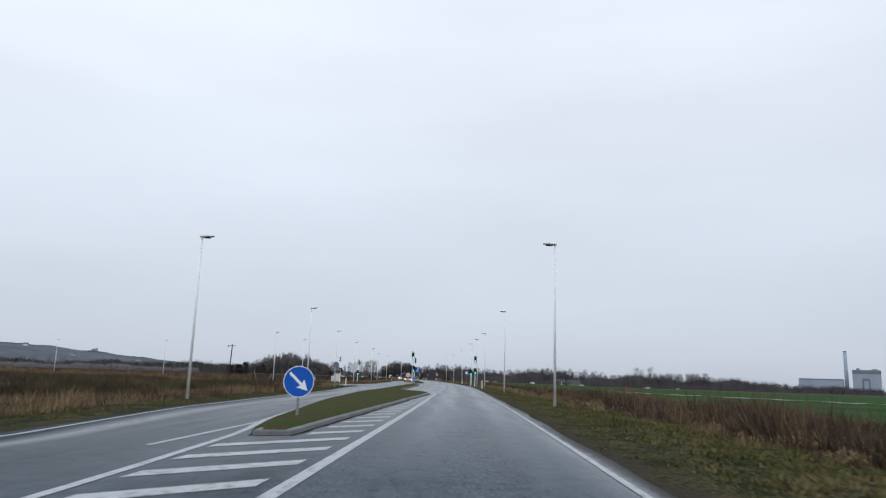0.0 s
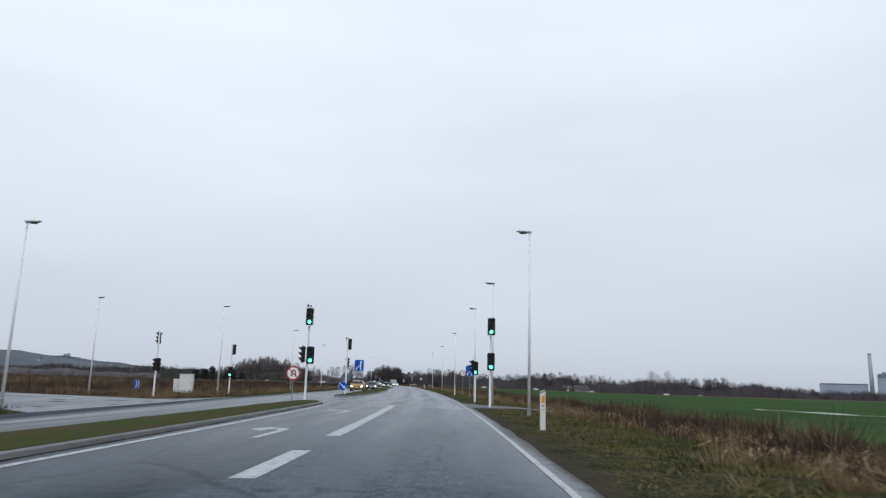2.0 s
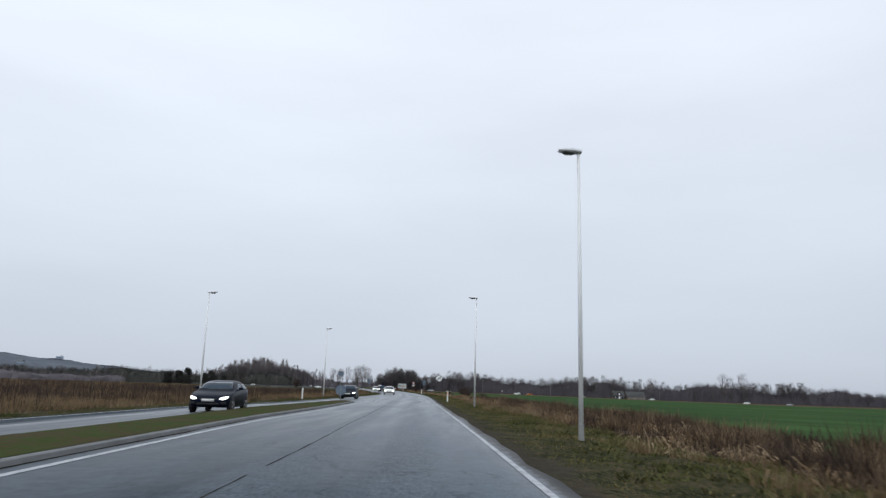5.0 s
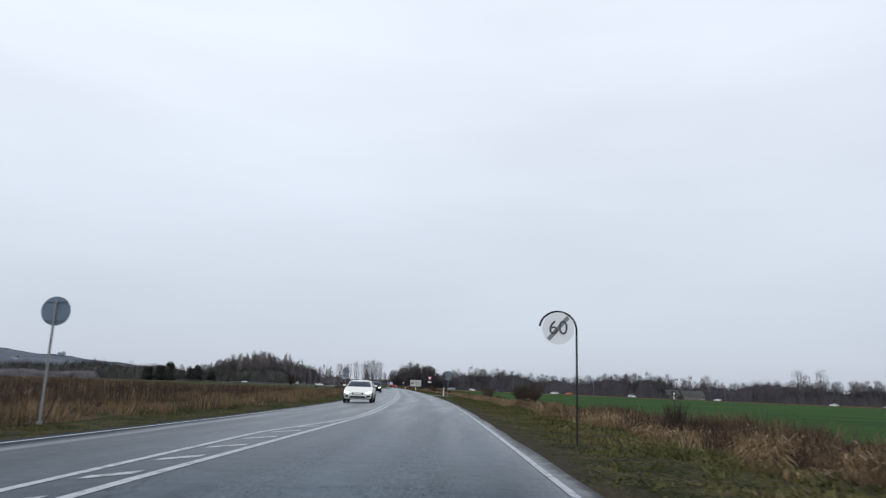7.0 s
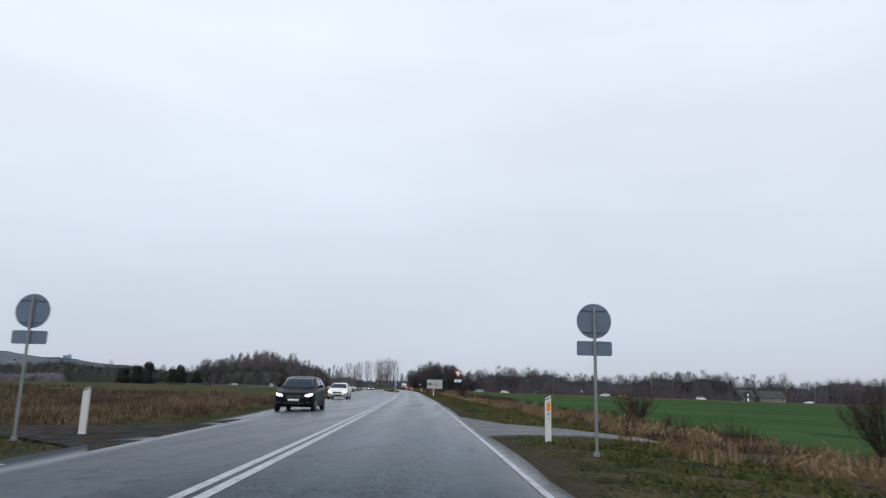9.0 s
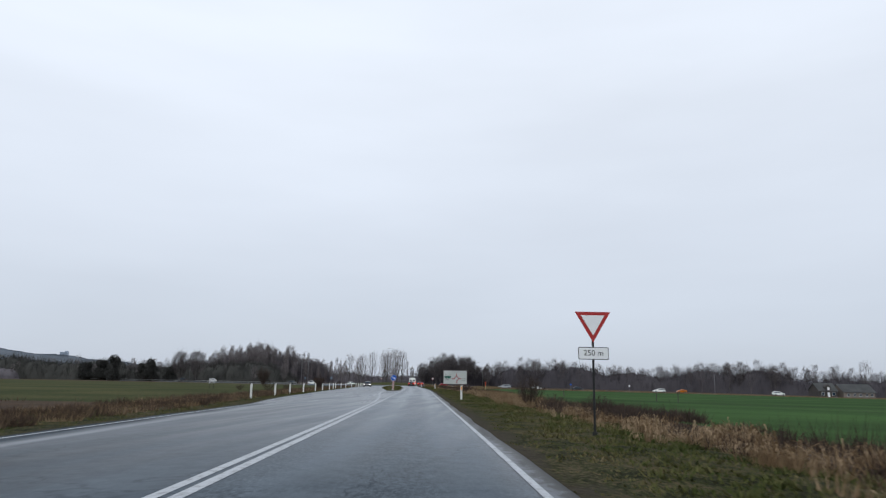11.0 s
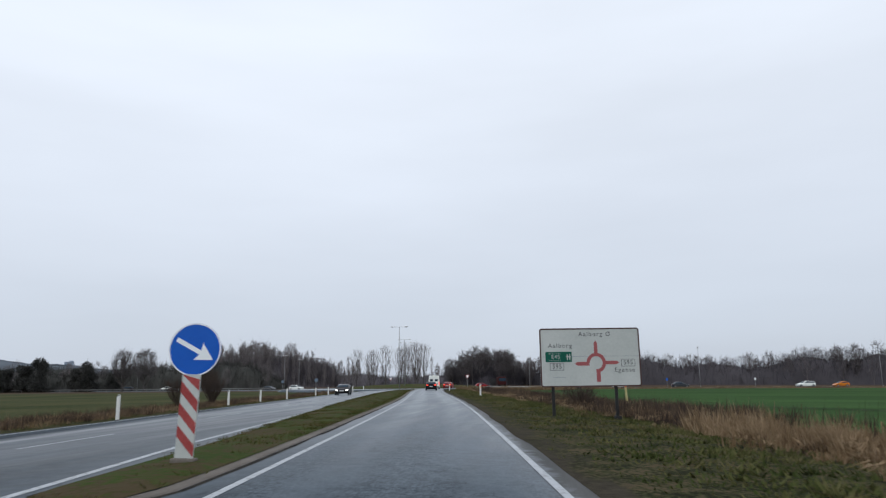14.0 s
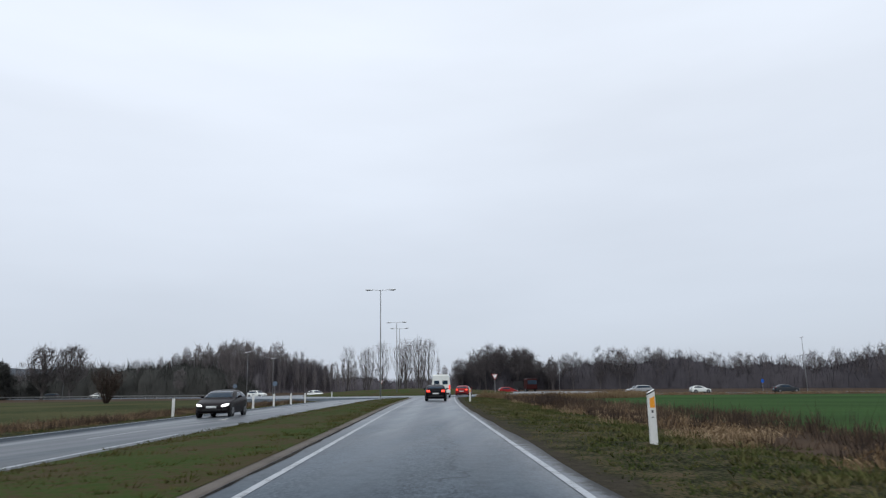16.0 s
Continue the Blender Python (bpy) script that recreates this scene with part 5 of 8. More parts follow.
# ------------------------------------------------------------------ bare trees
def grown(seed, high, wide, low, prim, sec, tips, twigs, girth, limb_w, twig_w, rise=0.30, stems=1):
    """A bare tree: a tapered trunk, limbs that rise into an egg-shaped crown and fork twice, and fine twigs at the ends.
    wide: half the crown's width; low: where the crown begins, as a share of the height."""
    r = np.random.default_rng(seed)
    wv, wf, tv, tf = [], [], [], []
    mid, half = high * (1 + low) / 2, high * (1 - low) / 2

    def sliver(out, faces, a, b, w):
        s = np.cross(b - a, r.normal(0, 1, 3))
        s = s / (np.linalg.norm(s) + 1e-9) * w
        o = len(out)
        out.extend((a - s, a + s, b))
        faces.append((o, o + 1, o + 2))

    def tube(a, b, ra, rb):
        o = len(wv)
        for c, rad in ((a, ra), (b, rb)):
            for k in range(5):
                wv.append(c + rad * np.array([np.cos(1.2566 * k), np.sin(1.2566 * k), 0]))
        for k in range(5):
            q = (k + 1) % 5
            wf.append((o + k, o + q, o + 5 + q))
            wf.append((o + k, o + 5 + q, o + 5 + k))

    def inside_crown(p, most):
        """Draw a point back into the crown."""
        e = np.array([p[0] / wide, p[1] / wide, (p[2] - mid) / half])
        e[2] *= 1.0 if e[2] > 0 else 0.9
        d = np.linalg.norm(e)
        if d > most:
            e *= most / d * r.uniform(0.72, 1.0)
        return np.array([e[0] * wide, e[1] * wide, mid + e[2] * half])

    trunks = []
    for k in range(stems):
        lean = r.normal(0, 0.02 if stems == 1 else 0.09, 2) * high
        bow = r.normal(0, 0.012, (4, 2)) * high
        line = [np.array([lean[0] * t + bow[i, 0] * (t > 0), lean[1] * t + bow[i, 1] * (t > 0), high * t * 0.9]) for i, t in enumerate((0, 0.3, 0.65, 1.0))]
        trunks.append(line)
        g = girth / stems ** 0.4
        for a, b, ra, rb in zip(line, line[1:], (1.0, 0.72, 0.42), (0.72, 0.42, 0.06)):
            tube(a, b, g * ra, g * rb)
    for i in range(prim):
        u = (i + r.uniform(0.2, 0.8)) / prim
        ang = 2.4 * i + r.normal(0, 0.35)
        z = (low + (0.97 - low) * u) * high
        s = np.sqrt(max(0.0, 1 - ((z - mid) / half) ** 2))
        c1 = np.array([np.cos(ang) * wide * 0.62 * s, np.sin(ang) * wide * 0.62 * s, z])
        line = trunks[i % stems]
        zt = np.clip(z - rise * high * (0.35 + 0.65 * s), 0.12 * high, 0.86 * high) / (0.9 * high)
        foot = np.array([np.interp(zt, (0, 0.3, 0.65, 1.0), [p[k] for p in line]) for k in range(3)])
        bend1 = foot * 0.5 + c1 * 0.5 + np.array([0, 0, -0.10 * (z - foot[2])]) + r.normal(0, 0.02, 3) * high
        sliver(wv, wf, foot, bend1 + (bend1 - foot) * 0.35, limb_w)
        sliver(wv, wf, bend1, c1 + (c1 - bend1) * 0.2, limb_w * 0.8)
        for _ in range(sec):
            c2 = inside_crown(c1 + r.normal(0, 1, 3) * np.array([wide, wide, half]) * 0.30 + np.array([0, 0, 0.05 * high]), 0.88)
            a = bend1 + (c1 - bend1) * r.uniform(0.1, 1.0)
            sliver(wv, wf, a, c2, limb_w * 0.5)
            for _ in range(tips):
                c3 = inside_crown(c2 + r.normal(0, 1, 3) * np.array([wide, wide, half]) * 0.17 + np.array([0, 0, 0.04 * high]), r.uniform(0.9, 1.04))
                b = a + (c2 - a) * r.uniform(0.45, 1.0)
                sliver(tv, tf, b, c3, limb_w * 0.26)
                out = c3 - b
                out = out * min(1.0, 0.11 * high / (np.linalg.norm(out) + 1e-9))
                for _ in range(twigs):
                    e = out * 0.45 + r.normal(0, 0.30, 3) * np.linalg.norm(out) + np.array([0, 0, 0.014 * high])
                    f = b + (c3 - b) * r.uniform(0.35, 1.0)
                    sliver(tv, tf, f, f + e, twig_w)
    return np.array(wv), np.array(wf), np.array(tv), np.array(tf)


TREES = {}


for key, args in (("oak_a", (1, 15, 5.0, 0.20, 16, 8, 6, 4, 0.42, 0.20, 0.026, 0.40, 2)), ("oak_b", (2, 14, 4.8, 0.22, 15, 8, 6, 4, 0.40, 0.20, 0.026, 0.42)),
                  ("poplar_a", (3, 20, 4.6, 0.26, 15, 4, 4, 3, 0.28, 0.110, 0.017, 0.42)), ("poplar_b", (4, 18, 4.2, 0.24, 14, 4, 4, 3, 0.24, 0.100, 0.017, 0.40, 2)),
                  ("alder_a", (5, 14, 3.2, 0.16, 14, 7, 6, 4, 0.20, 0.060, 0.018, 0.26, 2)), ("alder_b", (6, 13, 3.4, 0.18, 14, 7, 6, 4, 0.20, 0.060, 0.018, 0.28)),
                  ("far_poplar_a", (13, 20, 1.9, 0.20, 12, 4, 3, 2, 0.15, 0.090, 0.052, 0.14)), ("far_poplar_b", (14, 18, 2.2, 0.22, 12, 4, 3, 2, 0.14, 0.090, 0.052, 0.16)),
                  ("far_poplar_c", (16, 19, 1.7, 0.18, 12, 4, 3, 2, 0.14, 0.090, 0.052, 0.14)), ("far_alder_a", (17, 14, 3.6, 0.24, 8, 5, 4, 2, 0.15, 0.090, 0.052, 0.26)),
                  ("far_alder_b", (18, 13, 4.0, 0.22, 8, 5, 4, 2, 0.15, 0.090, 0.052, 0.28, 2)), ("far_alder_c", (19, 13, 3.0, 0.20, 8, 5, 4, 2, 0.14, 0.090, 0.052, 0.24))):
    wv, wf, tv, tf = grown(*args)
    TREES[key] = (wv, wf, tv, tf, from_arrays("trunk", wv, wf, M_BARK), from_arrays("crown", tv, tf, M_DARKTWIG if key.startswith("oak") else M_HAZY_TWIG))


def plant(kind, x, y, scale, label, group="", turn=0.0, z=None):
    lat = x - float(bend(y))
    zz = float(lie(lat)) - 0.1 if z is None else z
    ob = thing("tree", pose(x, y, zz, 0, 0, turn), label, "tree", group)
    ob.scale = (scale, scale, scale)
    for n, me in (("trunk", TREES[kind][4]), ("crown", TREES[kind][5])):
        c = new(n, me)
        c.parent = ob
    return ob


def woods(name, spots, kinds, label, bush=0, core=5.0, deep=5.0, line=None, seed=1, mat=None, twig=None):
    """A far wood as one mass: bare trees over a dense lumpy thicket. spots: rows of x, y, z, scale; line: the thicket's run."""
    r = np.random.default_rng(seed)
    wv, wf, tv, tf, ow, ot = [], [], [], [], 0, 0
    for x, y, z, s in spots:
        a = TREES[kinds[int(r.integers(len(kinds)))]]
        t = r.uniform(0, 2 * np.pi)
        m = np.array([[np.cos(t), -np.sin(t), 0], [np.sin(t), np.cos(t), 0], [0, 0, 1]]) * s
        o = np.array([x, y, z])
        wv.append(a[0] @ m.T + o)
        wf.append(a[1] + ow)
        ow += len(a[0])
        tv.append(a[2] @ m.T + o)
        tf.append(a[3] + ot)
        ot += len(a[2])
    v = np.concatenate(wv + tv)
    f = np.concatenate(wf + [q + ow for q in tf])
    mats = np.concatenate([np.zeros(sum(len(q) for q in wf), int), np.ones(sum(len(q) for q in tf), int)])
    p = np.array(line, float)
    seg = np.hypot(*np.diff(p, axis=0).T)
    cum = np.concatenate([[0], np.cumsum(seg)])
    t = np.arange(0, cum[-1], 2.0)
    c = np.stack([np.interp(t, cum, p[:, 0]), np.interp(t, cum, p[:, 1])], -1)
    g = np.gradient(c, axis=0)
    g /= np.linalg.norm(g, axis=1)[:, None]
    side = np.stack([-g[:, 1], g[:, 0]], -1)
    n = len(t)
    ends = np.clip(np.minimum(t, t[-1] - t) / (core * 2.2), 0.0, 1) ** 0.5
    swell = (0.82 + 0.16 * np.sin(t / 17 + seed) + 0.10 * np.sin(t / 6.1 + 2 * seed)) * np.interp(c[:, 0], [300, 420], [1.0, 0.5])
    ring = []
    for off, up in ((-1, 0.0), (-0.9, 0.55), (-0.5, 0.92), (0, 1.0), (0.5, 0.92), (0.9, 0.55), (1, 0.0)):
        q = c + side * (off * deep * (0.02 + 0.98 * ends))[:, None] + r.normal(0, 0.6, (n, 2)) * ends[:, None]
        z = lie(q[:, 0] - bend(q[:, 1])) - 0.3 + core * up * ends * swell * r.uniform(0.86, 1.14, n)
        ring.append(np.concatenate([q, z[:, None]], 1))
    ring = np.stack(ring, 1)
    k = ring.shape[1]
    i, j = np.meshgrid(np.arange(n - 1), np.arange(k - 1), indexing="ij")
    a = (i * k + j).ravel() + len(v)
    tri = np.concatenate([np.stack([a, a + 1, a + k + 1], 1), np.stack([a, a + k + 1, a + k], 1)])
    v = np.concatenate([v, ring.reshape(-1, 3)])
    f = np.concatenate([f, tri])
    mats = np.concatenate([mats, np.full(len(tri), 2)])
    # brushwood on the thicket's outside: thin upright sprays
    m = int(bush)
    i, j = r.integers(0, n - 1, m), r.integers(0, k - 1, m)
    fu, ft = r.uniform(0, 1, (m, 1)), r.uniform(0, 1, (m, 1))
    b = (ring[i, j] * (1 - fu) + ring[i + 1, j] * fu) * (1 - ft) + (ring[i, j + 1] * (1 - fu) + ring[i + 1, j + 1] * fu) * ft
    b[:, 2] -= 0.4
    hh = core * r.uniform(0.12, 0.48, m)
    wd = r.uniform(0.04, 0.14, m)
    ang = r.uniform(0, np.pi, m)
    dx = np.stack([np.cos(ang) * wd, np.sin(ang) * wd, 0 * wd], -1)
    top = b + np.stack([r.normal(0, 0.25, m) * hh, r.normal(0, 0.25, m) * hh, hh], -1)
    tri = np.stack([b - dx, b + dx, top], 1).reshape(-1, 3)
    f = np.concatenate([f, np.arange(len(tri)).reshape(-1, 3) + len(v)])
    v = np.concatenate([v, tri])
    mats = np.concatenate([mats, np.full(m, 2)])
    me = from_arrays(name, v, f, [twig or M_HAZY_TWIG, twig or M_HAZY_TWIG, mat or M_HAZY_SCRUB], mats)
    return tagged(new(name, me), label, "woodland", kind="stuff")


def line_spots(r, pts, n, across, s0, s1, dz=0.0, thin=None):
    """Places for n trees along a line. thin: an x past which they grow smaller, to that share."""
    p = np.array(pts, float)
    seg = np.hypot(*np.diff(p, axis=0).T)
    cum = np.concatenate([[0], np.cumsum(seg)])
    t = np.sort(r.uniform(0, cum[-1], n))
    x = np.interp(t, cum, p[:, 0]) + r.normal(0, across, n)
    y = np.interp(t, cum, p[:, 1]) + r.normal(0, across, n)
    z = lie(x - bend(y)) - 0.2 + dz
    small = 0.50 + 0.50 * np.clip(np.minimum(t, cum[-1] - t) / 40, 0, 1) ** 0.7
    if thin:
        small = small * np.interp(x, [thin[0], thin[0] + 120], [1.0, thin[1]])
    return np.stack([x, y, z, r.uniform(s0, s1, n) * small * (0.9 + 0.1 * np.sin(t / 23))], -1)


r = np.random.default_rng(5)
L_POPLAR = [(-226, 848), (-205, 860), (-150, 862), (-128, 852)]
L_KNOLL = [(-66, 852), (-44, 838), (-24, 850)]
L_FAR = [(-40, 868), (60, 835), (150, 815), (260, 800), (420, 790), (640, 800)]
L_BELT = [(-190, 900), (-110, 900), (-60, 885), (-10, 900)]
L_LEFT = [(-560, 640), (-420, 690), (-330, 722), (-240, 735), (-175, 745)]
L_SCRUB = [(-520, 380), (-400, 480), (-300, 590), (-230, 700)]
woods("poplar_wood", line_spots(r, L_POPLAR, 330, 6, 1.06, 1.44), ("far_poplar_a", "far_poplar_b", "far_poplar_c"),
      "dense dark bare poplar wood behind the field", 24000, 17.0, 10, L_POPLAR, 2)
woods("wood_knoll", line_spots(r, L_KNOLL, 150, 4, 1.45, 1.85), ("far_alder_a", "far_alder_b", "far_alder_c"), "rounded clump of dark bare trees",
      20000, 15.5, 8, L_KNOLL, 3, M_BELT, M_DARKTWIG)
woods("far_wood_line", line_spots(r, L_FAR, 470, 5, 1.08, 1.48, thin=(300, 0.5)), ("far_alder_a", "far_alder_b", "far_alder_c"), "long belt of bare winter trees behind the fields",
      24000, 13.0, 7, L_FAR, 4, M_BELT, M_DARKTWIG)
woods("poplar_belt", line_spots(r, L_BELT, 95, 7, 0.7, 1.15), ("far_poplar_b", "far_alder_c", "far_poplar_c", "far_alder_a"), "thin belt of bare poplars", 16000, 7.0, 6, L_BELT, 5)
woods("left_wood", line_spots(r, L_LEFT, 170, 7, 0.5, 0.95), ("far_alder_a", "far_alder_b"), "belt of dark bushes and bare trees", 14000, 8.6, 7, L_LEFT, 6, M_EVER)
woods("scrub_belt", line_spots(r, L_SCRUB, 60, 8, 0.35, 0.55), ("far_alder_a", "far_alder_b"), "low dark scrub at the far side of the waste land",
      16000, 5.4, 7, L_SCRUB, 7)
L_HEDGE = [(-340, 668), (-240, 690), (-185, 704), (-112, 724)]
woods("hedge_thicket", line_spots(r, L_HEDGE, 90, 4, 0.60, 0.85), ("far_alder_a", "far_alder_b"), "dark thicket under the trees behind the crossing road",
      16000, 9.0, 5, L_HEDGE, 8, M_EVER)
for x, y, k, s in ((-96, 762, "poplar_a", 0.85), (-90, 768, "poplar_b", 0.95), (-83, 760, "poplar_a", 0.92), (-79, 770, "poplar_b", 1.0),
                   (-76, 764, "poplar_a", 0.98), (-71, 768, "poplar_b", 1.02), (-67.5, 763, "poplar_a", 0.95), (-93, 775, "poplar_b", 0.9), (-73, 776, "poplar_a", 1.04), (-78, 778, "poplar_b", 1.0)):
    plant(k, x, y, s, "tall slender bare poplar beyond the roundabout", "poplars at the roundabout", turn=x * 37)
for x, y, k, s in ((-154.6, 685.5, "oak_b", 1.0), (-148.0, 687, "oak_a", 0.95), (-182, 705, "alder_b", 0.8), (-116, 712, "alder_a", 0.7), (-128, 705, "alder_b", 0.62)):
    plant(k, x, y, s, "bare broad-crowned tree behind the crossing road", "trees behind the left arm", turn=x * 53)
for x, y, s in ((192, 686, 1.08), (198.5, 690, 1.06), (207, 688, 1.12), (150, 720, 0.95)):
    plant("poplar_a" if s > 1.07 else "poplar_b", x, y, s, "tall bare tree rising over the far wood", "tall trees by the far road", turn=x * 41)


def evergreen(x, y, high, wide, seed):
    """A dark evergreen tree: a short trunk under uneven lobes of leaf sprays."""
    r = np.random.default_rng(seed)
    ob = thing("tree", pose(x, y, float(lie(x - float(bend(y)))) - 0.1), "dark dense evergreen tree behind the crossing road", "tree", "evergreen trees")
    bm = bmesh.new()
    rod(bm, (0, 0, -0.2), (0.2, 0, high * 0.7), 0.26, 0.08, 8)
    part("trunk", bm, M_BARK, ob)
    tri = []
    for _ in range(22):
        t = r.uniform(0.08, 0.90)
        span = wide * (1 - 0.62 * t) * r.uniform(0.2, 0.75)
        a = r.uniform(0, 2 * np.pi)
        c = np.array([np.cos(a) * span, np.sin(a) * span, high * t])
        size = np.array([wide, wide, high * 0.30]) * r.uniform(0.26, 0.46)
        d = r.normal(0, 1, (330, 3))
        d /= np.linalg.norm(d, axis=1)[:, None]
        q = c + d * size * r.uniform(0.5, 1.0, (330, 1))
        q[:, 2] = np.maximum(q[:, 2], 0.2)
        e = (d * 0.6 + r.normal(0, 0.5, (330, 3)) + np.array([0, 0, 0.25])) * 0.62
        w = np.cross(e, r.normal(0, 1, (330, 3)))
        w *= 0.13 / (np.linalg.norm(w, axis=1)[:, None] + 1e-9)
        tri.append(np.stack([q - w, q + w, q + e], 1))
    v = np.concatenate(tri).reshape(-1, 3)
    c = new("crown", from_arrays("crown", v, np.arange(len(v)).reshape(-1, 3), M_EVER))
    c.parent = ob


for k, (x, y, high, wide) in enumerate(((-171, 691.5, 10.6, 4.0), (-176.5, 694, 8.2, 4.4), (-189, 691, 11.6, 4.6), (-195.5, 693, 9.6, 4.6), (-164, 696, 6.6, 3.8), (-204, 694, 8.2, 4.6))):
    evergreen(x, y, high, wide, 300 + k)


# ------------------------------------------------------------------ bushes by the road
def bare_bush(lat, y, high, wide, seed, label, stems=22, twigs=26):
    """A bare bush: stems that fan out from the foot, each with forked twigs all along."""
    r = np.random.default_rng(seed)
    v, f = [], []

    def blade(a, b, w):
        s = np.cross(b - a, r.normal(0, 1, 3))
        s = s / (np.linalg.norm(s) + 1e-9) * w
        o = len(v)
        v.extend((a - s, a + s, b))
        f.append((o, o + 1, o + 2))

    thick = max(1.1, high / 2.0)
    for i in range(stems):
        ang, lean = 2.4 * i + r.normal(0, 0.4), np.sqrt((i + 0.5) / stems)
        top = np.array([np.cos(ang) * lean * wide, np.sin(ang) * lean * wide, high * r.uniform(0.72, 1.0) * (1.0 - 0.30 * lean)])
        foot = np.array([np.cos(ang), np.sin(ang), 0]) * r.uniform(0.02, 0.14) * wide
        mid = foot * 0.45 + top * 0.55 + np.array([np.cos(ang), np.sin(ang), 0]) * r.uniform(-0.02, 0.14) * wide + r.normal(0, 0.02, 3) * high
        blade(foot, mid + (mid - foot) * 0.3, 0.019 * thick)
        blade(mid, top, 0.012 * thick)
        for _ in range(twigs):
            u = r.uniform(0.12, 1.0) ** 0.8
            q = foot + (mid - foot) * u * 2 if u < 0.5 else mid + (top - mid) * (u - 0.5) * 2
            out = r.normal(0, 0.55, 3) + np.array([q[0] / wide * 0.5, q[1] / wide * 0.5, 0.85])
            e = q + out * high * r.uniform(0.05, 0.15) * (1.15 - 0.6 * u)
            if e[2] > 0.05:
                blade(q, e, 0.0075 * thick)
                for _ in range(2):
                    g = q + (e - q) * r.uniform(0.4, 1.0)
                    blade(g, g + (out * 0.5 + r.normal(0, 0.4, 3)) * high * 0.07, 0.0055 * thick)
    ob = thing("bush", stand(lat, y, 0, -0.05), label, "bush", "roadside bushes")
    c = new("crown", from_arrays("crown", np.array(v), np.array(f), M_BUSH))
    c.parent = ob


for k, (la, y, h, w) in enumerate(((9.4, 287, 1.5, 0.5), (9.9, 289, 1.3, 0.45), (13.1, 349, 2.2, 1.1), (12.9, 339.6, 2.9, 1.7), (12.3, 341.5, 2.4, 1.4), (12.6, 337.5, 1.9, 1.1), (11.6, 366, 1.9, 1.2), (7.4, 432.2, 2.2, 1.06),
                                   (8.6, 430.5, 1.1, 0.9), (9.6, 424, 1.2, 0.9), (8.6, 476, 1.1, 0.9), (9.2, 515.3, 1.5, 1.15), (9.9, 517, 1.35, 0.95), (7.9, 570, 1.2, 0.9),
                                   (8.8, 576, 1.3, 1.0), (-17, 85, 1.0, 1.2), (-18.5, 88, 1.1, 1.1), (-27, 490, 1.0, 0.9),
                                   (-18.6, 519, 2.6, 1.1), (-20.0, 531, 3.0, 1.2), (-19.4, 475, 1.7, 1.0), (-19.8, 491, 1.2, 0.8), (-51, 620, 6.4, 2.5), (10.0, 57, 1.2, 0.8), (10.4, 59, 1.1, 0.7))):
    bare_bush(la, y, h, w, 100 + k, "bare dark-twigged bush on the rough field edge", 24 if w < 1.05 else 60, 14 if w < 0.6 else 26)


# ------------------------------------------------------------------ far hill
def build_hill():
    az = np.radians(np.linspace(10, 62, 53))
    ridge = np.interp(np.degrees(az), [10, 14, 18, 22, 26, 30, 34, 40, 50, 60, 75], [0, 2, 9, 16, 25, 34, 42, 48, 51, 46, 36])
    rr = np.random.default_rng(9)
    v = []
    dist = np.array([780, 900, 1020, 1140, 1260, 1360, 1480, 1800])
    prof = np.array([0, 0.08, 0.30, 0.62, 0.90, 1.0, 0.85, 0.2])
    for d, p in zip(dist, prof):
        z = ridge * p * (1 + 0.03 * rr.normal(0, 1, len(az))) - 1.5
        v.append(np.stack([-d * np.sin(az), 200 + d * np.cos(az), z], -1))
    v = np.stack(v, 0)
    n = len(az)
    i, c = np.meshgrid(np.arange(len(dist) - 1), np.arange(n - 1), indexing="ij")
    a = (i * n + c).ravel()
    hill = thing("hill", Matrix(), "low wooded hill with scattered houses on the skyline", "hill", kind="structure")
    ob = new("slope", from_arrays("slope", v.reshape(-1, 3), np.stack([a, a + 1, a + n + 1, a + n], 1), M_HAZY_HILL, smooth=True))
    ob.parent = hill
    # tree cover: uneven crowns along the ridge, each a small lumpy cap
    m = 2200
    t, u = rr.uniform(0, n - 1.001, m), rr.uniform(4.6, 5.3, m)
    i, j = u.astype(int), t.astype(int)
    fu, ft = (u - i)[:, None], (t - j)[:, None]
    base = (v[i, j] * (1 - fu) + v[i + 1, j] * fu) * (1 - ft) + (v[i, j + 1] * (1 - fu) + v[i + 1, j + 1] * fu) * ft
    hh, wd = rr.uniform(0.4, 1.5, m), rr.uniform(3.5, 8.0, m)
    ring = []
    for level, spread in ((-0.3, 1.0), (0.6, 0.8)):
        for k in range(6):
            a = 2 * np.pi * k / 6 + rr.uniform(0, 1, m)
            q = spread * wd * rr.uniform(0.65, 1.2, m)
            ring.append(base + np.stack([np.cos(a) * q, np.sin(a) * q, hh * level * rr.uniform(0.85, 1.15, m)], -1))
    ring.append(base + np.stack([0 * hh, 0 * hh, hh], -1))
    cap = np.stack(ring, 1)
    tri = [(k, (k + 1) % 6, 6 + (k + 1) % 6) for k in range(6)] + [(k, 6 + (k + 1) % 6, 6 + k) for k in range(6)]
    tri += [(6 + k, 6 + (k + 1) % 6, 12) for k in range(6)]
    f = (np.array(tri)[None] + 13 * np.arange(m)[:, None, None]).reshape(-1, 3)
    cov = new("tree_cover", from_arrays("tree_cover", cap.reshape(-1, 3), f, M_HAZY_HILL, smooth=True))
    cov.parent = hill
    return v


HILL_V = build_hill()


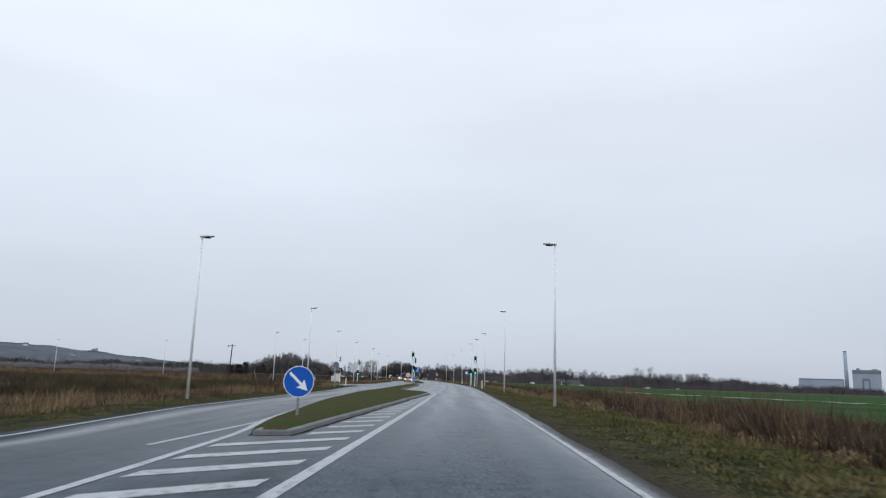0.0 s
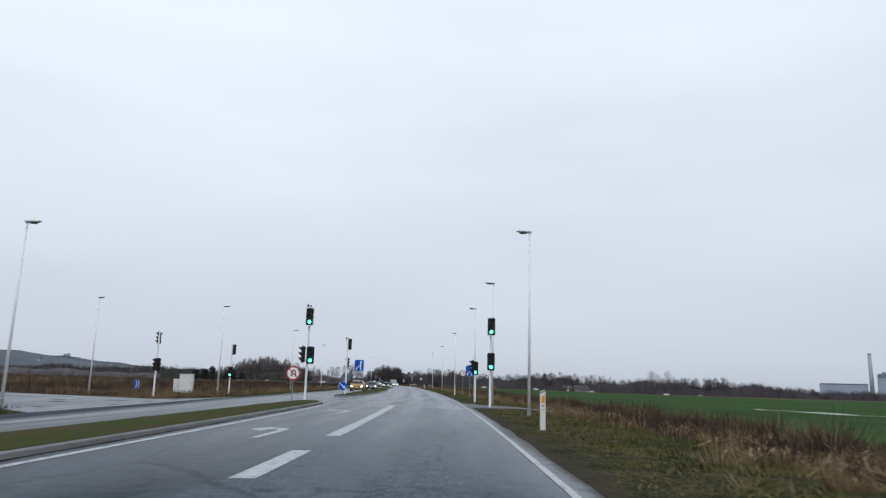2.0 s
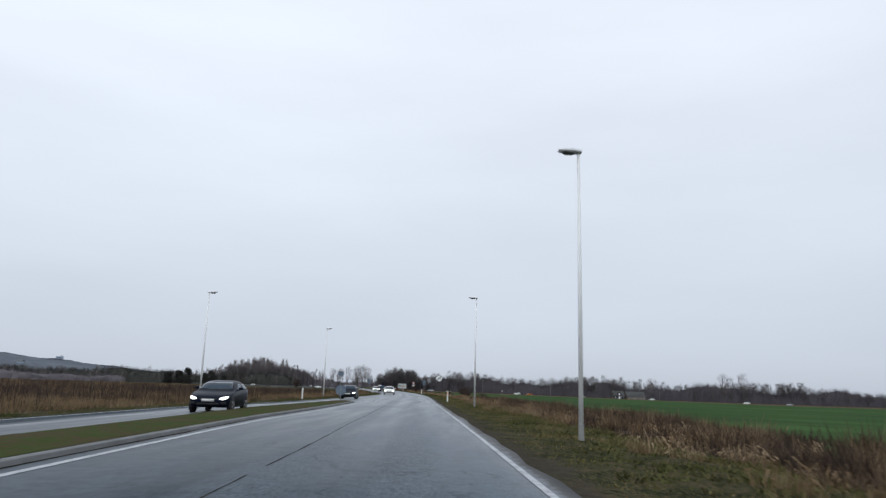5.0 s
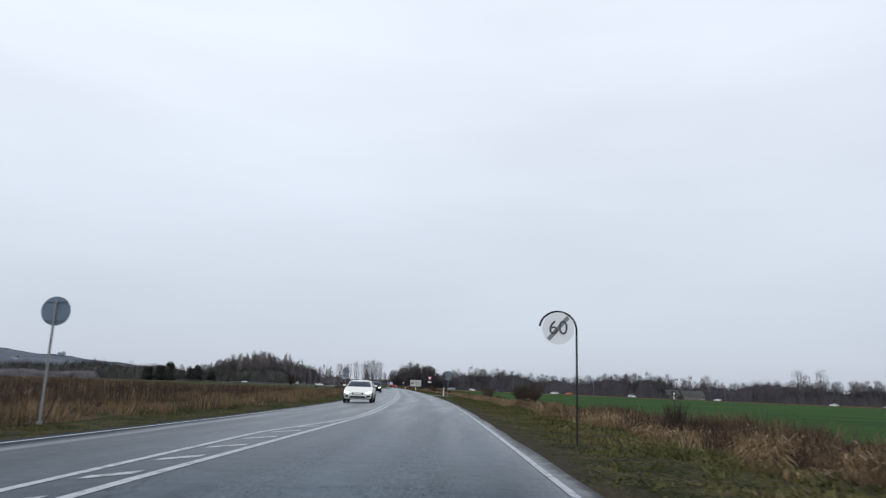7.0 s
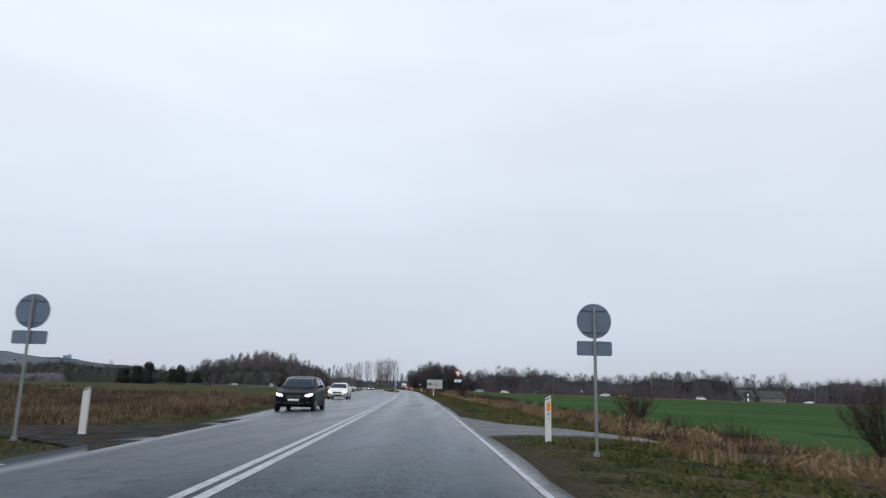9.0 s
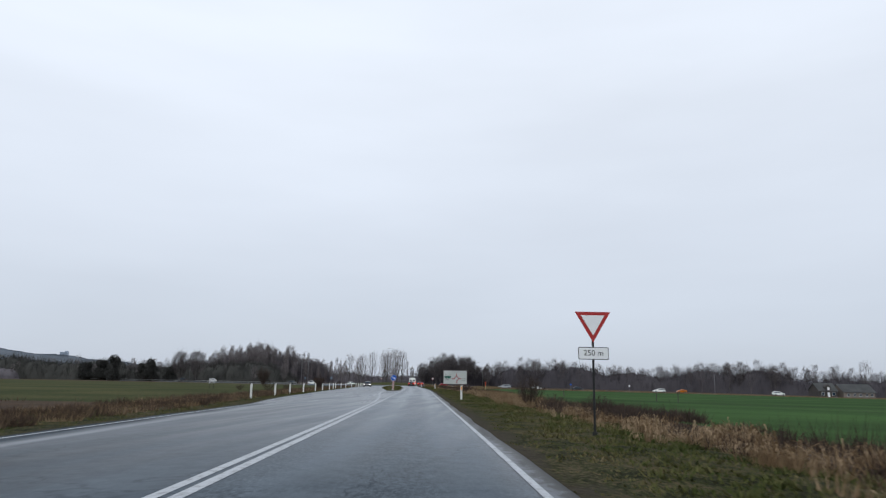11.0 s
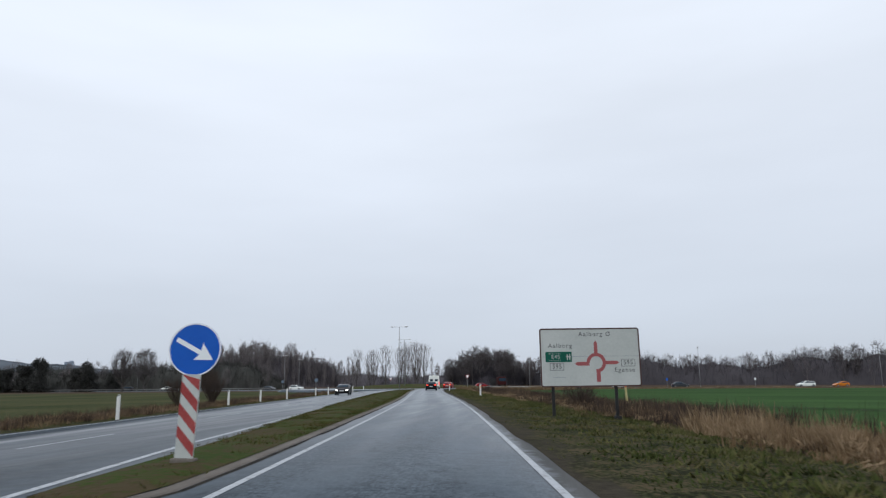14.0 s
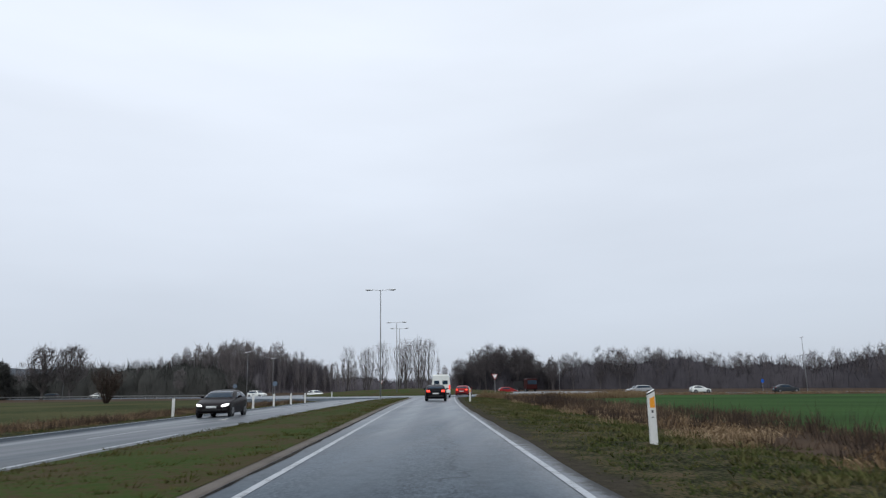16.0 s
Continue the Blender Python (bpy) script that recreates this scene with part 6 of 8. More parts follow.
# ------------------------------------------------------------------ street lamps
def build_lamp(high=8.0, double=False, steel=M_STEEL):
    ob = thing("street_lamp", Matrix(), "slim pale steel street lamp with a flat oval head", "street lamp", "street lamps")
    bm = bmesh.new()
    rod(bm, (0, 0, 0.30), (0, 0, high - 0.05), 0.068, 0.042, 16)
    part("pole", bm, steel, ob, smooth=True)
    bm = bmesh.new()
    rod(bm, (0, 0, -0.2), (0, 0, 0.36), 0.080, 0.076, 16)
    part("pole_foot", bm, M_SLEEVE, ob, "dull grey sleeve at the foot")
    for s in ((-1, 1) if double else (-1,)):
        bm = bmesh.new()
        if double:
            rod(bm, (0, 0, high - 0.08), (s * 1.0, 0, high + 0.02), 0.035, 0.03, 8)
        x0, ln = (s * 0.8, 0.7) if double else (0.08, 0.66)
        rings = []
        for k in range(9):
            t = k / 8
            x = x0 + s * ln * t
            w = 0.06 + 0.11 * math.sin(math.pi * min(1, 0.12 + 0.80 * t)) ** 0.7
            h = 0.040 + 0.066 * math.sin(math.pi * min(1, 0.15 + 0.8 * t)) ** 0.7
            rings.append([bm.verts.new((x, w * math.cos(a), high - 0.03 + 0.03 * t + (h if math.sin(a) > 0 else h * 0.55) * math.sin(a)))
                          for a in (2 * math.pi * j / 14 for j in range(14))])
        for a, b in zip(rings, rings[1:]):
            for j in range(14):
                bm.faces.new((a[j], a[(j + 1) % 14], b[(j + 1) % 14], b[j]))
        bm.faces.new(rings[0])
        bm.faces.new(rings[-1])
        head = part("luminaire", bm, M_LAMP, ob, "grey oval lamp head", smooth=True)
        bm = bmesh.new()
        cx = x0 + s * ln * 0.55
        low = [bm.verts.new((cx + 0.19 * math.cos(a), 0.090 * math.sin(a), high - 0.070)) for a in (2 * math.pi * j / 20 for j in range(20))]
        mid = [bm.verts.new((cx + 0.15 * math.cos(a), 0.070 * math.sin(a), high - 0.105)) for a in (2 * math.pi * j / 20 for j in range(20))]
        for j in range(20):
            bm.faces.new((low[j], low[(j + 1) % 20], mid[(j + 1) % 20], mid[j]))
        bm.faces.new(mid)
        part("lens", bm, M_LAMPGLASS, head, "dark glass under the head", smooth=True)
    return ob


lamp = build_lamp()
RIGHT_LAMPS = [(4.3, 37.7), (4.2, 73.2), (4.12, 108.1), (4.06, 124.3), (4.15, 140.4), (4.3, 171.5), (4.5, 205.5), (4.38, 238.4)]
LEFT_LAMPS = [(-13.47, 37.7), (-15.36, 73.5), (-18.0, 107.6), (-18.8, 141.5), (-17.3, 171), (-17.5, 207), (-15.58, 237.6), (-10.84, 269.6)]
SIDE_LAMPS = [(-28.9, 115.5), (-28.2, 137), (-62, 158), (-95, 176)]
lamp.matrix_basis = stand(*RIGHT_LAMPS[0])
for p in RIGHT_LAMPS[1:]:
    copy_thing(lamp, stand(*p))
for p in LEFT_LAMPS:
    copy_thing(lamp, stand(*p, turn=180))
for p in SIDE_LAMPS:
    copy_thing(lamp, stand(*p, turn=150))
mast = build_lamp(10.7, True, M_MAST)
tagged(mast, "tall steel lamp mast with two arms", "street lamp", "roundabout lamps")
mast.matrix_basis = stand(-5.5, 587.5)
for la, y in ((-6.7, 621.6), (-7.1, 632.0), (33.8, 741.0), (-48.2, 684.5), (-51.8, 719.0), (-100, 690), (72, 668), (118, 668), (190, 664)):
    copy_thing(mast, stand(la, y, turn=la))


# ------------------------------------------------------------------ traffic signals
def signal_head(ob, x, y, z, lit, turn=0.0, tall=0.86, rim=False):
    """A black three-lamp head; lit: whether the lowest lamp shows green."""
    rot = Matrix.Translation((x, y, z)) @ Matrix.Rotation(radians(turn), 4, "Z")

    def add(name, bm, mat, parent, label="", smooth=False):
        bm.transform(rot)
        return part(name, bm, mat, parent, label, smooth)

    bm = bmesh.new()
    box(bm, -0.155, 0.155, -0.02, 0.16, 0, tall, 0.03)
    plate(bm, round_rect(0.40, tall + 0.08, 0.07, cx=0, cz=tall / 2), 0.02, 0.035)
    head = add("signal_head", bm, M_BLACK, ob, "black three-lamp signal head")
    if rim:
        bm = bmesh.new()
        outer, inner = round_rect(0.47, tall + 0.15, 0.08, cx=0, cz=tall / 2), round_rect(0.39, tall + 0.07, 0.06, cx=0, cz=tall / 2)
        for k in range(len(outer)):
            k2 = (k + 1) % len(outer)
            plate(bm, [outer[k], outer[k2], inner[k2], inner[k]], 0.008, 0.018)
        add("backboard_rim", bm, M_WHITE, head, "white rim round the head")
    for k in range(3):
        cz = tall * (0.17 + 0.33 * k)
        bm = bmesh.new()
        disc(bm, (0, -0.035, cz), 0.098, 0.02, 24)
        add("lens", bm, M_GREENLAMP if (lit and k == 0) else M_DARKLENS, head, "glowing green lens" if (lit and k == 0) else "")
        bm = bmesh.new()
        prev = None
        for q in range(13):
            t = radians(-20 + 220 * q / 12)
            a = bm.verts.new((0.115 * math.cos(t), -0.02, cz + 0.115 * math.sin(t)))
            b = bm.verts.new((0.115 * math.cos(t), -0.02 - 0.19 * (0.35 + 0.65 * max(0, math.sin(t))), cz + 0.112 * math.sin(t)))
            if prev:
                bm.faces.new((prev[0], a, b, prev[1]))
            prev = (a, b)
        bmesh.ops.solidify(bm, geom=bm.faces[:], thickness=0.006)
        add("visor", bm, M_BLACK, head)
    for zb in (0.12, tall - 0.12):
        bm = bmesh.new()
        rod(bm, (0, 0.15, zb), (0, 0.30, zb), 0.02, 0.02, 8)
        add("bracket", bm, M_DARKPOST, head)
    return head


def traffic_signal(lat, y, high, heads, label, extra=False, turn=0.0, dz=0.0):
    ob = thing("traffic_signal", stand(lat, y, turn, dz), label, "traffic light", "traffic lights at the junction")
    bm = bmesh.new()
    rod(bm, (0, 0, -0.15), (0, 0, high), 0.065, 0.06, 16)
    rod(bm, (0, 0, high), (0, 0, high + 0.05), 0.068, 0.03, 16)
    part("pole", bm, M_WHITE, ob, "white-painted pole", smooth=False)
    for x, z, lit, t in heads:
        signal_head(ob, x, -0.28 if abs(t) < 90 else 0.28, z, lit, t, rim=lit and z > 3)
    if extra:
        bm = bmesh.new()
        box(bm, -0.18, -0.08, -0.05, 0.10, high + 0.08, high + 0.20, 0.02)
        rod(bm, (-0.13, 0, high - 0.1), (-0.13, 0, high + 0.1), 0.015, 0.015, 8)
        rod(bm, (0.02, 0, high), (0.02, 0, high + 0.16), 0.02, 0.045, 10)
        part("detector", bm, M_DARKPOST, ob, "small traffic detector")
    return ob


traffic_signal(3.12, 115.8, 4.8, [(0.0, 3.86, True, 0), (0.0, 1.98, True, 0)], "white signal pole with two black heads showing green")
traffic_signal(-6.9, 116.35, 5.05, [(0.04, 4.12, True, 0), (0.20, 2.02, True, 0), (-0.26, 2.05, False, -70)],
               "white signal pole on the island, two heads showing green", True, dz=0.08)
traffic_signal(3.20, 127.9, 2.95, [(-0.02, 1.90, True, 0), (-0.28, 2.0, False, -80)], "short white signal pole with a green light")
traffic_signal(-6.95, 137.4, 4.6, [(0.12, 3.80, False, 180), (0.10, 2.2, False, 98)], "white signal pole seen from behind on the island", True, dz=0.08)
traffic_signal(-20.05, 129.5, 4.75, [(-0.16, 3.85, False, -95), (-0.22, 1.9, False, -95), (0.24, 1.9, False, 60)], "white signal pole with heads turned to the side road")
traffic_signal(-18.2, 143.1, 4.5, [(0.10, 3.70, False, 180), (0.05, 1.65, True, 0)], "white signal pole with one green light across the junction")
traffic_signal(-24.7, 115.0, 2.7, [(0.12, 1.80, False, 150), (-0.25, 1.80, False, -100)], "short white signal pole seen from the side")


# ------------------------------------------------------------------ signs
def up_post(ob, high, r=0.03, mat=None, x=0.0, y=0.03, foot=True):
    bm = bmesh.new()
    rod(bm, (x, y, -0.2), (x, y, high), r, r, 12)
    if foot:
        rod(bm, (x, y, -0.05), (x, y, 0.04), r * 2.2, r * 2.0, 12)
    part("post", bm, mat or M_POST, ob)


def sign_disc(ob, z, r, face, rim=None, x=0.0, rim_w=0.06, back=None):
    """A round plate: front face, optional rim, dull back."""
    bm = bmesh.new()
    disc(bm, (x, -0.012, z), r, 0.012, 44)
    pl = part("plate", bm, face, ob)
    bm = bmesh.new()
    disc(bm, (x, 0.002, z), r * 0.995, 0.006, 44)
    for dz in (-0.22 * r / 0.35, 0.22 * r / 0.35):
        box(bm, x - r * 0.75, x + r * 0.75, 0.006, 0.03, z + dz - 0.015, z + dz + 0.015)
    part("sign_back", bm, back or M_SIGNBACK, ob, "dull grey back with two rails")
    if rim:
        bm = bmesh.new()
        ring_plate(bm, (x, z), r - rim_w, r * 0.998, -0.0165, -0.0125, 44)
        part("rim", bm, rim, pl)
    return pl


def white_arrow(pl, z, r, fall):
    """A white arrow that points down to the right, by so many degrees."""
    cs, sn = math.cos(radians(fall)), math.sin(radians(fall))
    d, n = Vector((cs, -sn)), Vector((sn, cs))
    c = Vector((0.0, z))
    pts = []
    for a, b in ((-0.80, 0.085), (0.24, 0.085), (0.16, 0.36), (0.82, 0.0), (0.16, -0.36), (0.24, -0.085), (-0.80, -0.085)):
        q = c + r * (a * d + b * n)
        pts.append((q.x, q.y))
    bm = bmesh.new()
    plate(bm, pts, -0.018, -0.013)
    part("arrow", bm, M_WHITE, pl, "white arrow pointing down")


def keep_right(lat, y, z, r, label, dz=0.0, fall=43):
    ob = thing("arrow_sign", stand(lat, y, 0, dz), label, "road sign", "blue arrow signs")
    up_post(ob, z + r * 0.5)
    pl = sign_disc(ob, z, r, M_BLUE, M_WHITE, rim_w=0.018)
    white_arrow(pl, z, r, fall)
    return ob


keep_right(-4.17, 20.3, 0.87, 0.372, "blue disc with a white arrow on a short post", 0.06)
keep_right(-6.95, 135.3, 0.72, 0.37, "blue disc with a white arrow on a low post", 0.08)
bollard = keep_right(-3.36, 480.0, 1.56, 0.385, "blue arrow disc above a red and white striped board", 0.10, 27)


def striped_board(ob):
    w, z0, z1 = 0.26, 0.02, 1.20
    bm = bmesh.new()
    plate(bm, [(-w / 2, z0), (w / 2, z0), (w / 2, z1), (-w / 2, z1)], -0.05, -0.01)
    bd = part("striped_board", bm, M_BOARD, ob, "greyed white board with red diagonal stripes")
    for k in range(4):
        zz = z0 + 0.02 + k * 0.31
        pts = [(-w / 2, zz + 0.28), (w / 2, zz), (w / 2, zz + 0.16), (-w / 2, zz + 0.44)]
        pts = [(a, min(max(b, z0 + 0.005), z1 - 0.005)) for a, b in pts]
        bm = bmesh.new()
        plate(bm, pts, -0.056, -0.0505)
        part("stripe", bm, M_DULLRED, bd)
    bm = bmesh.new()
    box(bm, -0.17, 0.17, -0.12, 0.08, -0.06, 0.02, 0.02)
    part("foot", bm, M_KERB_MUDDY, ob, "muddy concrete foot")


striped_board(bollard)
bollard.matrix_basis = bollard.matrix_basis @ Matrix.Rotation(radians(2.7), 4, "Y")


def sign_from_behind(lat, y, z, r, high, label, lower=False, mat=None):
    ob = thing("road_sign", stand(lat, y, 180), label, "road sign", "signs seen from behind")
    up_post(ob, high, 0.032, mat, y=0.045)
    sign_disc(ob, z, r, M_WHITE, M_RED)
    if lower:
        bm = bmesh.new()
        plate(bm, round_rect(r * 2.02, 0.29, 0.04, cz=z - r - 0.20), -0.012, 0.004)
        part("lower_plate", bm, M_SIGNBACK, ob, "grey oblong plate below the disc")
    return ob


sign_from_behind(-14.72, 86.4, 2.53, 0.36, 2.8, "grey back of a round road sign beside the far lane")
sign_from_behind(-7.2, 139.6, 1.55, 0.38, 1.8, "grey back of a round road sign on the island")
sign_from_behind(-5.3, 237.0, 0.86, 0.36, 1.1, "grey back of a low round sign at the island end")
sign_from_behind(-9.75, 277.6, 2.82, 0.38, 3.1, "grey back of a round road sign at the reeds")
sign_from_behind(3.7, 342.7, 2.62, 0.355, 2.9, "grey back of a round sign with an oblong plate", True)
sign_from_behind(-8.4, 342.9, 2.70, 0.375, 3.0, "grey back of a round sign with an oblong plate", True)


def limit_sign(lat, y, z, r, ended, label):
    ob = thing("speed_sign", stand(lat, y), label, "road sign")
    if ended:
        # the post bends over the disc like a crook
        bm = bmesh.new()
        px = 0.42
        path = [(px, -0.2), (px, z - 0.05)] + [(px * math.cos(t), z - 0.02 + 0.40 * math.sin(t)) for t in (radians(6 + 15 * k) for k in range(12))]
        for (x0, z0), (x1, z1) in zip(path, path[1:]):
            rod(bm, (x0, 0.03, z0), (x1, 0.03, z1), 0.022, 0.022, 8)
        part("post", bm, M_DARKPOST, ob, "dark crooked post")
        pl = sign_disc(ob, z, r, M_WHITE)
        d, n = Vector((0.66, 0.75)), Vector((0.75, -0.66))
        bm = bmesh.new()
        c, a = Vector((0, z)), 0.94 * r
        q = [c - d * a - n * 0.045, c + d * a - n * 0.045, c + d * a + n * 0.045, c - d * a + n * 0.045]
        plate(bm, [(v.x, v.y) for v in q], -0.0165, -0.0125)
        part("slash", bm, M_POST, pl, "grey slash")
        lettering("numerals", "60", r * 1.22, 0.0, z, -0.018, M_GREYTXT, pl)
    else:
        up_post(ob, z + 0.2)
        pl = sign_disc(ob, z, r, M_WHITE, M_RED, rim_w=r * 0.2)
        lettering("numerals", "60", r * 1.0, 0.0, z, -0.0145, M_BLACK, pl)


limit_sign(4.75, 163.0, 2.55, 0.37, False, "round white speed sign with a red rim reading 60")
limit_sign(2.91, 275.7, 2.48, 0.36, True, "round pale sign with a struck-through 60 on a crooked post")


def no_u_turn():
    ob = thing("no_u_turn_sign", stand(-7.53, 115.9, 0, 0.1), "round white sign with red rim forbidding a U-turn", "road sign")
    z, r = 1.45, 0.385
    up_post(ob, z + 0.2)
    pl = sign_disc(ob, z, r, M_WHITE, M_RED, rim_w=0.075)
    bm = bmesh.new()
    ring_plate(bm, (0.02, z + 0.05), 0.07, 0.125, -0.0165, -0.0125, 16, 0, math.pi)
    plate(bm, [(0.09, z + 0.05), (0.09, z - 0.17), (0.145, z - 0.17), (0.145, z + 0.05)], -0.0165, -0.0125)
    plate(bm, [(-0.105, z + 0.05), (-0.05, z + 0.05), (-0.05, z - 0.06), (-0.105, z - 0.06)], -0.0165, -0.0125)
    plate(bm, [(-0.15, z - 0.06), (-0.005, z - 0.06), (-0.078, z - 0.19)], -0.0165, -0.0125)
    part("turn_symbol", bm, M_BLACK, pl, "black U-turn arrow")
    bm = bmesh.new()
    plate(bm, [(-0.24, z + 0.20), (-0.20, z + 0.24), (0.24, z - 0.20), (0.20, z - 0.24)], -0.022, -0.018)
    part("slash", bm, M_RED, pl)


no_u_turn()


def lane_sign(lat, y, z, dz=0.0):
    """Blue board: the left lane joins the right one."""
    ob = thing("lane_sign", stand(lat, y, 0, dz), "blue board with white lines of two lanes merging", "road sign", "lane signs")
    w, h = 0.84, 1.02
    up_post(ob, z + h - 0.1, 0.03)
    bm = bmesh.new()
    plate(bm, round_rect(w, h, 0.05, cz=z + h / 2), -0.012, 0.0)
    pl = part("board", bm, M_BLUE, ob)
    bm = bmesh.new()
    plate(bm, [(0.11, z + 0.08), (0.19, z + 0.08), (0.19, z + 0.78), (0.11, z + 0.78)], -0.017, -0.013)
    plate(bm, [(0.03, z + 0.78), (0.27, z + 0.78), (0.15, z + 0.96)], -0.017, -0.013)
    prev = None
    for k in range(9):
        t = k / 8
        u = min(1.0, max(0.0, (t - 0.25) / 0.75))
        x = -0.24 + 0.33 * (3 * u * u - 2 * u ** 3) ** 0.9
        zz = z + 0.08 + 0.50 * t
        if prev:
            plate(bm, [(prev[0] - 0.04, prev[1]), (prev[0] + 0.04, prev[1]), (x + 0.04, zz), (x - 0.04, zz)], -0.017, -0.013)
        prev = (x, zz)
    part("lane_symbol", bm, M_WHITE, pl, "white merging lane lines")


lane_sign(-6.42, 144.1, 2.1, 0.08)
lane_sign(4.35, 148.0, 2.05)


def yield_sign():
    ob = thing("yield_sign", stand(4.80, 404.8), "red-rimmed white triangle above a plate reading 250 m", "road sign")
    up_post(ob, 2.9, 0.03, M_DARKPOST)
    zt, zb, hw = 3.10, 2.30, 0.47

    def tri(k):
        cz = zt - (zt - zb) / 3
        return [(-hw * k, cz + (zt - cz) * k), (0, cz + (zb - cz) * k), (hw * k, cz + (zt - cz) * k)]

    bm = bmesh.new()
    plate(bm, tri(1.0), -0.012, 0.0)
    pl = part("triangle", bm, M_RED, ob, "red triangle pointing down")
    bm = bmesh.new()
    plate(bm, tri(0.66), -0.018, -0.013)
    part("white_field", bm, M_WHITE, pl)
    bm = bmesh.new()
    plate(bm, round_rect(0.80, 0.32, 0.04, cz=2.02), -0.014, -0.002)
    lp = part("lower_plate", bm, M_BLACK, ob, "white plate with a black border")
    bm = bmesh.new()
    plate(bm, round_rect(0.765, 0.285, 0.03, cz=2.02), -0.019, -0.0145)
    part("white_field", bm, M_WHITE, lp)
    lettering("distance", "250 m", 0.205, 0, 2.025, -0.0205, M_BLACK, lp)


yield_sign()


def direction_board():
    w, h, z0 = 3.74, 2.16, 1.08
    ob = thing("direction_board", stand(5.92, 496.8, 0.6), "large white direction board with a roundabout plan on two dark posts", "road sign")
    for x in (-1.42, 0.92):
        bm = bmesh.new()
        box(bm, x - 0.055, x + 0.055, 0.02, 0.10, -0.3, z0 + h - 0.1, 0.01)
        part("post", bm, M_DARKPOST, ob, "dark steel post")
        bm = bmesh.new()
        box(bm, x - 0.13, x + 0.13, -0.03, 0.15, -0.12, 0.02, 0.02)
        part("post_foot", bm, M_DARKPOST, ob)
    bm = bmesh.new()
    plate(bm, round_rect(w, h, 0.10, cz=z0 + h / 2), -0.02, 0.01)
    pl = part("board", bm, M_BOARD, ob, "weathered white face")
    bm = bmesh.new()
    outer, inner = round_rect(w, h, 0.10, cz=z0 + h / 2), round_rect(w - 0.10, h - 0.10, 0.06, cz=z0 + h / 2)
    for k in range(len(outer)):
        k2 = (k + 1) % len(outer)
        plate(bm, [outer[k], outer[k2], inner[k2], inner[k]], -0.026, -0.0205)
    part("border", bm, surface("board_border", (0.050, 0.026, 0.024), (0.095, 0.048, 0.042), 4, 0.6), pl, "dull brown border")
    for fz in (0.515,):
        bm = bmesh.new()
        box(bm, -w / 2 + 0.05, w / 2 - 0.05, -0.0215, -0.0202, z0 + h * fz - 0.004, z0 + h * fz + 0.004)
        part("panel_seam", bm, M_SIGNBACK, pl)

    def u(f):
        return -w / 2 + f * w

    def v(f):
        return z0 + h * (1 - f)

    y = -0.0225
    lettering("place_name", "Aalborg Ø", 0.232, u(0.552), v(0.108), y, M_GREYTXT, pl, 1.22)
    lettering("place_name", "Aalborg", 0.232, u(0.203), v(0.30), y, M_GREYTXT, pl, 1.22)
    lettering("place_name", "Egense", 0.232, u(0.838), v(0.722), y, M_GREYTXT, pl, 1.22)
    bm = bmesh.new()
    plate(bm, round_rect(w * 0.262, h * 0.175, 0.03, cx=u(0.185), cz=v(0.49)), -0.024, -0.0205)
    gp = part("motorway_panel", bm, M_GREEN, pl, "green panel with the motorway number")
    for k in range(14):
        for zz in (v(0.435), v(0.545)):
            if k % 2 == 0:
                bm = bmesh.new()
                plate(bm, [(u(0.085) + k * 0.034, zz - 0.006), (u(0.085) + k * 0.034 + 0.045, zz - 0.006), (u(0.085) + k * 0.034 + 0.045, zz + 0.006),
                           (u(0.085) + k * 0.034, zz + 0.006)], -0.0275, -0.0245)
                part("dash", bm, M_BOARD, gp)
    lettering("road_number", "E45", 0.205, u(0.155), v(0.49), -0.0255, M_BOARD, gp, 1.1)
    bm = bmesh.new()
    for x in (u(0.272), u(0.297)):
        plate(bm, [(x - 0.022, v(0.545)), (x + 0.014, v(0.545)), (x + 0.012, v(0.435)), (x - 0.014, v(0.435))], -0.0275, -0.0245)
    plate(bm, [(u(0.260), v(0.495)), (u(0.310), v(0.495)), (u(0.310), v(0.478)), (u(0.260), v(0.478))], -0.029, -0.0278)
    part("motorway_symbol", bm, M_BOARD, gp)
    for cu_, cv_ in ((0.165, 0.655), (0.875, 0.60)):
        bm = bmesh.new()
        plate(bm, round_rect(w * 0.14, h * 0.125, 0.025, cx=u(cu_), cz=v(cv_)), -0.024, -0.0205)
        fr = part("number_frame", bm, M_GREYTXT, pl, "black-framed road number")
        bm = bmesh.new()
        plate(bm, round_rect(w * 0.14 - 0.035, h * 0.125 - 0.035, 0.015, cx=u(cu_), cz=v(cv_)), -0.0275, -0.0245)
        part("number_field", bm, M_BOARD, fr)
        lettering("road_number", "595", 0.225, u(cu_), v(cv_), -0.0285, M_BLACK, fr, 1.1)
    cx, cz, ro, ri, hw = u(0.558), v(0.595), 0.362, 0.238, 0.066
    bm = bmesh.new()
    ring_plate(bm, (cx, cz), ri, ro, -0.0245, -0.0205, 40, -math.pi / 2, math.pi)
    plate(bm, [(cx - hw, cz + 0.32), (cx + hw, cz + 0.32), (cx + hw, cz + 0.72), (cx, cz + 0.82), (cx - hw, cz + 0.72)], -0.0246, -0.0206)
    plate(bm, [(cx - 0.24, cz - 0.10), (cx - 0.30, cz + 0.035), (cx - 0.70, cz + 0.035), (cx - 0.81, cz - 0.03), (cx - 0.70, cz - 0.10)], -0.0247, -0.0207)
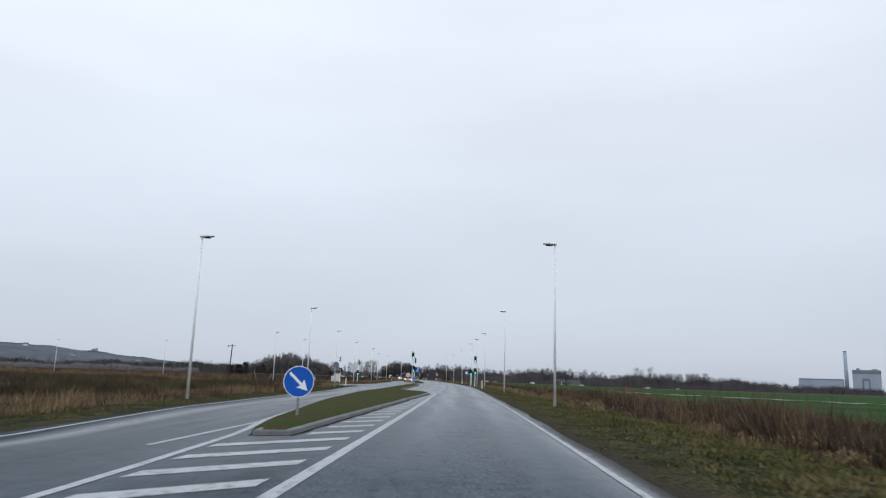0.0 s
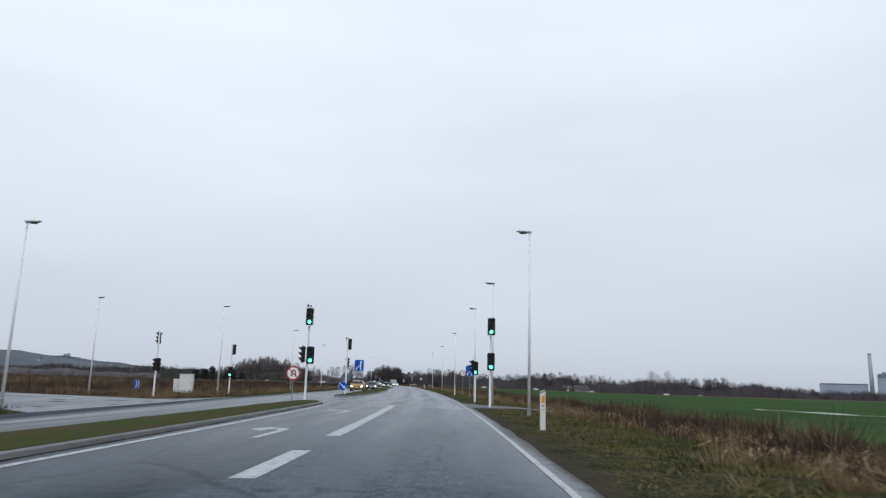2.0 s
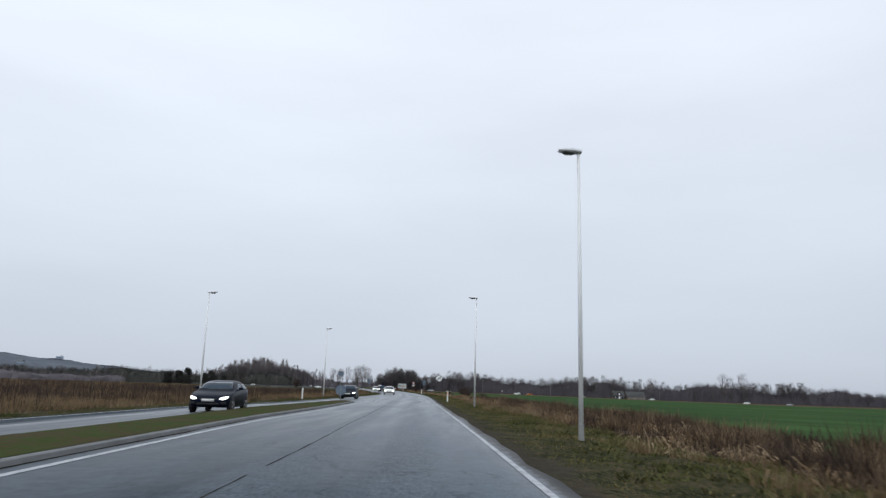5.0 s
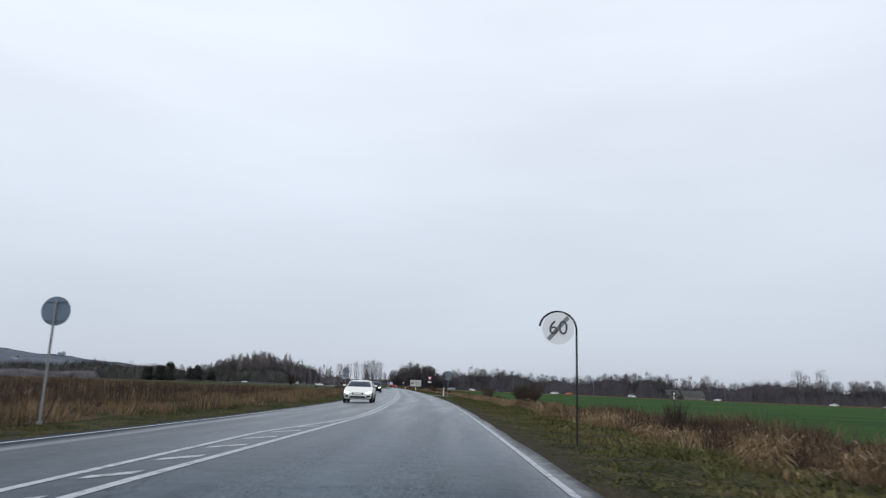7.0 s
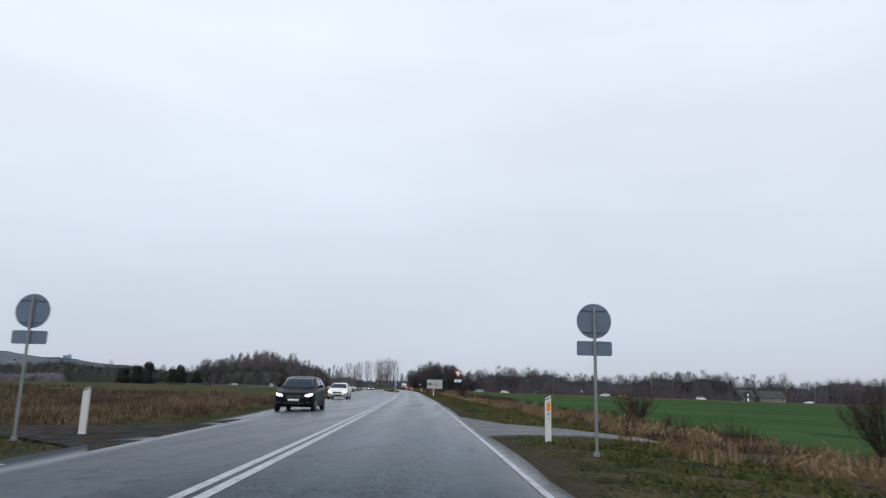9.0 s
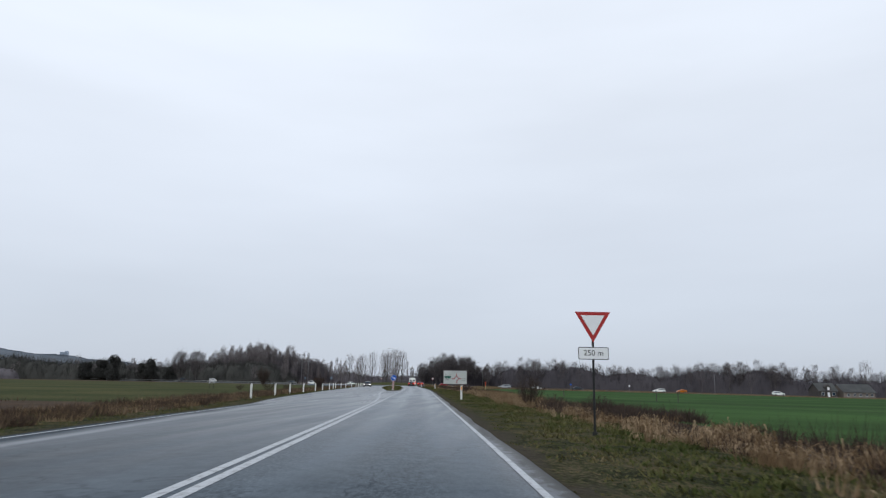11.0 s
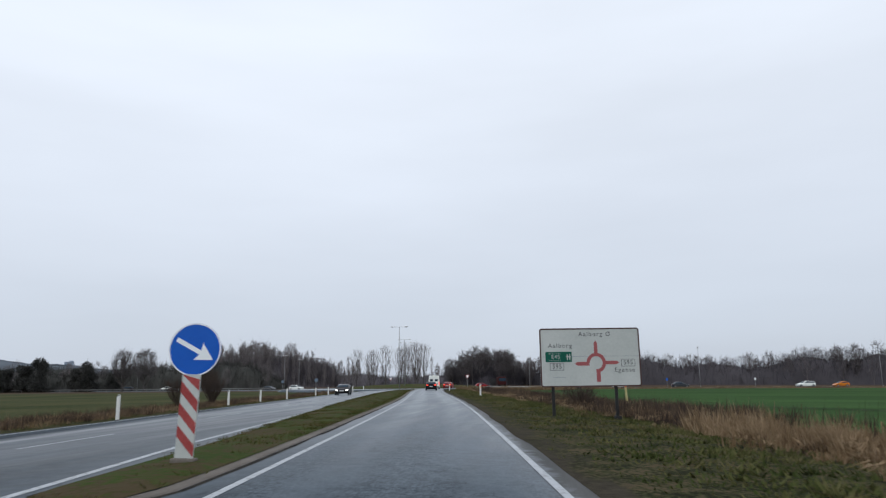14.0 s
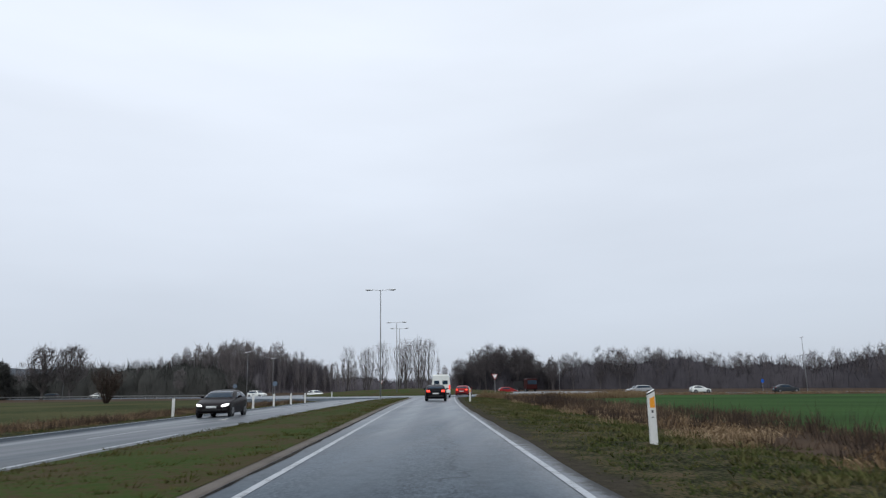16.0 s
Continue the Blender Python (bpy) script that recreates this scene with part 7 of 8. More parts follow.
    plate(bm, [(cx + 0.33, cz - hw), (cx + 0.33, cz + hw), (cx + 0.75, cz + hw), (cx + 0.86, cz), (cx + 0.75, cz - hw)], -0.0247, -0.0207)
    plate(bm, [(cx - 0.01, cz - 0.24), (cx + 0.14, cz - 0.24), (cx + 0.14, cz - 0.70), (cx - 0.01, cz - 0.70)], -0.0248, -0.0208)
    part("roundabout_plan", bm, M_PALERED, pl, "faded red plan of the roundabout")
    bm = bmesh.new()
    box(bm, u(0.12), u(0.25), -0.0215, -0.0203, v(0.835) - 0.004, v(0.835) + 0.004)
    part("faint_bar", bm, M_SIGNBACK, pl)


direction_board()


# ------------------------------------------------------------------ marker posts
def build_marker(amber):
    ob = thing("marker_post", Matrix(), "white plastic marker post with an amber reflector" if amber else "plain white plastic marker post",
               "marker post", "marker posts")
    bm = bmesh.new()
    f = [(-0.075, -0.25), (0.075, -0.25), (0.075, 1.08), (-0.075, 1.00)]
    plate(bm, f, -0.045, 0.045)
    bmesh.ops.bevel(bm, geom=bm.edges[:], offset=0.012, segments=1, affect="EDGES")
    body = part("body", bm, M_PLASTIC, ob)
    bm = bmesh.new()
    plate(bm, [(-0.078, 0.955), (0.078, 1.035), (0.078, 1.065), (-0.078, 0.985)], -0.048, 0.048)
    part("dark_band", bm, M_BLACK, body, "thin dark band")
    if amber:
        bm = bmesh.new()
        plate(bm, [(-0.045, 0.70), (0.055, 0.70), (0.055, 0.93), (-0.045, 0.885)], -0.051, -0.0455)
        part("reflector", bm, M_ORANGE, body, "amber reflector")
        for z in (0.60, 0.50):
            bm = bmesh.new()
            box(bm, -0.02, 0.02, -0.0475, -0.0455, z, z + (0.05 if z > 0.55 else 0.02))
            part("sticker", bm, M_GREYTXT, body, "small grey sticker")
    return ob


mk = build_marker(True)
AMBER = [(3.12, 97.8), (3.2, 257), (3.45, 346.5), (3.46, 439.9), (4.6, 535.9), (3.7, 161.5), (2.9, 580)]
PLAIN = [(-15.2, 98.7), (-11.2, 256.5), (-7.63, 344.3), (-13.6, 231), (-12.33, 437.6), (-12.83, 448.6), (-13.6, 459.8), (-13.95, 470.5), (-14.2, 482), (-14.4, 491),
         (-14.5, 500.5), (-15.0, 511), (-15.57, 521.3), (-15.2, 530), (-15, 540.8), (-14.9, 559), (-14.3, 566), (-14.2, 573.5), (-14.2, 580), (-14.3, 587), (-14.4, 594), (-14.5, 611)]
mk.matrix_basis = stand(*AMBER[0])
for p in AMBER[1:]:
    copy_thing(mk, stand(*p))
mk2 = build_marker(False)
mk2.matrix_basis = stand(*PLAIN[0])
for p in PLAIN[1:]:
    copy_thing(mk2, stand(*p))

# a yellow marker pole in the field and fence stakes
for la, y, h in ((13.3, 520, 1.8), (22.2, 96.9, 1.25)):
    ob = thing("marker_pole", stand(la, y), "weathered yellow pole with an orange tip in weeds", "pole")
    bm = bmesh.new()
    rod(bm, (0.12, 0, -0.3), (0.03, 0, h * 0.6), 0.075, 0.07, 12)
    part("pole", bm, surface("faded_yellow", (0.40, 0.33, 0.14), (0.52, 0.45, 0.24), 3, 0.7, 0, 12, contrast=0.9), ob)
    bm = bmesh.new()
    rod(bm, (0.03, 0, h * 0.6), (-0.03, 0, h), 0.072, 0.07, 12)
    part("tip", bm, surface("orange_tip", (0.50, 0.075, 0.03), (0.62, 0.12, 0.05), 3, 0.5, 0, 12), ob, "orange-red tip")


def build_stake():
    ob = thing("fence_stake", Matrix(), "weathered dark wooden fence stake in the field", "fence post", "fence stakes")
    bm = bmesh.new()
    rod(bm, (0, 0, -0.3), (0.03, 0.01, 1.05), 0.055, 0.045, 8)
    part("stake", bm, M_BARK, ob)
    bm = bmesh.new()
    for z in (0.45, 0.85):
        rod(bm, (0.02, -0.06, z), (0.02, -0.06, z + 0.04), 0.012, 0.012, 6)
    part("wire_clip", bm, M_DARKPOST, ob)
    return ob


stake = build_stake()
SPOTS = [(17.5, 491.2), (21.7, 491.9), (28.3, 471.6), (30.0, 469.5)]
stake.matrix_basis = stand(*SPOTS[0])
for p in SPOTS[1:]:
    copy_thing(stake, stand(*p, turn=p[1] * 7))

# netting panel on braced poles in the waste land
def netting_fence():
    ob = thing("netting_fence", stand(-28.4, 101.0, 0), "dark netting panel on two braced poles in the weeds", "fence")
    w, h0, h1 = 2.7, 2.7, 2.15
    for x, h in ((0.0, h0), (w, h1)):
        bm = bmesh.new()
        rod(bm, (x, 0, -0.3), (x + 0.06, 0, h), 0.055, 0.045, 8)
        part("post", bm, M_STALK, ob)
        bm = bmesh.new()
        rod(bm, (x + 0.05, 0.02, h * 0.75), (x - 0.75 if x else 0.9, -0.5, -0.2), 0.035, 0.035, 8)
        part("brace", bm, M_SLEEVE, ob, "pale slanting brace")
    bm = bmesh.new()
    for k in range(26):
        t = k / 25
        rod(bm, (t * w, 0.0, 0.0), (t * w + 0.05, 0.0, h0 - 0.15 + (h1 - h0) * t - 0.25 * math.sin(math.pi * t)), 0.013, 0.013, 4)
    for k in range(22):
        f = k / 21
        for q in range(6):
            t0, t1 = q / 6, (q + 1) / 6
            z0, z1 = ((h0 - 0.15 + (h1 - h0) * t - 0.25 * math.sin(math.pi * t)) * f for t in (t0, t1))
            rod(bm, (t0 * w + 0.03, 0.0, z0), (t1 * w + 0.03, 0.0, z1), 0.013, 0.013, 4)
    part("netting", bm, M_STALK, ob, "dark sagging netting")


netting_fence()

# strip of white fleece lying in the crop
bm = bmesh.new()
prev = None
for k in range(30):
    la, y = 33 + 1.6 * k, 148 + 1.2 * math.sin(k) - 1.9 * k
    a, b = bm.verts.new(at(la, y, 0.10 + 0.06 * math.sin(k * 1.7))), bm.verts.new(at(la + 0.3, y + 1.2, 0.12 + 0.05 * math.cos(k * 2.3)))
    if prev:
        bm.faces.new((prev[0], a, b, prev[1]))
    prev = (a, b)
bmesh.ops.solidify(bm, geom=bm.faces[:], thickness=0.04)
ob = thing("fleece_strip", Matrix(), "long white crop fleece lying in the green field", "crop cover")
part("fleece", bm, M_PLASTIC, ob)


# ------------------------------------------------------------------ cabinets at the junction
def cabinet(lat, y, w, h, d, label):
    ob = thing("street_cabinet", stand(lat, y), label, "cabinet", "cabinets at the junction")
    bm = bmesh.new()
    box(bm, -w / 2, w / 2, -d / 2, d / 2, 0.08, h, 0.02)
    part("body", bm, M_PLASTIC, ob)
    bm = bmesh.new()
    box(bm, -w / 2 - 0.03, w / 2 + 0.03, -d / 2 - 0.03, d / 2 + 0.03, h, h + 0.06, 0.015)
    part("lid", bm, M_PLASTIC, ob)
    bm = bmesh.new()
    box(bm, -w / 2 + 0.05, w / 2 - 0.05, -d / 2 - 0.012, -d / 2 - 0.002, 0.16, h - 0.06, 0.004)
    dr = part("door", bm, M_PLASTIC, ob)
    bm = bmesh.new()
    box(bm, w / 2 - 0.13, w / 2 - 0.09, -d / 2 - 0.03, -d / 2 - 0.013, h * 0.5, h * 0.5 + 0.14, 0.005)
    part("handle", bm, M_DARKPOST, dr)
    bm = bmesh.new()
    box(bm, -w / 2 + 0.03, w / 2 - 0.03, -d / 2 + 0.03, d / 2 - 0.03, -0.15, 0.08)
    part("plinth", bm, M_SLEEVE, ob)


cabinet(-22.3, 143.6, 1.2, 1.72, 0.5, "tall pale grey street cabinet behind the junction")
cabinet(-23.2, 143.6, 0.45, 1.25, 0.4, "narrow pale grey street cabinet")


# ------------------------------------------------------------------ vehicles
from mathutils.bvhtree import BVHTree


def loft(bm, rings, close=True):
    vs = [[bm.verts.new(p) for p in r] for r in rings]
    n = len(vs[0])
    for a, b in zip(vs, vs[1:]):
        for k in range(n):
            bm.faces.new((a[k], a[(k + 1) % n], b[(k + 1) % n], b[k]))
    if close:
        bm.faces.new(vs[0])
        bm.faces.new(vs[-1])


def wheel(ob, x, y, r, w=0.2):
    bm = bmesh.new()
    s = 1 if x > 0 else -1
    pr = [(0.0, r * 0.70), (0.02, r * 0.93), (0.05, r), (w - 0.05, r), (w - 0.02, r * 0.93), (w, r * 0.70)]
    loft(bm, [[(x - s * d, y + q * math.cos(t), r + q * math.sin(t)) for t in (2 * math.pi * k / 22 for k in range(22))] for d, q in pr])
    wh = part("wheel", bm, M_TYRE, ob)
    bm = bmesh.new()
    rod(bm, (x - s * 0.015, y, r), (x + s * 0.004, y, r), r * 0.66, r * 0.60, 20)
    for k in range(5):
        t = 2 * math.pi * k / 5
        c, q = math.cos(t), math.sin(t)
        rod(bm, (x + s * 0.008, y + 0.05 * c, r + 0.05 * q), (x + s * 0.006, y + r * 0.58 * c, r + r * 0.58 * q), 0.035, 0.028, 6)
    part("rim", bm, M_RIM, wh, "light alloy rim")


def smooth_line(xs, zs, x):
    """A smooth curve through the knots (xs, zs), with no overshoot."""
    xs, zs, x = np.array(xs, float), np.array(zs, float), np.asarray(x, float)
    d = np.diff(zs) / np.diff(xs)
    g = np.concatenate([[d[0]], np.where(d[:-1] * d[1:] > 0, 2 * d[:-1] * d[1:] / (d[:-1] + d[1:] + 1e-12), 0.0), [d[-1]]])
    i = np.clip(np.searchsorted(xs, x) - 1, 0, len(xs) - 2)
    w = xs[i + 1] - xs[i]
    u = (x - xs[i]) / w
    return ((1 + 2 * u) * (1 - u) ** 2 * zs[i] + u * (1 - u) ** 2 * w * g[i] + u * u * (3 - 2 * u) * zs[i + 1] + u * u * (u - 1) * w * g[i + 1])


# length, half width, roof, bonnet height at the screen, bonnet length, slope of the screen, rear: roof end and foot of the rear window from the tail
CAR_KINDS = {"city": (3.2, 0.77, 1.33, 0.88, 0.62, 0.86, 0.32, 0.08), "hatch": (3.64, 0.86, 1.32, 0.88, 0.90, 0.92, 0.60, 0.10), "estate": (4.4, 0.89, 1.46, 0.95, 0.98, 0.92, 0.42, 0.08),
             "suv": (4.3, 0.90, 1.58, 1.02, 0.95, 0.85, 0.42, 0.08), "saloon": (4.4, 0.88, 1.42, 0.93, 1.02, 0.92, 1.10, 0.62)}


def car(lat, y, paint, label, facing=0.0, kind="hatch", lights=True, group="cars on the road", dz=0.0):
    """A car; its front points along -y before it is turned by facing degrees."""
    L, W, roof, cowl, bonnet, rake, tail_a, tail_b = CAR_KINDS[kind]
    ob = thing("car", stand(lat, y, facing, dz), label, "car", group)
    h = L / 2
    c0 = -h + bonnet                     # foot of the windscreen
    c1 = c0 + rake                       # its top
    r0, r1 = h - tail_a, h - tail_b      # top and foot of the rear window
    deck = cowl + 0.07
    ys = np.concatenate([-h + np.array([0, 0.015, 0.05, 0.11, 0.20, 0.33, 0.5, 0.68]), np.linspace(-h + 0.86, h - 0.34, 34), h - np.array([0.24, 0.16, 0.09, 0.04, 0.012, 0.0])])
    top = smooth_line([-h, -h + 0.05, -h + 0.16, -h + 0.45, c0 - 0.05, c0 + 0.05, c0 + rake * 0.55, c1, (c1 + r0) / 2 - 0.1, r0, (r0 + r1) / 2, r1, max(r1 + 0.03, h - 0.05), h + 0.001],
                      [0.56, cowl - 0.27, cowl - 0.20, cowl - 0.11, cowl - 0.012, cowl + 0.04, cowl + 0.04 + (roof - cowl) * 0.62, roof - 0.035, roof, roof - 0.07,
                       (roof - 0.07 + deck) / 2 + 0.03, deck, deck - 0.03, deck - 0.20], ys)
    belt = smooth_line([-h, -h + 0.06, -h + 0.3, c0, h - 0.5, h - 0.05, h + 0.001], [0.52, cowl - 0.33, cowl - 0.19, cowl - 0.04, cowl + 0.045, cowl - 0.01, cowl - 0.16], ys)
    wide = smooth_line([-h, -h + 0.05, -h + 0.2, -h + 0.55, -h + 1.0, h - 0.8, h - 0.25, h - 0.04, h + 0.001], [0.60, 0.80, 0.92, 0.985, 1.0, 1.0, 0.955, 0.86, 0.74], ys) * W
    sill = smooth_line([-h, -h + 0.1, -h + 0.6, h - 0.5, h - 0.08, h + 0.001], [0.34, 0.22, 0.19, 0.19, 0.26, 0.40], ys)
    rings = []
    for yy, zt, zb, w, zs in zip(ys, top, belt, wide, sill):
        zb = min(zb, zt - 0.004)
        g = min(1.0, max(0.0, (zt - zb) / (roof - cowl)))
        wr = w * (0.84 - 0.12 * g)
        ze = zt - 0.012 - 0.055 * g
        half = [(0.80, zs), (0.93, zs + 0.03), (0.965, zs + 0.10), (0.985, zs + 0.45 * (zb - zs)), (1.0, zs + 0.66 * (zb - zs)), (0.99, zb - 0.085 * (zb - zs)), (0.962, zb)]
        half = [(a * w, z) for a, z in half]
        for t in (0.3, 0.6, 0.85, 1.0):
            half.append((0.95 * w + (wr - 0.95 * w) * (t ** 1.25), zb + (ze - zb) * t))
        half += [(wr * 0.86, zt - 0.004 - 0.018 * g), (wr * 0.5, zt + 0.002)]
        # the screen, nose and tail are bowed in plan
        bow = 0.10 * max(0.0, 1 - abs(yy - (c0 + c1) / 2) / 1.1)
        rings.append([(-a, yy + bow * (a / W) ** 2, z) for a, z in half] + [(a, yy + bow * (a / W) ** 2, z) for a, z in half[::-1]])
    bm = bmesh.new()
    loft(bm, rings)
    body = part("body", bm, paint, ob, smooth=True)
    body.data.set_sharp_from_angle(angle=radians(48))
    shell = BVHTree.FromPolygons([v.co for v in body.data.vertices], [p.vertices[:] for p in body.data.polygons])

    def skin(name, low, high, way, mat, label="", parent=None, nu=10, nv=6, lift=0.012):
        """A curved pane or lens on the body between two lines of points in the plane across way."""
        bm = bmesh.new()
        fore, aft = [], []
        way_v = Vector(way)
        a, b = np.array(low, float), np.array(high, float)
        ta, tb = np.linspace(0, 1, len(a)), np.linspace(0, 1, len(b))
        for jv in range(nv + 1):
            for iu in range(nu + 1):
                u, v = iu / nu, jv / nv
                e = [float(np.interp(u, ta, a[:, c]) * (1 - v) + np.interp(u, tb, b[:, c]) * v) for c in (0, 1)]
                start = Vector((e[0], 0, e[1])) if abs(way[1]) else Vector((0, e[0], e[1]))
                hit, nor, _, _ = shell.ray_cast(start - way_v * 6, way_v)
                if hit is None:
                    hit, nor, _, _ = shell.find_nearest(start - way_v * h)
                if nor.dot(way_v) > 0:
                    nor = -nor
                fore.append(bm.verts.new(hit + nor * lift))
                aft.append(bm.verts.new(hit - nor * 0.012))
        m = nu + 1
        for jv in range(nv):
            for iu in range(nu):
                k = jv * m + iu
                bm.faces.new((fore[k], fore[k + 1], fore[k + m + 1], fore[k + m]))
        edge = list(range(m)) + [jv * m + nu for jv in range(1, nv + 1)] + [nv * m + iu for iu in range(nu - 1, -1, -1)] + [jv * m for jv in range(nv - 1, 0, -1)]
        for p, q in zip(edge, edge[1:] + edge[:1]):
            bm.faces.new((fore[q], fore[p], aft[p], aft[q]))
        return part(name, bm, mat, parent or ob, label, smooth=True)

    wr = W * 0.72
    front, back = (0, 1, 0), (0, -1, 0)
    skin("screen_surround", [(-W * 0.83, cowl + 0.045), (W * 0.83, cowl + 0.045)], [(-wr * 0.93, roof - 0.075), (wr * 0.93, roof - 0.075)], front, M_TRIM, "", body, 14, 7, 0.006)
    skin("windscreen", [(-W * 0.81, cowl + 0.065), (W * 0.81, cowl + 0.065)], [(-wr * 0.905, roof - 0.088), (wr * 0.905, roof - 0.088)], front, M_GLASS, "dark glass", None, 14, 7)
    skin("rear_window", [(-W * 0.74, deck + 0.06), (W * 0.74, deck + 0.06)], [(-wr * 0.86, roof - 0.14), (wr * 0.86, roof - 0.14)], back, M_GLASS, "dark glass")
    mid = c1 + (r0 - c1) * 0.42
    b0, b1 = cowl + 0.035, cowl + 0.085
    zt = roof - 0.115
    back_top = r0 - 0.05 if kind != "saloon" else r0 - 0.08
    back_low = r0 + 0.16 if kind != "saloon" else r0 + 0.26
    roofline = [(c1 + 0.06, zt - 0.03), (c1 + 0.40, zt), (mid, zt + 0.004), ((mid + back_top) / 2, zt - 0.006), (back_top, zt - 0.06)]
    for s in (-1, 1):
        way = (-s, 0, 0)
        skin("window_surround", [(c0 + 0.44, b0 - 0.02), (back_low + 0.03, b1 - 0.012)], [(p[0], p[1] + 0.018) for p in roofline], way, M_TRIM, "", body, 18, 5, 0.005)
        skin("side_window", [(c0 + 0.52, b0), (mid - 0.035, (b0 + b1) / 2 - 0.01)], [(c1 + 0.09, zt - 0.045), (c1 + 0.42, zt - 0.014), (mid - 0.035, zt - 0.008)], way, M_GLASS, "dark glass", None, 8, 5)
        skin("side_window", [(mid + 0.035, (b0 + b1) / 2 - 0.008), (back_low - 0.03, b1 + 0.006)], [(mid + 0.035, zt - 0.010), ((mid + back_top) / 2, zt - 0.022), (back_top - 0.02, zt - 0.075)], way,
             M_GLASS, "dark glass", None, 8, 5)
        bm = bmesh.new()
        bmesh.ops.create_uvsphere(bm, u_segments=14, v_segments=8, radius=1.0, matrix=Matrix.Translation((s * (W + 0.085), c0 + 0.62, cowl + 0.105)) @ Matrix.Diagonal((0.105, 0.06, 0.058, 1)))
        mirror = part("mirror", bm, paint, ob, smooth=True)
        bm = bmesh.new()
        box(bm, s * (W - 0.01) - 0.06, s * (W - 0.01) + 0.06, c0 + 0.59, c0 + 0.65, cowl + 0.02, cowl + 0.07, 0.015)
        part("mirror_foot", bm, M_TRIM, mirror)
        for yd, yo in ((c0 + 0.40, 0.02), (mid, 0.0), (back_low - 0.20, 0.10)):
            skin("door_seam", [(yd + yo - 0.004, 0.34), (yd + yo + 0.004, 0.34)], [(yd - 0.004, b0 - 0.02), (yd + 0.004, b0 - 0.02)], way, M_TRIM, "", body, 1, 8, 0.002)
        for yd in (mid - 0.22, back_low - 0.34):
            bm = bmesh.new()
            box(bm, s * (W - 0.005) - 0.02, s * (W - 0.005) + 0.02, yd - 0.085, yd + 0.085, cowl - 0.13, cowl - 0.10, 0.008)
            part("door_handle", bm, paint, ob)
        skin("sill_trim", [(-h + 1.15, 0.20), (h - 1.1, 0.20)], [(-h + 1.15, 0.265), (h - 1.1, 0.265)], way, M_TRIM, "", body, 8, 2, 0.004)
        lamp = skin("headlight", [(s * W * 0.50, cowl - 0.365), (s * W * 0.72, cowl - 0.375), (s * W * 0.905, cowl - 0.32)],
                    [(s * W * 0.55, cowl - 0.285), (s * W * 0.74, cowl - 0.235), (s * W * 0.93, cowl - 0.205)], front, M_LENS, "", None, 10, 4, 0.008)
        skin("lit_bulb", [(s * W * 0.55, cowl - 0.35), (s * W * 0.72, cowl - 0.36), (s * W * 0.88, cowl - 0.31)],
             [(s * W * 0.58, cowl - 0.29), (s * W * 0.74, cowl - 0.25), (s * W * 0.90, cowl - 0.23)], front, M_HEAD if lights else M_LENS, "lit headlight" if lights else "", lamp, 8, 4, 0.014)
        skin("tail_light", [(s * W * 0.52, cowl - 0.16), (s * W * 0.84, cowl - 0.16)], [(s * W * 0.56, cowl + 0.0), (s * W * 0.88, cowl + 0.01)], back,
             M_TAIL if lights and abs(facing) > 90 else M_REDLENS, "red tail light", None, 6, 3)
        skin("bumper_intake", [(s * W * 0.60, 0.32), (s * W * 0.86, 0.345)], [(s * W * 0.62, 0.43), (s * W * 0.84, 0.44)], front, M_TRIM, "", body, 5, 3, 0.006)
        for yy in ((-h + 0.60, h - 0.48) if kind == "city" else (-h + 0.68, h - 0.72)):
            bm = bmesh.new()
            rod(bm, (s * (W - 0.14), yy, 0.30), (s * (W - 0.004), yy, 0.30), 0.352, 0.342, 28)
            part("wheel_arch", bm, M_TRIM, ob)
            wheel(ob, s * (W + 0.003), yy, 0.30)
    skin("grille", [(-W * 0.34, 0.46), (W * 0.34, 0.46)], [(-W * 0.42, cowl - 0.30), (W * 0.42, cowl - 0.30)], front, M_TRIM, "", body, 8, 4, 0.006)
    skin("lower_grille", [(-W * 0.56, 0.29), (W * 0.56, 0.29)], [(-W * 0.52, 0.39), (W * 0.52, 0.39)], front, M_TRIM, "", body, 8, 3, 0.006)
    skin("rear_bumper", [(-W * 0.74, 0.32), (W * 0.74, 0.32)], [(-W * 0.76, 0.46), (W * 0.76, 0.46)], back, M_TRIM, "", body, 8, 3, 0.008)
    for low, way in ((0.445, front), (0.56, back)):
        skin("number_plate", [(-0.25, low), (0.25, low)], [(-0.25, low + 0.105), (0.25, low + 0.105)], way, M_PLATE, "", None, 4, 1, 0.022)
    return ob


car(-8.5, 217.4, P_NAVY, "dark blue hatchback with lit headlights in the oncoming lane")
car(-6.4, 254.8, P_NAVY, "small dark blue city car with lit headlights in the oncoming lane", kind="city")
car(-4.02, 302.9, P_WHITE, "white hatchback with lit headlights in the oncoming lane")
car(-5.4, 361.5, P_BLACK, "black sport utility car with lit headlights", kind="suv")
car(-6.95, 393.2, P_WHITE, "white estate car with lit headlights", kind="estate")
car(-10.8, 555.4, P_BROWN, "dark brown hatchback with lit headlights in the oncoming lane")
car(-8.5, 171.5, P_GOLD, "gold saloon car with lit headlights", kind="saloon")
car(-7.5, 189.0, P_GREY, "dark grey car with lit headlights behind the gold one")
car(0.05, 579.0, P_BLACK, "dark hatchback with lit tail lights ahead in the lane", 180)
car(2.9, 611.0, P_RED, "red car with lit tail lights at the roundabout", 170)
car(12.2, 655.0, P_RED, "dark red car crossing the roundabout", 100, lights=False)
car(-22.5, 640.0, P_WHITE, "white hatchback leaving the roundabout", 40, lights=False)
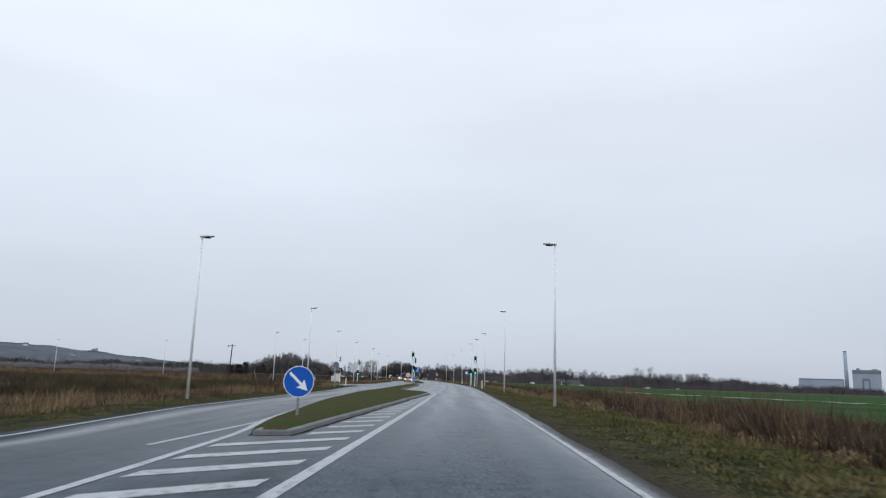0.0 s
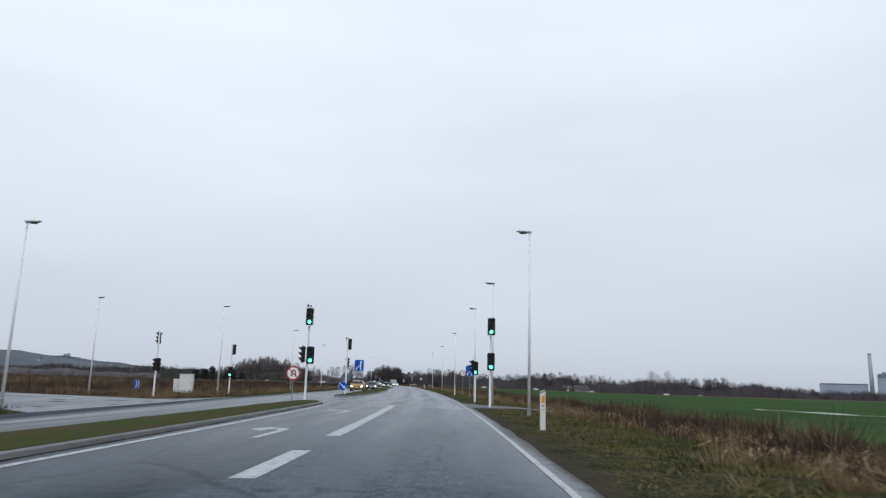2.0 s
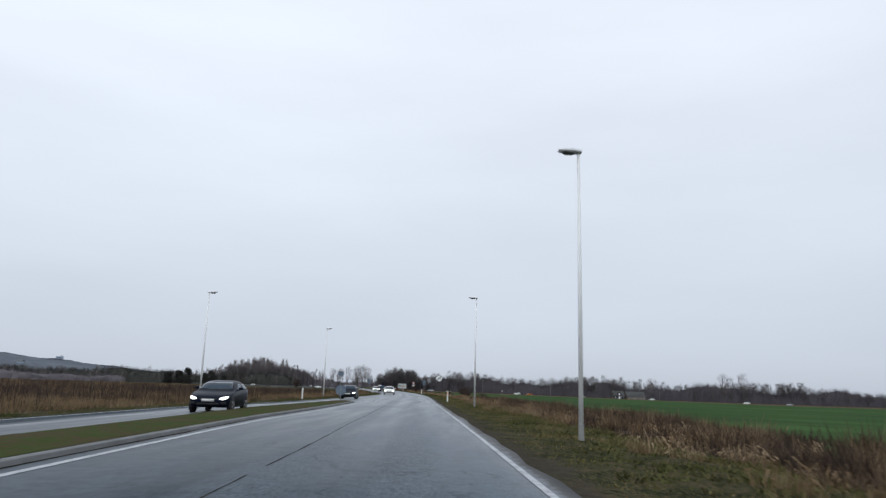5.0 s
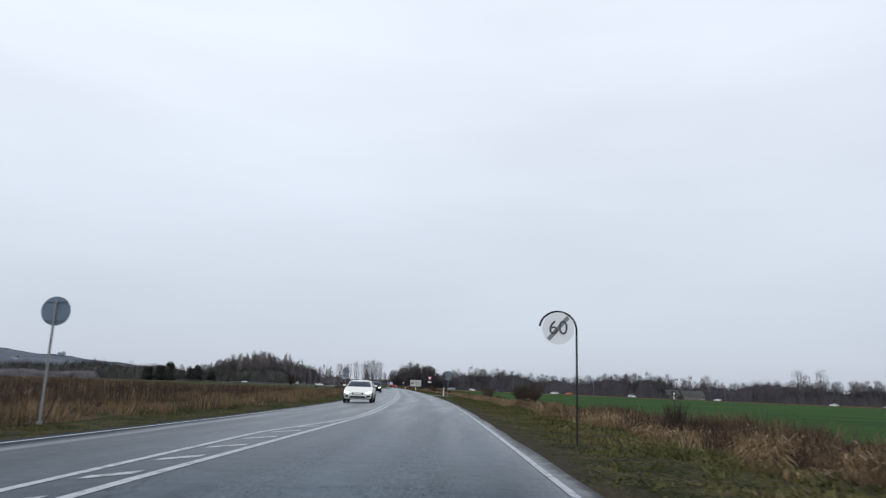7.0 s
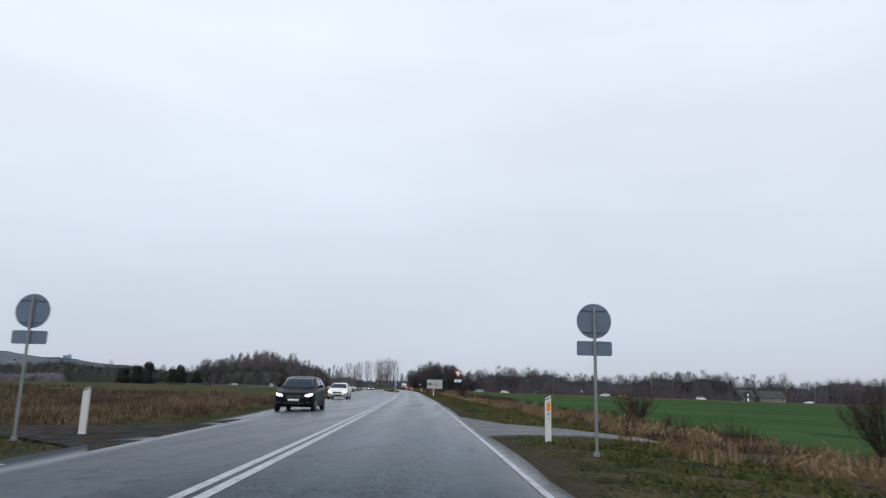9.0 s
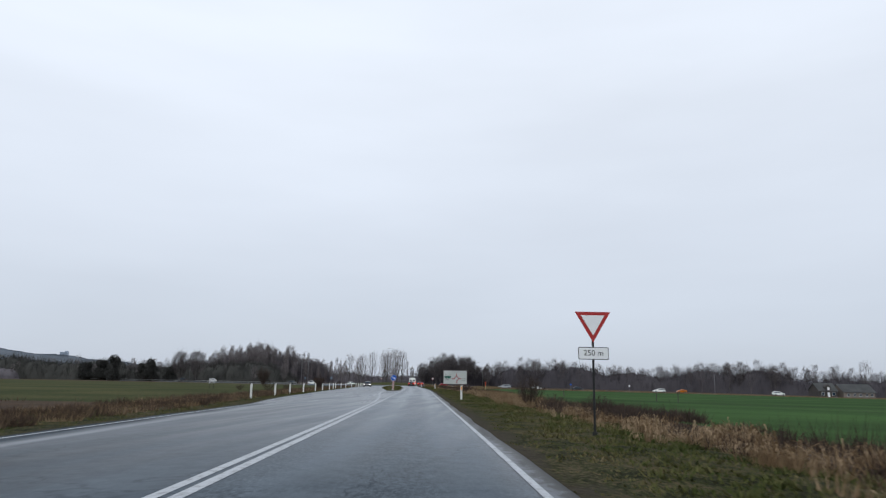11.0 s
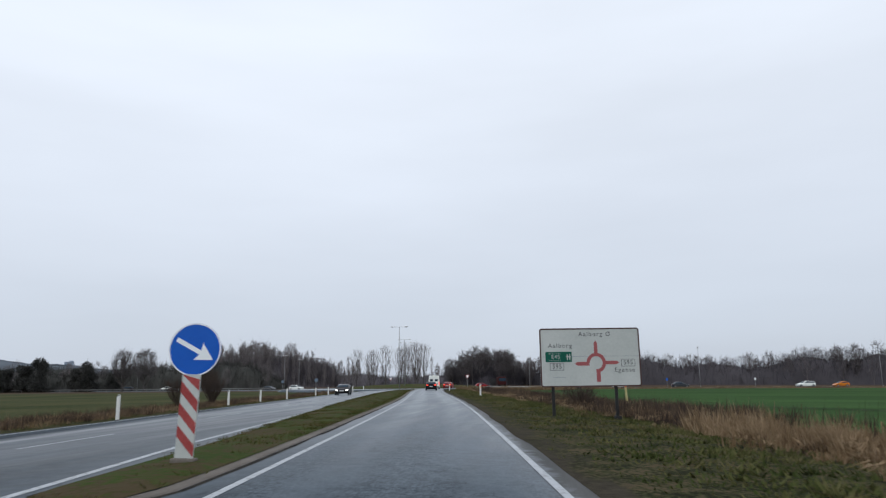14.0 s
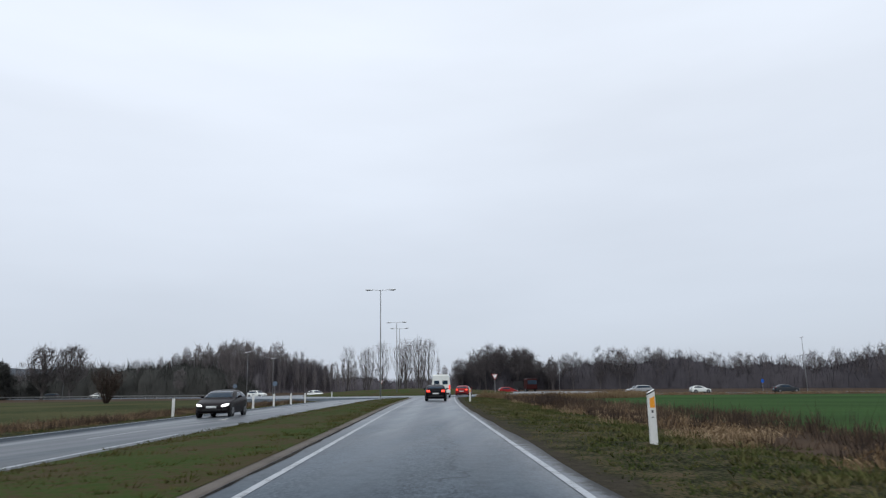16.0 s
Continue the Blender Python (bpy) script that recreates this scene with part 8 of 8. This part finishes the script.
car(-40.0, 665.0, P_WHITE, "white estate car on the crossing road", 60, kind="estate", lights=False)
car(-50.0, 673.0, P_GREY, "dark grey car on the crossing road", 62, lights=False)
for la, p, k, lab in ((34, P_SILVER, "estate", "silver estate car on the far crossing road"), (47, P_WHITE, "hatch", "white hatchback on the far crossing road"),
                      (63, P_GREY, "saloon", "grey saloon on the far crossing road"), (92, P_WHITE, "estate", "white estate car on the far crossing road"),
                      (100, P_ORANGE, "hatch", "orange hatchback on the far crossing road"), (135, P_WHITE, "suv", "white car on the far crossing road"),
                      (178, P_WHITE, "hatch", "white car on the far crossing road"), (236, P_WHITE, "estate", "white car on the far crossing road"),
                      (262, P_SILVER, "hatch", "silver car on the far crossing road"), (-88, P_WHITE, "hatch", "white car on the crossing road"),
                      (-104, P_GREY, "estate", "dark car on the crossing road")):
    arm = RIGHT_ARM if la > 0 else [q for q in LEFT_ARM[::-1]]
    yy = float(np.interp(la, [q[0] for q in arm], [q[1] for q in arm]))
    car(la, yy + (1.6 if la % 2 else -1.6), p, lab, 90 if la % 2 else -90, k, lights=False, group="cars on the crossing road", dz=0.10)


def white_van(lat, y):
    ob = thing("van", stand(lat, y, 180), "white high-roofed van ahead in the lane", "van")
    L, W, H = 5.4, 0.98, 2.45
    h = L / 2
    bm = bmesh.new()
    st = [(-h, 0.5, 0.95), (-h + 0.25, 0.3, 1.05), (-h + 0.9, 0.28, 1.25), (-h + 1.6, 0.28, H - 0.12), (-h + 2.1, 0.28, H), (h - 0.15, 0.28, H - 0.02), (h, 0.35, H - 0.12)]
    loft(bm, [[(-W * 0.95, yy, zb), (-W, yy, zb + 0.3), (-W * (0.97 if zt < 1.5 else 0.99), yy, zt * 0.6), (-W * (0.9 if zt < 1.5 else 0.86), yy, zt),
               (W * (0.9 if zt < 1.5 else 0.86), yy, zt), (W * (0.97 if zt < 1.5 else 0.99), yy, zt * 0.6), (W, yy, zb + 0.3), (W * 0.95, yy, zb)] for yy, zb, zt in st])
    part("body", bm, P_WHITE, ob)
    for s in (-1, 1):
        bm = bmesh.new()
        box(bm, s * 0.44 - 0.28, s * 0.44 + 0.28, h - 0.01, h + 0.012, 1.40, 1.80, 0.01)
        part("rear_window", bm, M_GLASS, ob)
        bm = bmesh.new()
        box(bm, s * 0.90 - 0.07, s * 0.90 + 0.07, h - 0.05, h + 0.015, 0.85, 1.30, 0.02)
        part("tail_light", bm, M_TAIL, ob, "lit red tail light")
        for yy in (-h + 0.95, h - 1.0):
            wheel(ob, s * (W + 0.01), yy, 0.34)
    bm = bmesh.new()
    box(bm, -W * 0.9, W * 0.9, h - 0.05, h + 0.05, 0.35, 0.52, 0.03)
    part("rear_bumper", bm, M_TRIM, ob)
    bm = bmesh.new()
    box(bm, -0.18, 0.18, h - 0.4, h - 0.1, H - 0.03, H + 0.06, 0.02)
    part("roof_vent", bm, M_PLASTIC, ob)


white_van(0.25, 598.0)


P_MAROON = car_paint("paint_maroon", (0.045, 0.012, 0.012))


def tipper(lat, y, facing, label):
    ob = thing("tipper_truck", stand(lat, y, facing, 0.1), label, "truck", "trucks")
    bm = bmesh.new()
    box(bm, -1.2, 1.2, -4.2, -2.2, 0.75, 3.0, 0.12)
    cab = part("cab", bm, P_MAROON, ob)
    bm = bmesh.new()
    box(bm, -1.05, 1.05, -4.24, -4.19, 1.75, 2.65, 0.01)
    part("windscreen", bm, M_GLASS, cab)
    bm = bmesh.new()
    loft(bm, [[(-1.15, yy, 1.15), (-1.25, yy, zt), (1.25, yy, zt), (1.15, yy, 1.15)] for yy, zt in ((-2.0, 2.7), (-1.9, 2.5), (3.8, 2.5), (4.0, 2.3))])
    part("tipper_body", bm, M_DARKPOST, ob, "dark tipper body")
    bm = bmesh.new()
    box(bm, -0.45, 0.45, -4.0, 3.9, 0.7, 1.1)
    part("chassis", bm, M_TRIM, ob)
    for s in (-1, 1):
        for yy in (-3.2, 1.6, 2.9):
            wheel(ob, s * 1.22, yy, 0.5, 0.3)


tipper(18.4, 680, 15, "tipper truck with dark red cab and dark body")


# ------------------------------------------------------------------ small things at the roundabout
def small_sign(lat, y, z, r, mat, label, tri=False):
    ob = thing("road_sign", stand(lat, y, 20), label, "road sign", "signs at the roundabout")
    up_post(ob, z + r)
    bm = bmesh.new()
    if tri:
        plate(bm, [(-r, z + r * 0.8), (0, z - r * 0.8), (r, z + r * 0.8)], -0.012, 0.0)
    else:
        disc(bm, (0, -0.012, z), r, 0.012, 30)
    pl = part("plate", bm, mat, ob)
    if tri:
        bm = bmesh.new()
        plate(bm, [(-r * 0.74, z + r * 0.66), (0, z - r * 0.53), (r * 0.74, z + r * 0.66)], -0.018, -0.013)
        part("white_field", bm, M_WHITE, pl)


small_sign(6.5, 604, 2.4, 0.42, M_RED, "red-rimmed yield triangle at the roundabout entry", True)
small_sign(-30, 640, 2.6, 0.42, M_SIGNBACK, "grey back of a round sign at the roundabout")
small_sign(-12, 652, 2.4, 0.4, M_RED, "red-rimmed yield triangle beyond the roundabout", True)
small_sign(62, 664, 2.2, 0.38, M_BLUE, "small blue sign beside the far crossing road")
small_sign(84, 663, 2.2, 0.34, M_WHITE, "small white sign beside the far crossing road")
small_sign(-42, 655, 2.4, 0.4, M_SIGNBACK, "grey back of a sign beside the crossing road")


def guard_rail(line, name_label):
    ob = thing("guard_rail", Matrix(), name_label, "guard rail")
    pts = []
    for (x0, y0), (x1, y1) in zip(line, line[1:]):
        k = max(1, int(math.hypot(x1 - x0, y1 - y0) / 4))
        pts += [(x0 + (x1 - x0) * i / k, y0 + (y1 - y0) * i / k) for i in range(k)]
    pts.append(line[-1])
    for p in pts:
        bm = bmesh.new()
        q = at(p[0], p[1], 0)
        box(bm, q.x - 0.05, q.x + 0.05, q.y - 0.03, q.y + 0.03, q.z - 0.2, q.z + 0.75)
        part("post", bm, M_SLEEVE, ob)
    bm = bmesh.new()
    prev = None
    for p in pts:
        ring = [bm.verts.new(at(p[0], p[1] - 0.07 + o, z)) for o, z in ((0.0, 0.50), (-0.05, 0.56), (0.0, 0.62), (-0.05, 0.70), (0.0, 0.78))]
        if prev:
            for k in range(4):
                bm.faces.new((prev[k], prev[k + 1], ring[k + 1], ring[k]))
        prev = ring
    bmesh.ops.solidify(bm, geom=bm.faces[:], thickness=0.02)
    part("beam", bm, M_SLEEVE, ob, "grey steel beam")


guard_rail([(-46, 657), (-72, 674), (-132, 692), (-230, 709)], "grey steel guard rail along the crossing road")


# ------------------------------------------------------------------ far buildings
def gable_house(lat, y, w, d, eaves, ridge, wall, roofm, label, windows, turn=0.0):
    ob = thing("house", stand(lat, y, turn, -0.2), label, "house", "farm buildings")
    bm = bmesh.new()
    box(bm, -w / 2, w / 2, 0, d, 0, eaves)
    for s in (-1, 1):
        a = [bm.verts.new((s * w / 2, 0, eaves)), bm.verts.new((s * w / 2, d, eaves)), bm.verts.new((s * w / 2, d / 2, ridge))]
        bm.faces.new(a)
    wl = part("wall", bm, wall, ob)
    bm = bmesh.new()
    for y0, y1 in ((-0.5, d / 2), (d + 0.5, d / 2)):
        q = [(-w / 2 - 0.4, y0, eaves - 0.25), (w / 2 + 0.4, y0, eaves - 0.25), (w / 2 + 0.4, y1, ridge + 0.1), (-w / 2 - 0.4, y1, ridge + 0.1)]
        bm.faces.new([bm.verts.new(p) for p in q])
    bmesh.ops.solidify(bm, geom=bm.faces[:], thickness=0.18)
    part("roof", bm, roofm, ob)
    for x, z, ww, hh in windows:
        bm = bmesh.new()
        box(bm, x - ww / 2 - 0.08, x + ww / 2 + 0.08, -0.05, 0.03, z - 0.08, z + hh + 0.08)
        fr = part("window", bm, M_WHITE, ob)
        bm = bmesh.new()
        box(bm, x - ww / 2, x + ww / 2, -0.07, -0.052, z, z + hh)
        part("pane", bm, M_GLASS, fr)
    return ob


M_TIMBER = surface("dark_timber", (0.045, 0.042, 0.040), (0.085, 0.075, 0.068), 0.5, 0.9, 0, 5)
M_BRICKW = surface("pale_brick", (0.16, 0.135, 0.115), (0.24, 0.21, 0.18), 0.5, 0.9, 0, 5)
M_ROOF = surface("grey_roof", (0.10, 0.105, 0.105), (0.17, 0.175, 0.17), 0.4, 0.8, 0, 4)
M_CLAD = surface("pale_cladding", (0.27, 0.325, 0.395), (0.355, 0.41, 0.485), 0.06, 0.6, 0, 0.5)
M_CLADDARK = surface("dark_cladding", (0.13, 0.16, 0.20), (0.19, 0.22, 0.26), 0.06, 0.6, 0, 0.5)
farm = gable_house(172.3, 690, 7.5, 8, 2.8, 5.8, M_TIMBER, M_ROOF, "dark farmhouse with grey roof, dormer and white door", [(-2.2, 0.9, 1.1, 1.1), (2.2, 0.9, 1.1, 1.1)])
bm = bmesh.new()
plate(bm, [(-1.1, 2.4), (1.1, 2.4), (1.1, 4.3), (0, 5.3), (-1.1, 4.3)], -0.3, 2.6)
dormer = part("dormer", bm, M_TIMBER, farm, "gabled dormer over the door")
for nm, x0, x1, z0, z1 in (("door", -0.5, 0.5, 0.1, 2.1), ("window", -0.45, 0.45, 3.0, 4.2)):
    bm = bmesh.new()
    box(bm, x0, x1, -0.42, -0.31, z0, z1, 0.02)
    part(nm, bm, M_WHITE, dormer if nm == "window" else farm, "white-painted " + nm)
gable_house(184.5, 690, 13, 9, 2.6, 5.7, M_BRICKW, M_ROOF, "long low barn with a grey-green roof", [(-4.5, 0.9, 0.8, 0.9), (-2.0, 0.9, 0.8, 0.9), (0.5, 0.9, 0.8, 0.9), (3.0, 0.9, 0.8, 0.9), (5.2, 0.9, 0.8, 0.9)])


def power_station():
    ob = thing("power_station", stand(628.9, 952, -37, 0.0), "pale blue-grey power station with a tall chimney", "power station")
    bm = bmesh.new()
    box(bm, -58, -4, 0, 40, -4, 19.5, 0.3)
    hall = part("boiler_hall", bm, M_CLAD, ob, "long pale hall")
    bm = bmesh.new()
    box(bm, -57, -4.5, -0.3, 0.0, 18.2, 19.7)
    part("roof_edge", bm, M_CLADDARK, hall)
    bm = bmesh.new()
    box(bm, 7, 40, -3, 40, -4, 27.5, 0.3)
    box(bm, 7.3, 39, -2.5, 39, 27, 32.5, 0.3)
    tw = part("turbine_hall", bm, M_CLAD, ob, "tall pale hall with a dark top")
    bm = bmesh.new()
    box(bm, 7.0, 40.2, -3.3, -3.05, 27.2, 32.0)
    box(bm, 18, 27, -3.4, -3.05, 2, 21)
    part("dark_band", bm, M_CLADDARK, tw)
    bm = bmesh.new()
    box(bm, 20, 25.5, -3.7, -3.45, 2, 18)
    part("louvre", bm, M_CLAD, tw)
    for x, w, hh in ((12, 4, 34.5), (30, 6, 34)):
        bm = bmesh.new()
        box(bm, x, x + w, 4, 10, 32, hh)
        part("roof_unit", bm, M_CLADDARK, tw)
    bm = bmesh.new()
    rod(bm, (0, 5, -4), (0, 5, 57.3), 2.6, 2.1, 28)
    ch = part("chimney", bm, M_CLAD, ob, "tall pale chimney", smooth=True)
    bm = bmesh.new()
    rod(bm, (0, 5, 56.0), (0, 5, 57.6), 2.2, 2.2, 28)
    part("chimney_rim", bm, M_CLADDARK, ch)
    bm = bmesh.new()
    box(bm, -66, -60, 5, 20, -4, 8.5)
    part("annexe", bm, M_CLADDARK, ob)


power_station()
for k in range(10):
    rr = np.random.default_rng(300 + k)
    az, d = radians(rr.uniform(22, 46)), rr.uniform(1050, 1330)
    x, yy = -d * math.sin(az), 200 + d * math.cos(az)
    i = np.argmin(np.hypot(HILL_V[:, :, 0] - x, HILL_V[:, :, 1] - yy))
    z = HILL_V.reshape(-1, 3)[i, 2]
    ob = thing("hillside_house", pose(float(HILL_V.reshape(-1, 3)[i, 0]), float(HILL_V.reshape(-1, 3)[i, 1]), float(z) + 0.2, 0, 0, rr.uniform(0, 40)),
               "small pale house on the wooded hillside", "house", "houses on the hill")
    bm = bmesh.new()
    box(bm, -3.4, 3.4, -4, 4, -3, 2.2)
    part("wall", bm, M_CLAD if k % 2 else M_PLASTIC, ob)
    bm = bmesh.new()
    loft(bm, [[(-3.8, yv, zv), (3.8, yv, zv), (3.8, yv, zv + 0.2), (-3.8, yv, zv + 0.2)] for yv, zv in ((-4.4, 2.1), (0, 4.6), (4.4, 2.1))])
    part("roof", bm, M_ROOF, ob)

# pylons and poles over the waste land
for la, yy, hh in ((-35.3, 113, 5.8),):
    ob = thing("timber_pole", stand(la, yy), "old dark timber pole with cross arm on waste land", "pole", "timber poles")
    bm = bmesh.new()
    rod(bm, (0, 0, -0.3), (0.25, 0, hh), 0.10, 0.07, 10)
    part("pole", bm, M_STALK, ob)
    bm = bmesh.new()
    box(bm, -0.45, 0.75, -0.04, 0.04, hh - 0.33, hh - 0.24)
    rod(bm, (-0.4, 0, hh - 0.3), (-0.4, 0, hh - 0.55), 0.06, 0.04, 8)
    part("cross_arm", bm, M_STALK, ob)

# board on two posts in the pasture, seen from behind
ob = thing("field_board", stand(-34.5, 500.5), "white lattice board on two dark posts in the pasture", "sign")
for x in (-0.42, 0.42):
    bm = bmesh.new()
    rod(bm, (x, 0.05, -0.3), (x, 0.05, 2.35), 0.05, 0.05, 8)
    part("post", bm, M_DARKPOST, ob)
for x0, x1, z0, z1 in ((-0.62, -0.30, 1.15, 2.25), (0.0, 0.16, 1.2, 2.4), (0.36, 0.62, 1.15, 2.3), (-0.62, 0.62, 1.62, 1.78), (-0.5, 0.55, 2.12, 2.24)):
    bm = bmesh.new()
    box(bm, x0, x1, -0.03, 0.0, z0, z1, 0.01)
    part("slat", bm, M_LENS, ob)
ob.scale = (0.72, 0.72, 0.72)

# flat-roofed block on the ridge and two pale silos at its foot
ob = thing("hilltop_building", pose(-701, 1436, 26.5, 0, 0, 20), "grey flat-roofed block on the wooded ridge", "building")
# pale wall colour stands in for haze over the distant block
bm = bmesh.new()
box(bm, -5.5, 5.5, -5, 5, 0, 12.5, 0.2)
wall = part("wall", bm, M_CLAD, ob)
for k in range(3):
    bm = bmesh.new()
    box(bm, -5.0, 5.0, -5.15, -5.02, 6.0 + 2.2 * k, 7.0 + 2.2 * k)
    part("window_band", bm, M_CLADDARK, wall)
bm = bmesh.new()
box(bm, 1, 5, -3, 3, 12.5, 14.2, 0.1)
part("roof_unit", bm, M_CLAD, ob)
for x, yy, hh in ((-383, 1144, 15.5), (-375, 1148, 14.0)):
    ob = thing("silo", pose(x, yy, -1), "pale round farm silo before the hill", "silo", "silos")
    bm = bmesh.new()
    rod(bm, (0, 0, 0), (0, 0, hh - 1.6), 2.1, 2.1, 20)
    part("drum", bm, M_PLASTIC, ob, smooth=True)
    bm = bmesh.new()
    rod(bm, (0, 0, hh - 1.6), (0, 0, hh), 2.2, 0.4, 20)
    part("roof", bm, M_CLAD, ob, smooth=True)
# blue chevron board beside the side road
ob = thing("chevron_board", stand(-26.6, 142.9, 78), "narrow blue board with white chevrons beside the side road", "road sign")
up_post(ob, 1.2, 0.03)
bm = bmesh.new()
plate(bm, [(-0.42, 0.30), (0.42, 0.30), (0.42, 1.15), (-0.42, 1.15)], -0.02, 0.0)
pl = part("board", bm, M_BLUE, ob)
for k in range(2):
    bm = bmesh.new()
    x = -0.22 + 0.36 * k
    plate(bm, [(x, 0.38), (x + 0.10, 0.38), (x + 0.26, 0.72), (x + 0.10, 1.07), (x, 1.07), (x + 0.15, 0.72)], -0.027, -0.021)
    part("chevron", bm, M_WHITE, pl, "white chevron")
